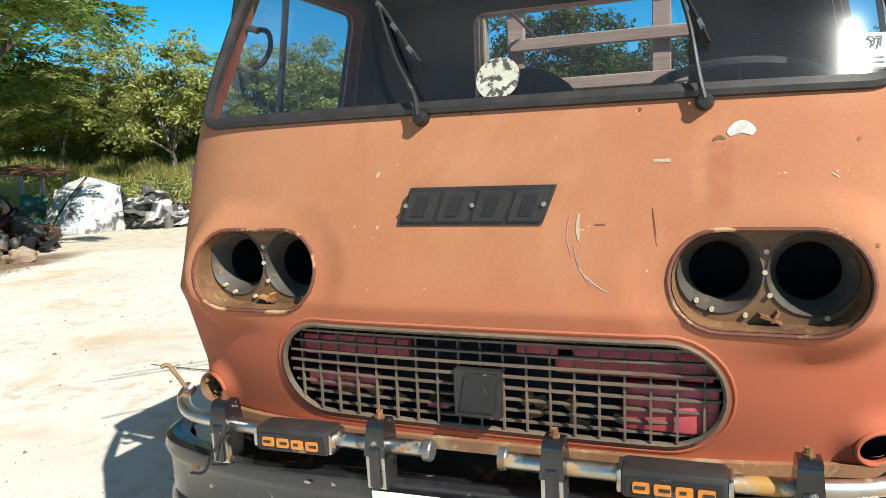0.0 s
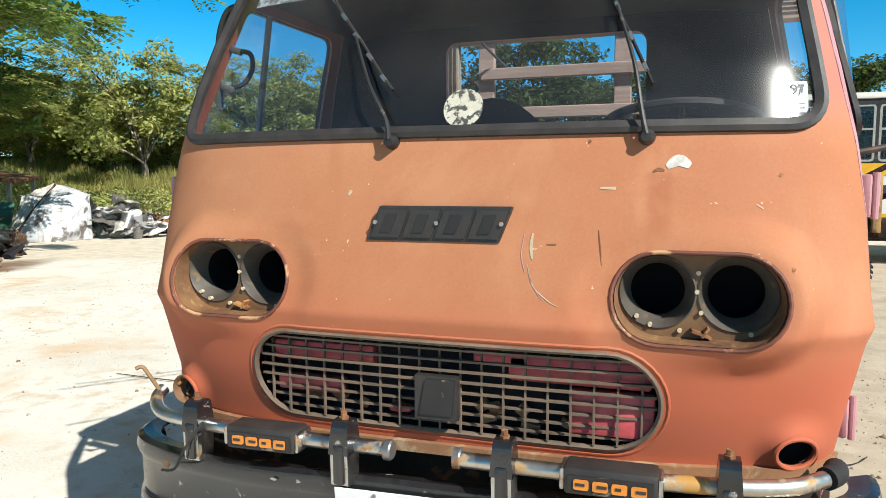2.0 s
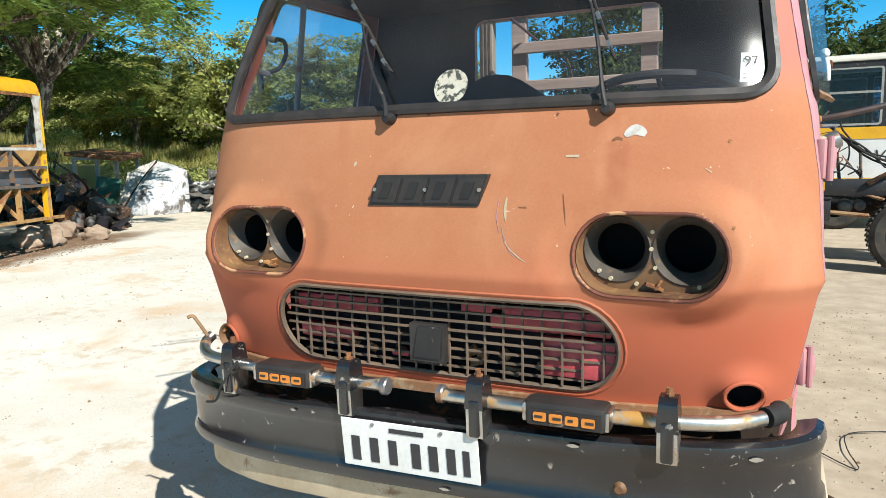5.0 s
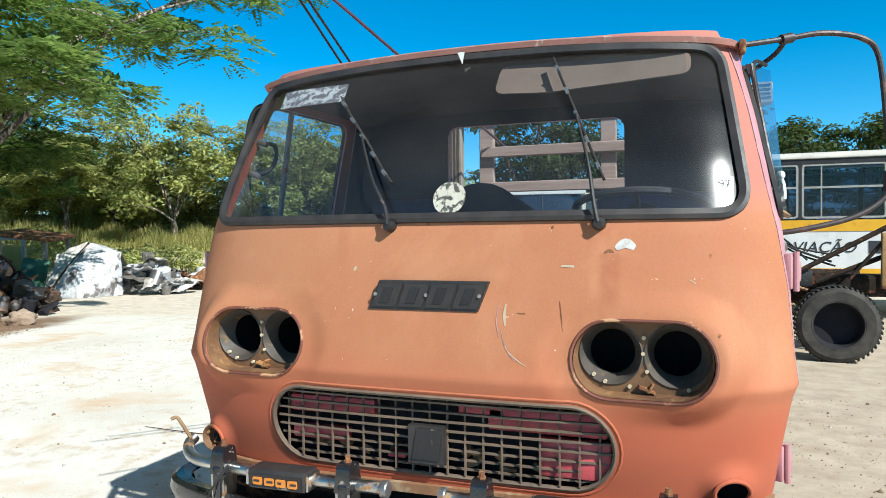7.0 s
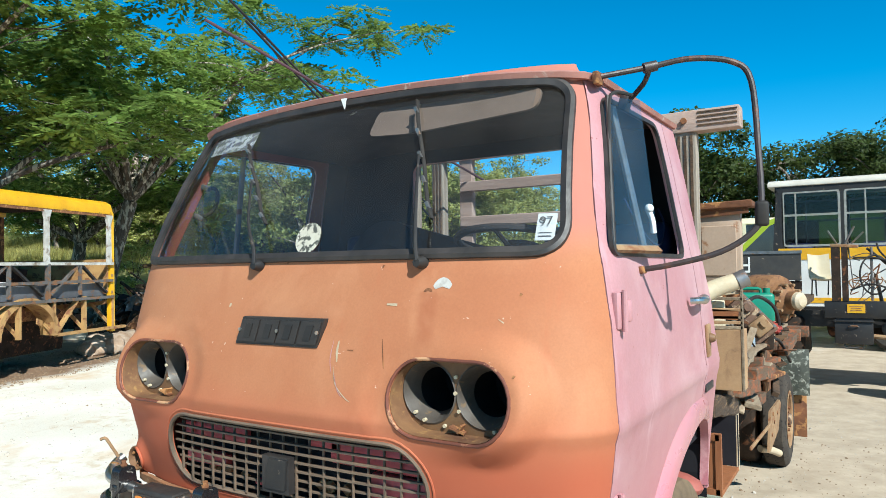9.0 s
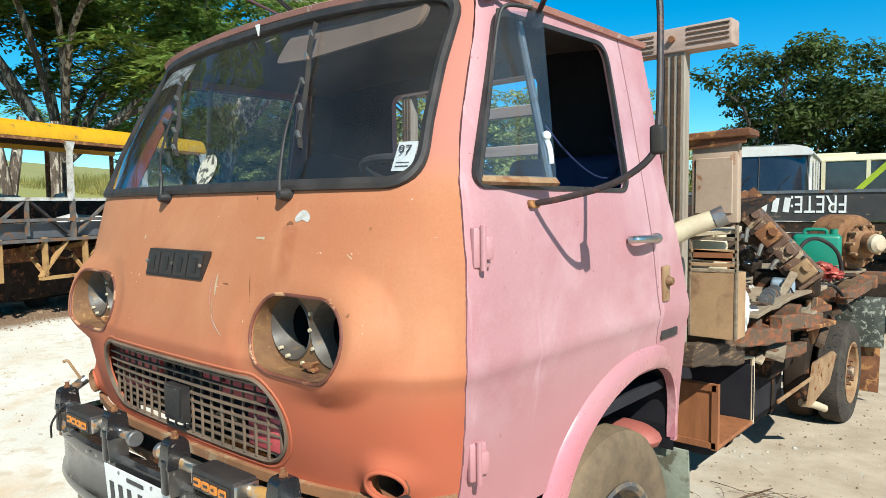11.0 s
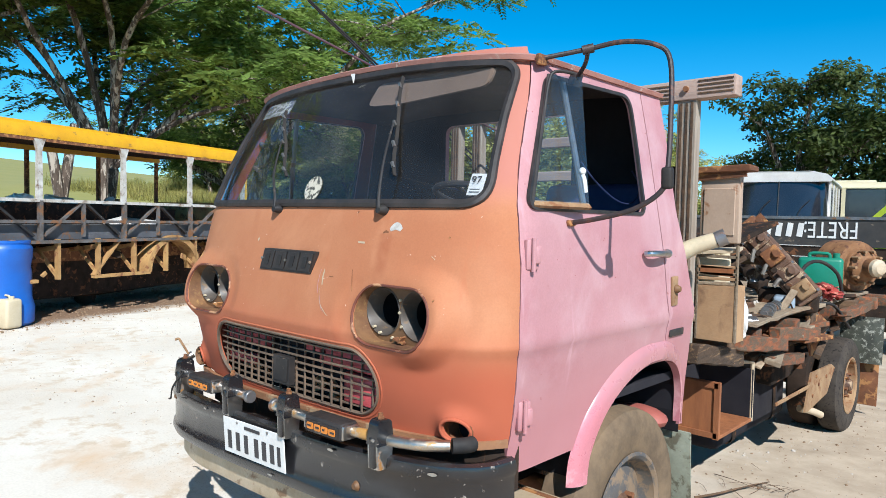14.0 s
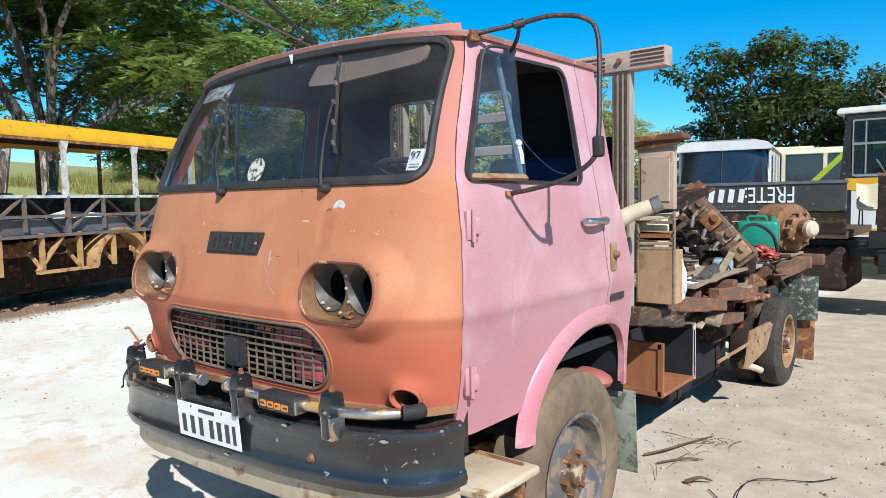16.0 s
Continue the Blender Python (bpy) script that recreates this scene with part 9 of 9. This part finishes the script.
for p_, q_, r in (((1.6, 0.5, 1.17), (1.6, 0.5, 1.85), 0.016), ((1.93, 0.52, 1.16), (1.91, 0.52, 1.5), 0.02), ((1.3, 0.5, 1.88), (1.42, 0.5, 2.13), 0.014), ((1.22, 0.5, 1.9), (1.12, 0.48, 2.08), 0.012), ((1.38, 0.5, 1.9), (1.52, 0.5, 2.05), 0.012)):
    bm = B()
    tube(bm, [p_, q_], r, 8, 0)
    part("lever", bm, M_DARKSTEEL, hulk)
for p_, q_, r in (((1.83, 0.5, 1.0), (2.2, 0.45, 0.89), 0.022), ((1.6, 0.55, 0.71), (2.05, 0.55, 0.67), 0.03)):
    bm = B()
    tube(bm, [p_, q_], r, 8, 0)
    part("brake_rod", bm, M_RUSTY_TAN, hulk)
for p_, q_, r in (((2.0, 0.42, 1.1), (3.4, 0.42, 1.9), 0.035), ((2.3, 0.5, 1.0), (3.7, 0.58, 1.6), 0.035), ((2.7, 0.45, 1.05), (3.15, 0.45, 1.62), 0.025), ((3.4, 0.42, 0.6), (3.4, 0.42, 1.9), 0.04)):
    bm = B()
    tube(bm, [p_, q_], r, 8, 0)
    part("strut", bm, M_SHADOWSCRAP, hulk, "black steel strut over the axle")
bm = B()
box(bm, (0.1, 0.09, 0.75), (3.12, 0.43, 1.3), (0, 0, 0), 0.012)
part("upright", bm, M_OCHRE, hulk, "ochre primed steel upright")
bm = B()
box(bm, (1.7, 0.5, 0.3), (3.0, 0.85, 0.95), (0, 0, 0), 0.04, 2)
roughen(bm, 0.02, 4, 9)
part("axle_frame", bm, M_SHADOWSCRAP, hulk)
for x, z, r in ((1.78, 0.79, 0.09), (1.95, 0.8, 0.07)):
    bm = B()
    cyl(bm, r, 0.2, (x, 0.72, z), (90, 0, 0), 18)
    ball(bm, r * 0.98, (x, 0.62, z), (1, 0.4, 1), 12)
    part("air_tank", bm, M_GREYMETAL, hulk)
for x, y in ((2.485, 0.05), (-2.6, 0.25)):
    bm = B()
    r, h = 0.5, 0.15
    lathe(bm, [(r * 0.6, -h), (r * 0.86, -h * 1.05), (r * 0.97, -h * 0.8), (r, -h * 0.4), (r, h * 0.4), (r * 0.97, h * 0.8), (r * 0.86, h), (r * 0.6, h), (r * 0.58, 0), (r * 0.6, -h)], 56, "y", (x, y, r - 0.02))
    tyre_ = part("tyre", bm, M_TYRE2, hulk, "large worn tyre, dusty brown sidewall")
    bm = B()
    for i in range(48):
        vs = box(bm, (0.03, h * 1.7, 0.02), (0, 0, r + 0.002), (0, 0, 12))
        m = Matrix.Translation((x, y, r - 0.02)) @ Euler((0, 2 * math.pi * i / 48, 0)).to_matrix().to_4x4()
        for v_ in vs:
            v_.co = m @ v_.co
    part("tread", bm, M_TYRE2, tyre_)
    bm = B()
    lathe(bm, [(r * 0.6, -h * 0.9), (r * 0.63, -h * 1.02), (r * 0.57, -h * 0.9), (r * 0.54, h * 0.3), (0.0, h * 0.35), (0.0, h * 0.4), (r * 0.56, h * 0.4)], 40, "y", (x, y, r - 0.02))
    part("rim", bm, M_LINING, tyre_)
seat_ = thing("plastic_chair", "cream plastic chair standing on the black chassis", "chair", (0.97, 9.11, 1.22), 200)
seat_.scale = (0.68, 0.68, 0.68)
bm = B()
rows = []
for i, (y, z) in enumerate(((0.2, 0.02), (0.1, 0.0), (-0.08, 0.0), (-0.16, 0.05), (-0.2, 0.2), (-0.24, 0.5))):
    rows.append([bm.verts.new((x, y + 0.04 * abs(x) / 0.2, z + 0.3 + 0.03 * (x / 0.2) ** 2)) for x in span(-0.2, 0.2, 6)])
for i in range(5):
    for j in range(6):
        bm.faces.new((rows[i][j], rows[i][j + 1], rows[i + 1][j + 1], rows[i + 1][j]))
ex = bmesh.ops.extrude_face_region(bm, geom=bm.faces[:])
for g in ex["geom"]:
    if isinstance(g, bmesh.types.BMVert):
        g.co += Vector((0, -0.012, -0.012))
part("shell", bm, M_CANCREAM, seat_)
for x in (-0.15, 0.15):
    bm = B()
    tube(bm, [(x, 0.15, 0.0), (x, 0.12, 0.3), (x, -0.1, 0.3), (x, -0.15, 0.0)], 0.014, 6, 0)
    part("leg", bm, M_BLACK, seat_)

# ---------------------------------------------------------------- vehicles further back


def far_bus(name, loc, rz, w, l, h, body, label, roof=None):
    ob = thing(name, label, "bus", loc, rz)
    bm = B()
    box(bm, (w, l, h * 0.42), (0, l / 2, h * 0.33), (0, 0, 0), 0.05)
    part("body", bm, body, ob)
    bm = B()
    prism(bm, rounded([(-w / 2, h * 0.93), (w / 2, h * 0.93), (w / 2 - 0.04, h * 0.965), (w / 2 - 0.3, h), (-w / 2 + 0.3, h), (-w / 2 + 0.04, h * 0.965)], 0.06, 3), "y", -0.05, l)
    part("roof", bm, roof or body, ob)
    bm = B()
    box(bm, (w - 0.9, l * 0.3, 0.08), (0, l * 0.3, h + 0.02), (0, 0, 0), 0.02)
    part("roof_vent", bm, roof or body, ob)
    for x in (-w / 2 + 0.04, w / 2 - 0.04):
        for y in span(0.05, l - 0.1, 6):
            bm = B()
            box(bm, (0.07, 0.1, h * 0.4), (x, y, h * 0.735))
            part("pillar", bm, body, ob)
        for a, b in zip(span(0.05, l - 0.1, 6), span(0.05, l - 0.1, 6)[1:]):
            bm = B()
            box(bm, (0.02, b - a - 0.1, h * 0.38), (x, (a + b) / 2, h * 0.735))
            part("side_window", bm, M_BUSGLASS, ob)
    bm = B()
    box(bm, (w - 0.16, 0.03, h * 0.39), (0, 0.02, h * 0.735), (-4, 0, 0), 0.01)
    part("windscreen", bm, M_BUSGLASS, ob)
    bm = B()
    box(bm, (0.05, 0.05, h * 0.39), (0, 0.0, h * 0.735), (-4, 0, 0))
    part("centre_post", bm, M_BLACK, ob)
    for x in (-w / 2 + 0.2, w / 2 - 0.2):
        for y in (1.2, l - 1.4):
            bm = B()
            cyl(bm, 0.42, 0.25, (x, y, 0.42), (0, 90, 0), 24)
            part("wheel", bm, M_TYRE2, ob)
    return ob


mini = thing("white_minibus", "white minibus with a blue-tinted wraparound windscreen", "minibus", (-3.1, 16.0, 0), 10)
bm = B()
box(bm, (2.2, 6.0, 1.5), (0, 3.02, 1.15), (0, 0, 0), 0.12, 4)
part("body", bm, M_BUSWHITE, mini)
bm = B()
prism(bm, rounded([(-1.14, 2.8), (-1.1, 2.74), (1.1, 2.74), (1.14, 2.8), (1.02, 2.92), (0.7, 2.99), (-0.7, 2.99), (-1.02, 2.92)], 0.04, 4), "y", -0.12, 6.0)
for v_ in bm.verts:
    if v_.co.y < 0:
        v_.co.y += 0.3 * (abs(v_.co.x) / 1.1) ** 2.5 + max(v_.co.z - 2.75, 0) * 0.6
part("roof", bm, M_BUSWHITE, mini, "white domed roof with a visor lip", 40)
n = 16
bm = B()
front = [(1.04 * math.sin(a * math.pi / 2), 0.06 + 0.38 * (1 - math.cos(a * math.pi / 2)) ** 1.5) for a in span(-1, 1, n)]
rows = [[bm.verts.new((x * (1 - 0.03 * k), y + 0.14 * k, 1.86 + 0.89 * k)) for x, y in front] for k in (0, 1)]
for a in range(n):
    bm.faces.new((rows[0][a], rows[0][a + 1], rows[1][a + 1], rows[1][a]))
part("windscreen", bm, M_BUSGLASS, mini)
for a in (0, n // 2, n):
    bm = B()
    tube(bm, [(front[a][0], front[a][1] - 0.01, 1.86), (front[a][0] * 0.97, front[a][1] + 0.13, 2.76)], 0.035 if a != n // 2 else 0.015, 8, 0)
    part("pillar", bm, M_BUSWHITE if a != n // 2 else M_BLACK, mini)
for x in (-1.06, 1.06):
    for y in span(0.5, 5.9, 5):
        bm = B()
        box(bm, (0.05, 0.09, 0.9), (x, y, 2.31))
        part("pillar", bm, M_BUSWHITE, mini)
    for a, b in zip(span(0.5, 5.9, 5), span(0.5, 5.9, 5)[1:]):
        bm = B()
        box(bm, (0.02, b - a - 0.09, 0.88), (x, (a + b) / 2, 2.31))
        part("side_window", bm, M_BUSGLASS, mini)
for x in (-0.9, 0.9):
    for y in (1.2, 4.6):
        bm = B()
        cyl(bm, 0.38, 0.22, (x, y, 0.38), (0, 90, 0), 24)
        part("wheel", bm, M_TYRE2, mini)
for x in (-0.45, 0.4):
    bm = B()
    tube(bm, [(x, 0.0, 1.84), (x + 0.1, 0.06, 2.1), (x + 0.28, 0.1, 2.3)], 0.009, 6)
    part("wiper", bm, M_BLACK, mini)
far_bus("cream_bus", (-5.0, 21.0, 0), -80, 2.4, 6.5, 2.95, M_CREAMBUS, "cream bus parked side-on further back")
lime = thing("lime_van", "lime green van behind the timber bed", "van", (-0.4, 17.0, 0), 0)
bm = B()
prism(bm, rounded([(-1.6, 0.45), (2.2, 0.45), (2.2, 2.75), (0.05, 2.75), (-0.2, 2.66), (-0.95, 1.9), (-1.6, 1.45)], 0.06, 3), "y", 0.0, 1.9)
part("body", bm, M_LIME, lime)
bm = B()
prism(bm, [(-0.86, 1.82), (0.9, 1.82), (0.9, 2.6), (0.0, 2.6), (-0.14, 2.54)], "y", -0.012, 0.012)
part("side_window", bm, M_BUSGLASS, lime)
for x in (-0.9, 1.5):
    bm = B()
    cyl(bm, 0.36, 0.22, (x, 0.12, 0.36), (90, 0, 0), 24)
    part("wheel", bm, M_TYRE2, lime)
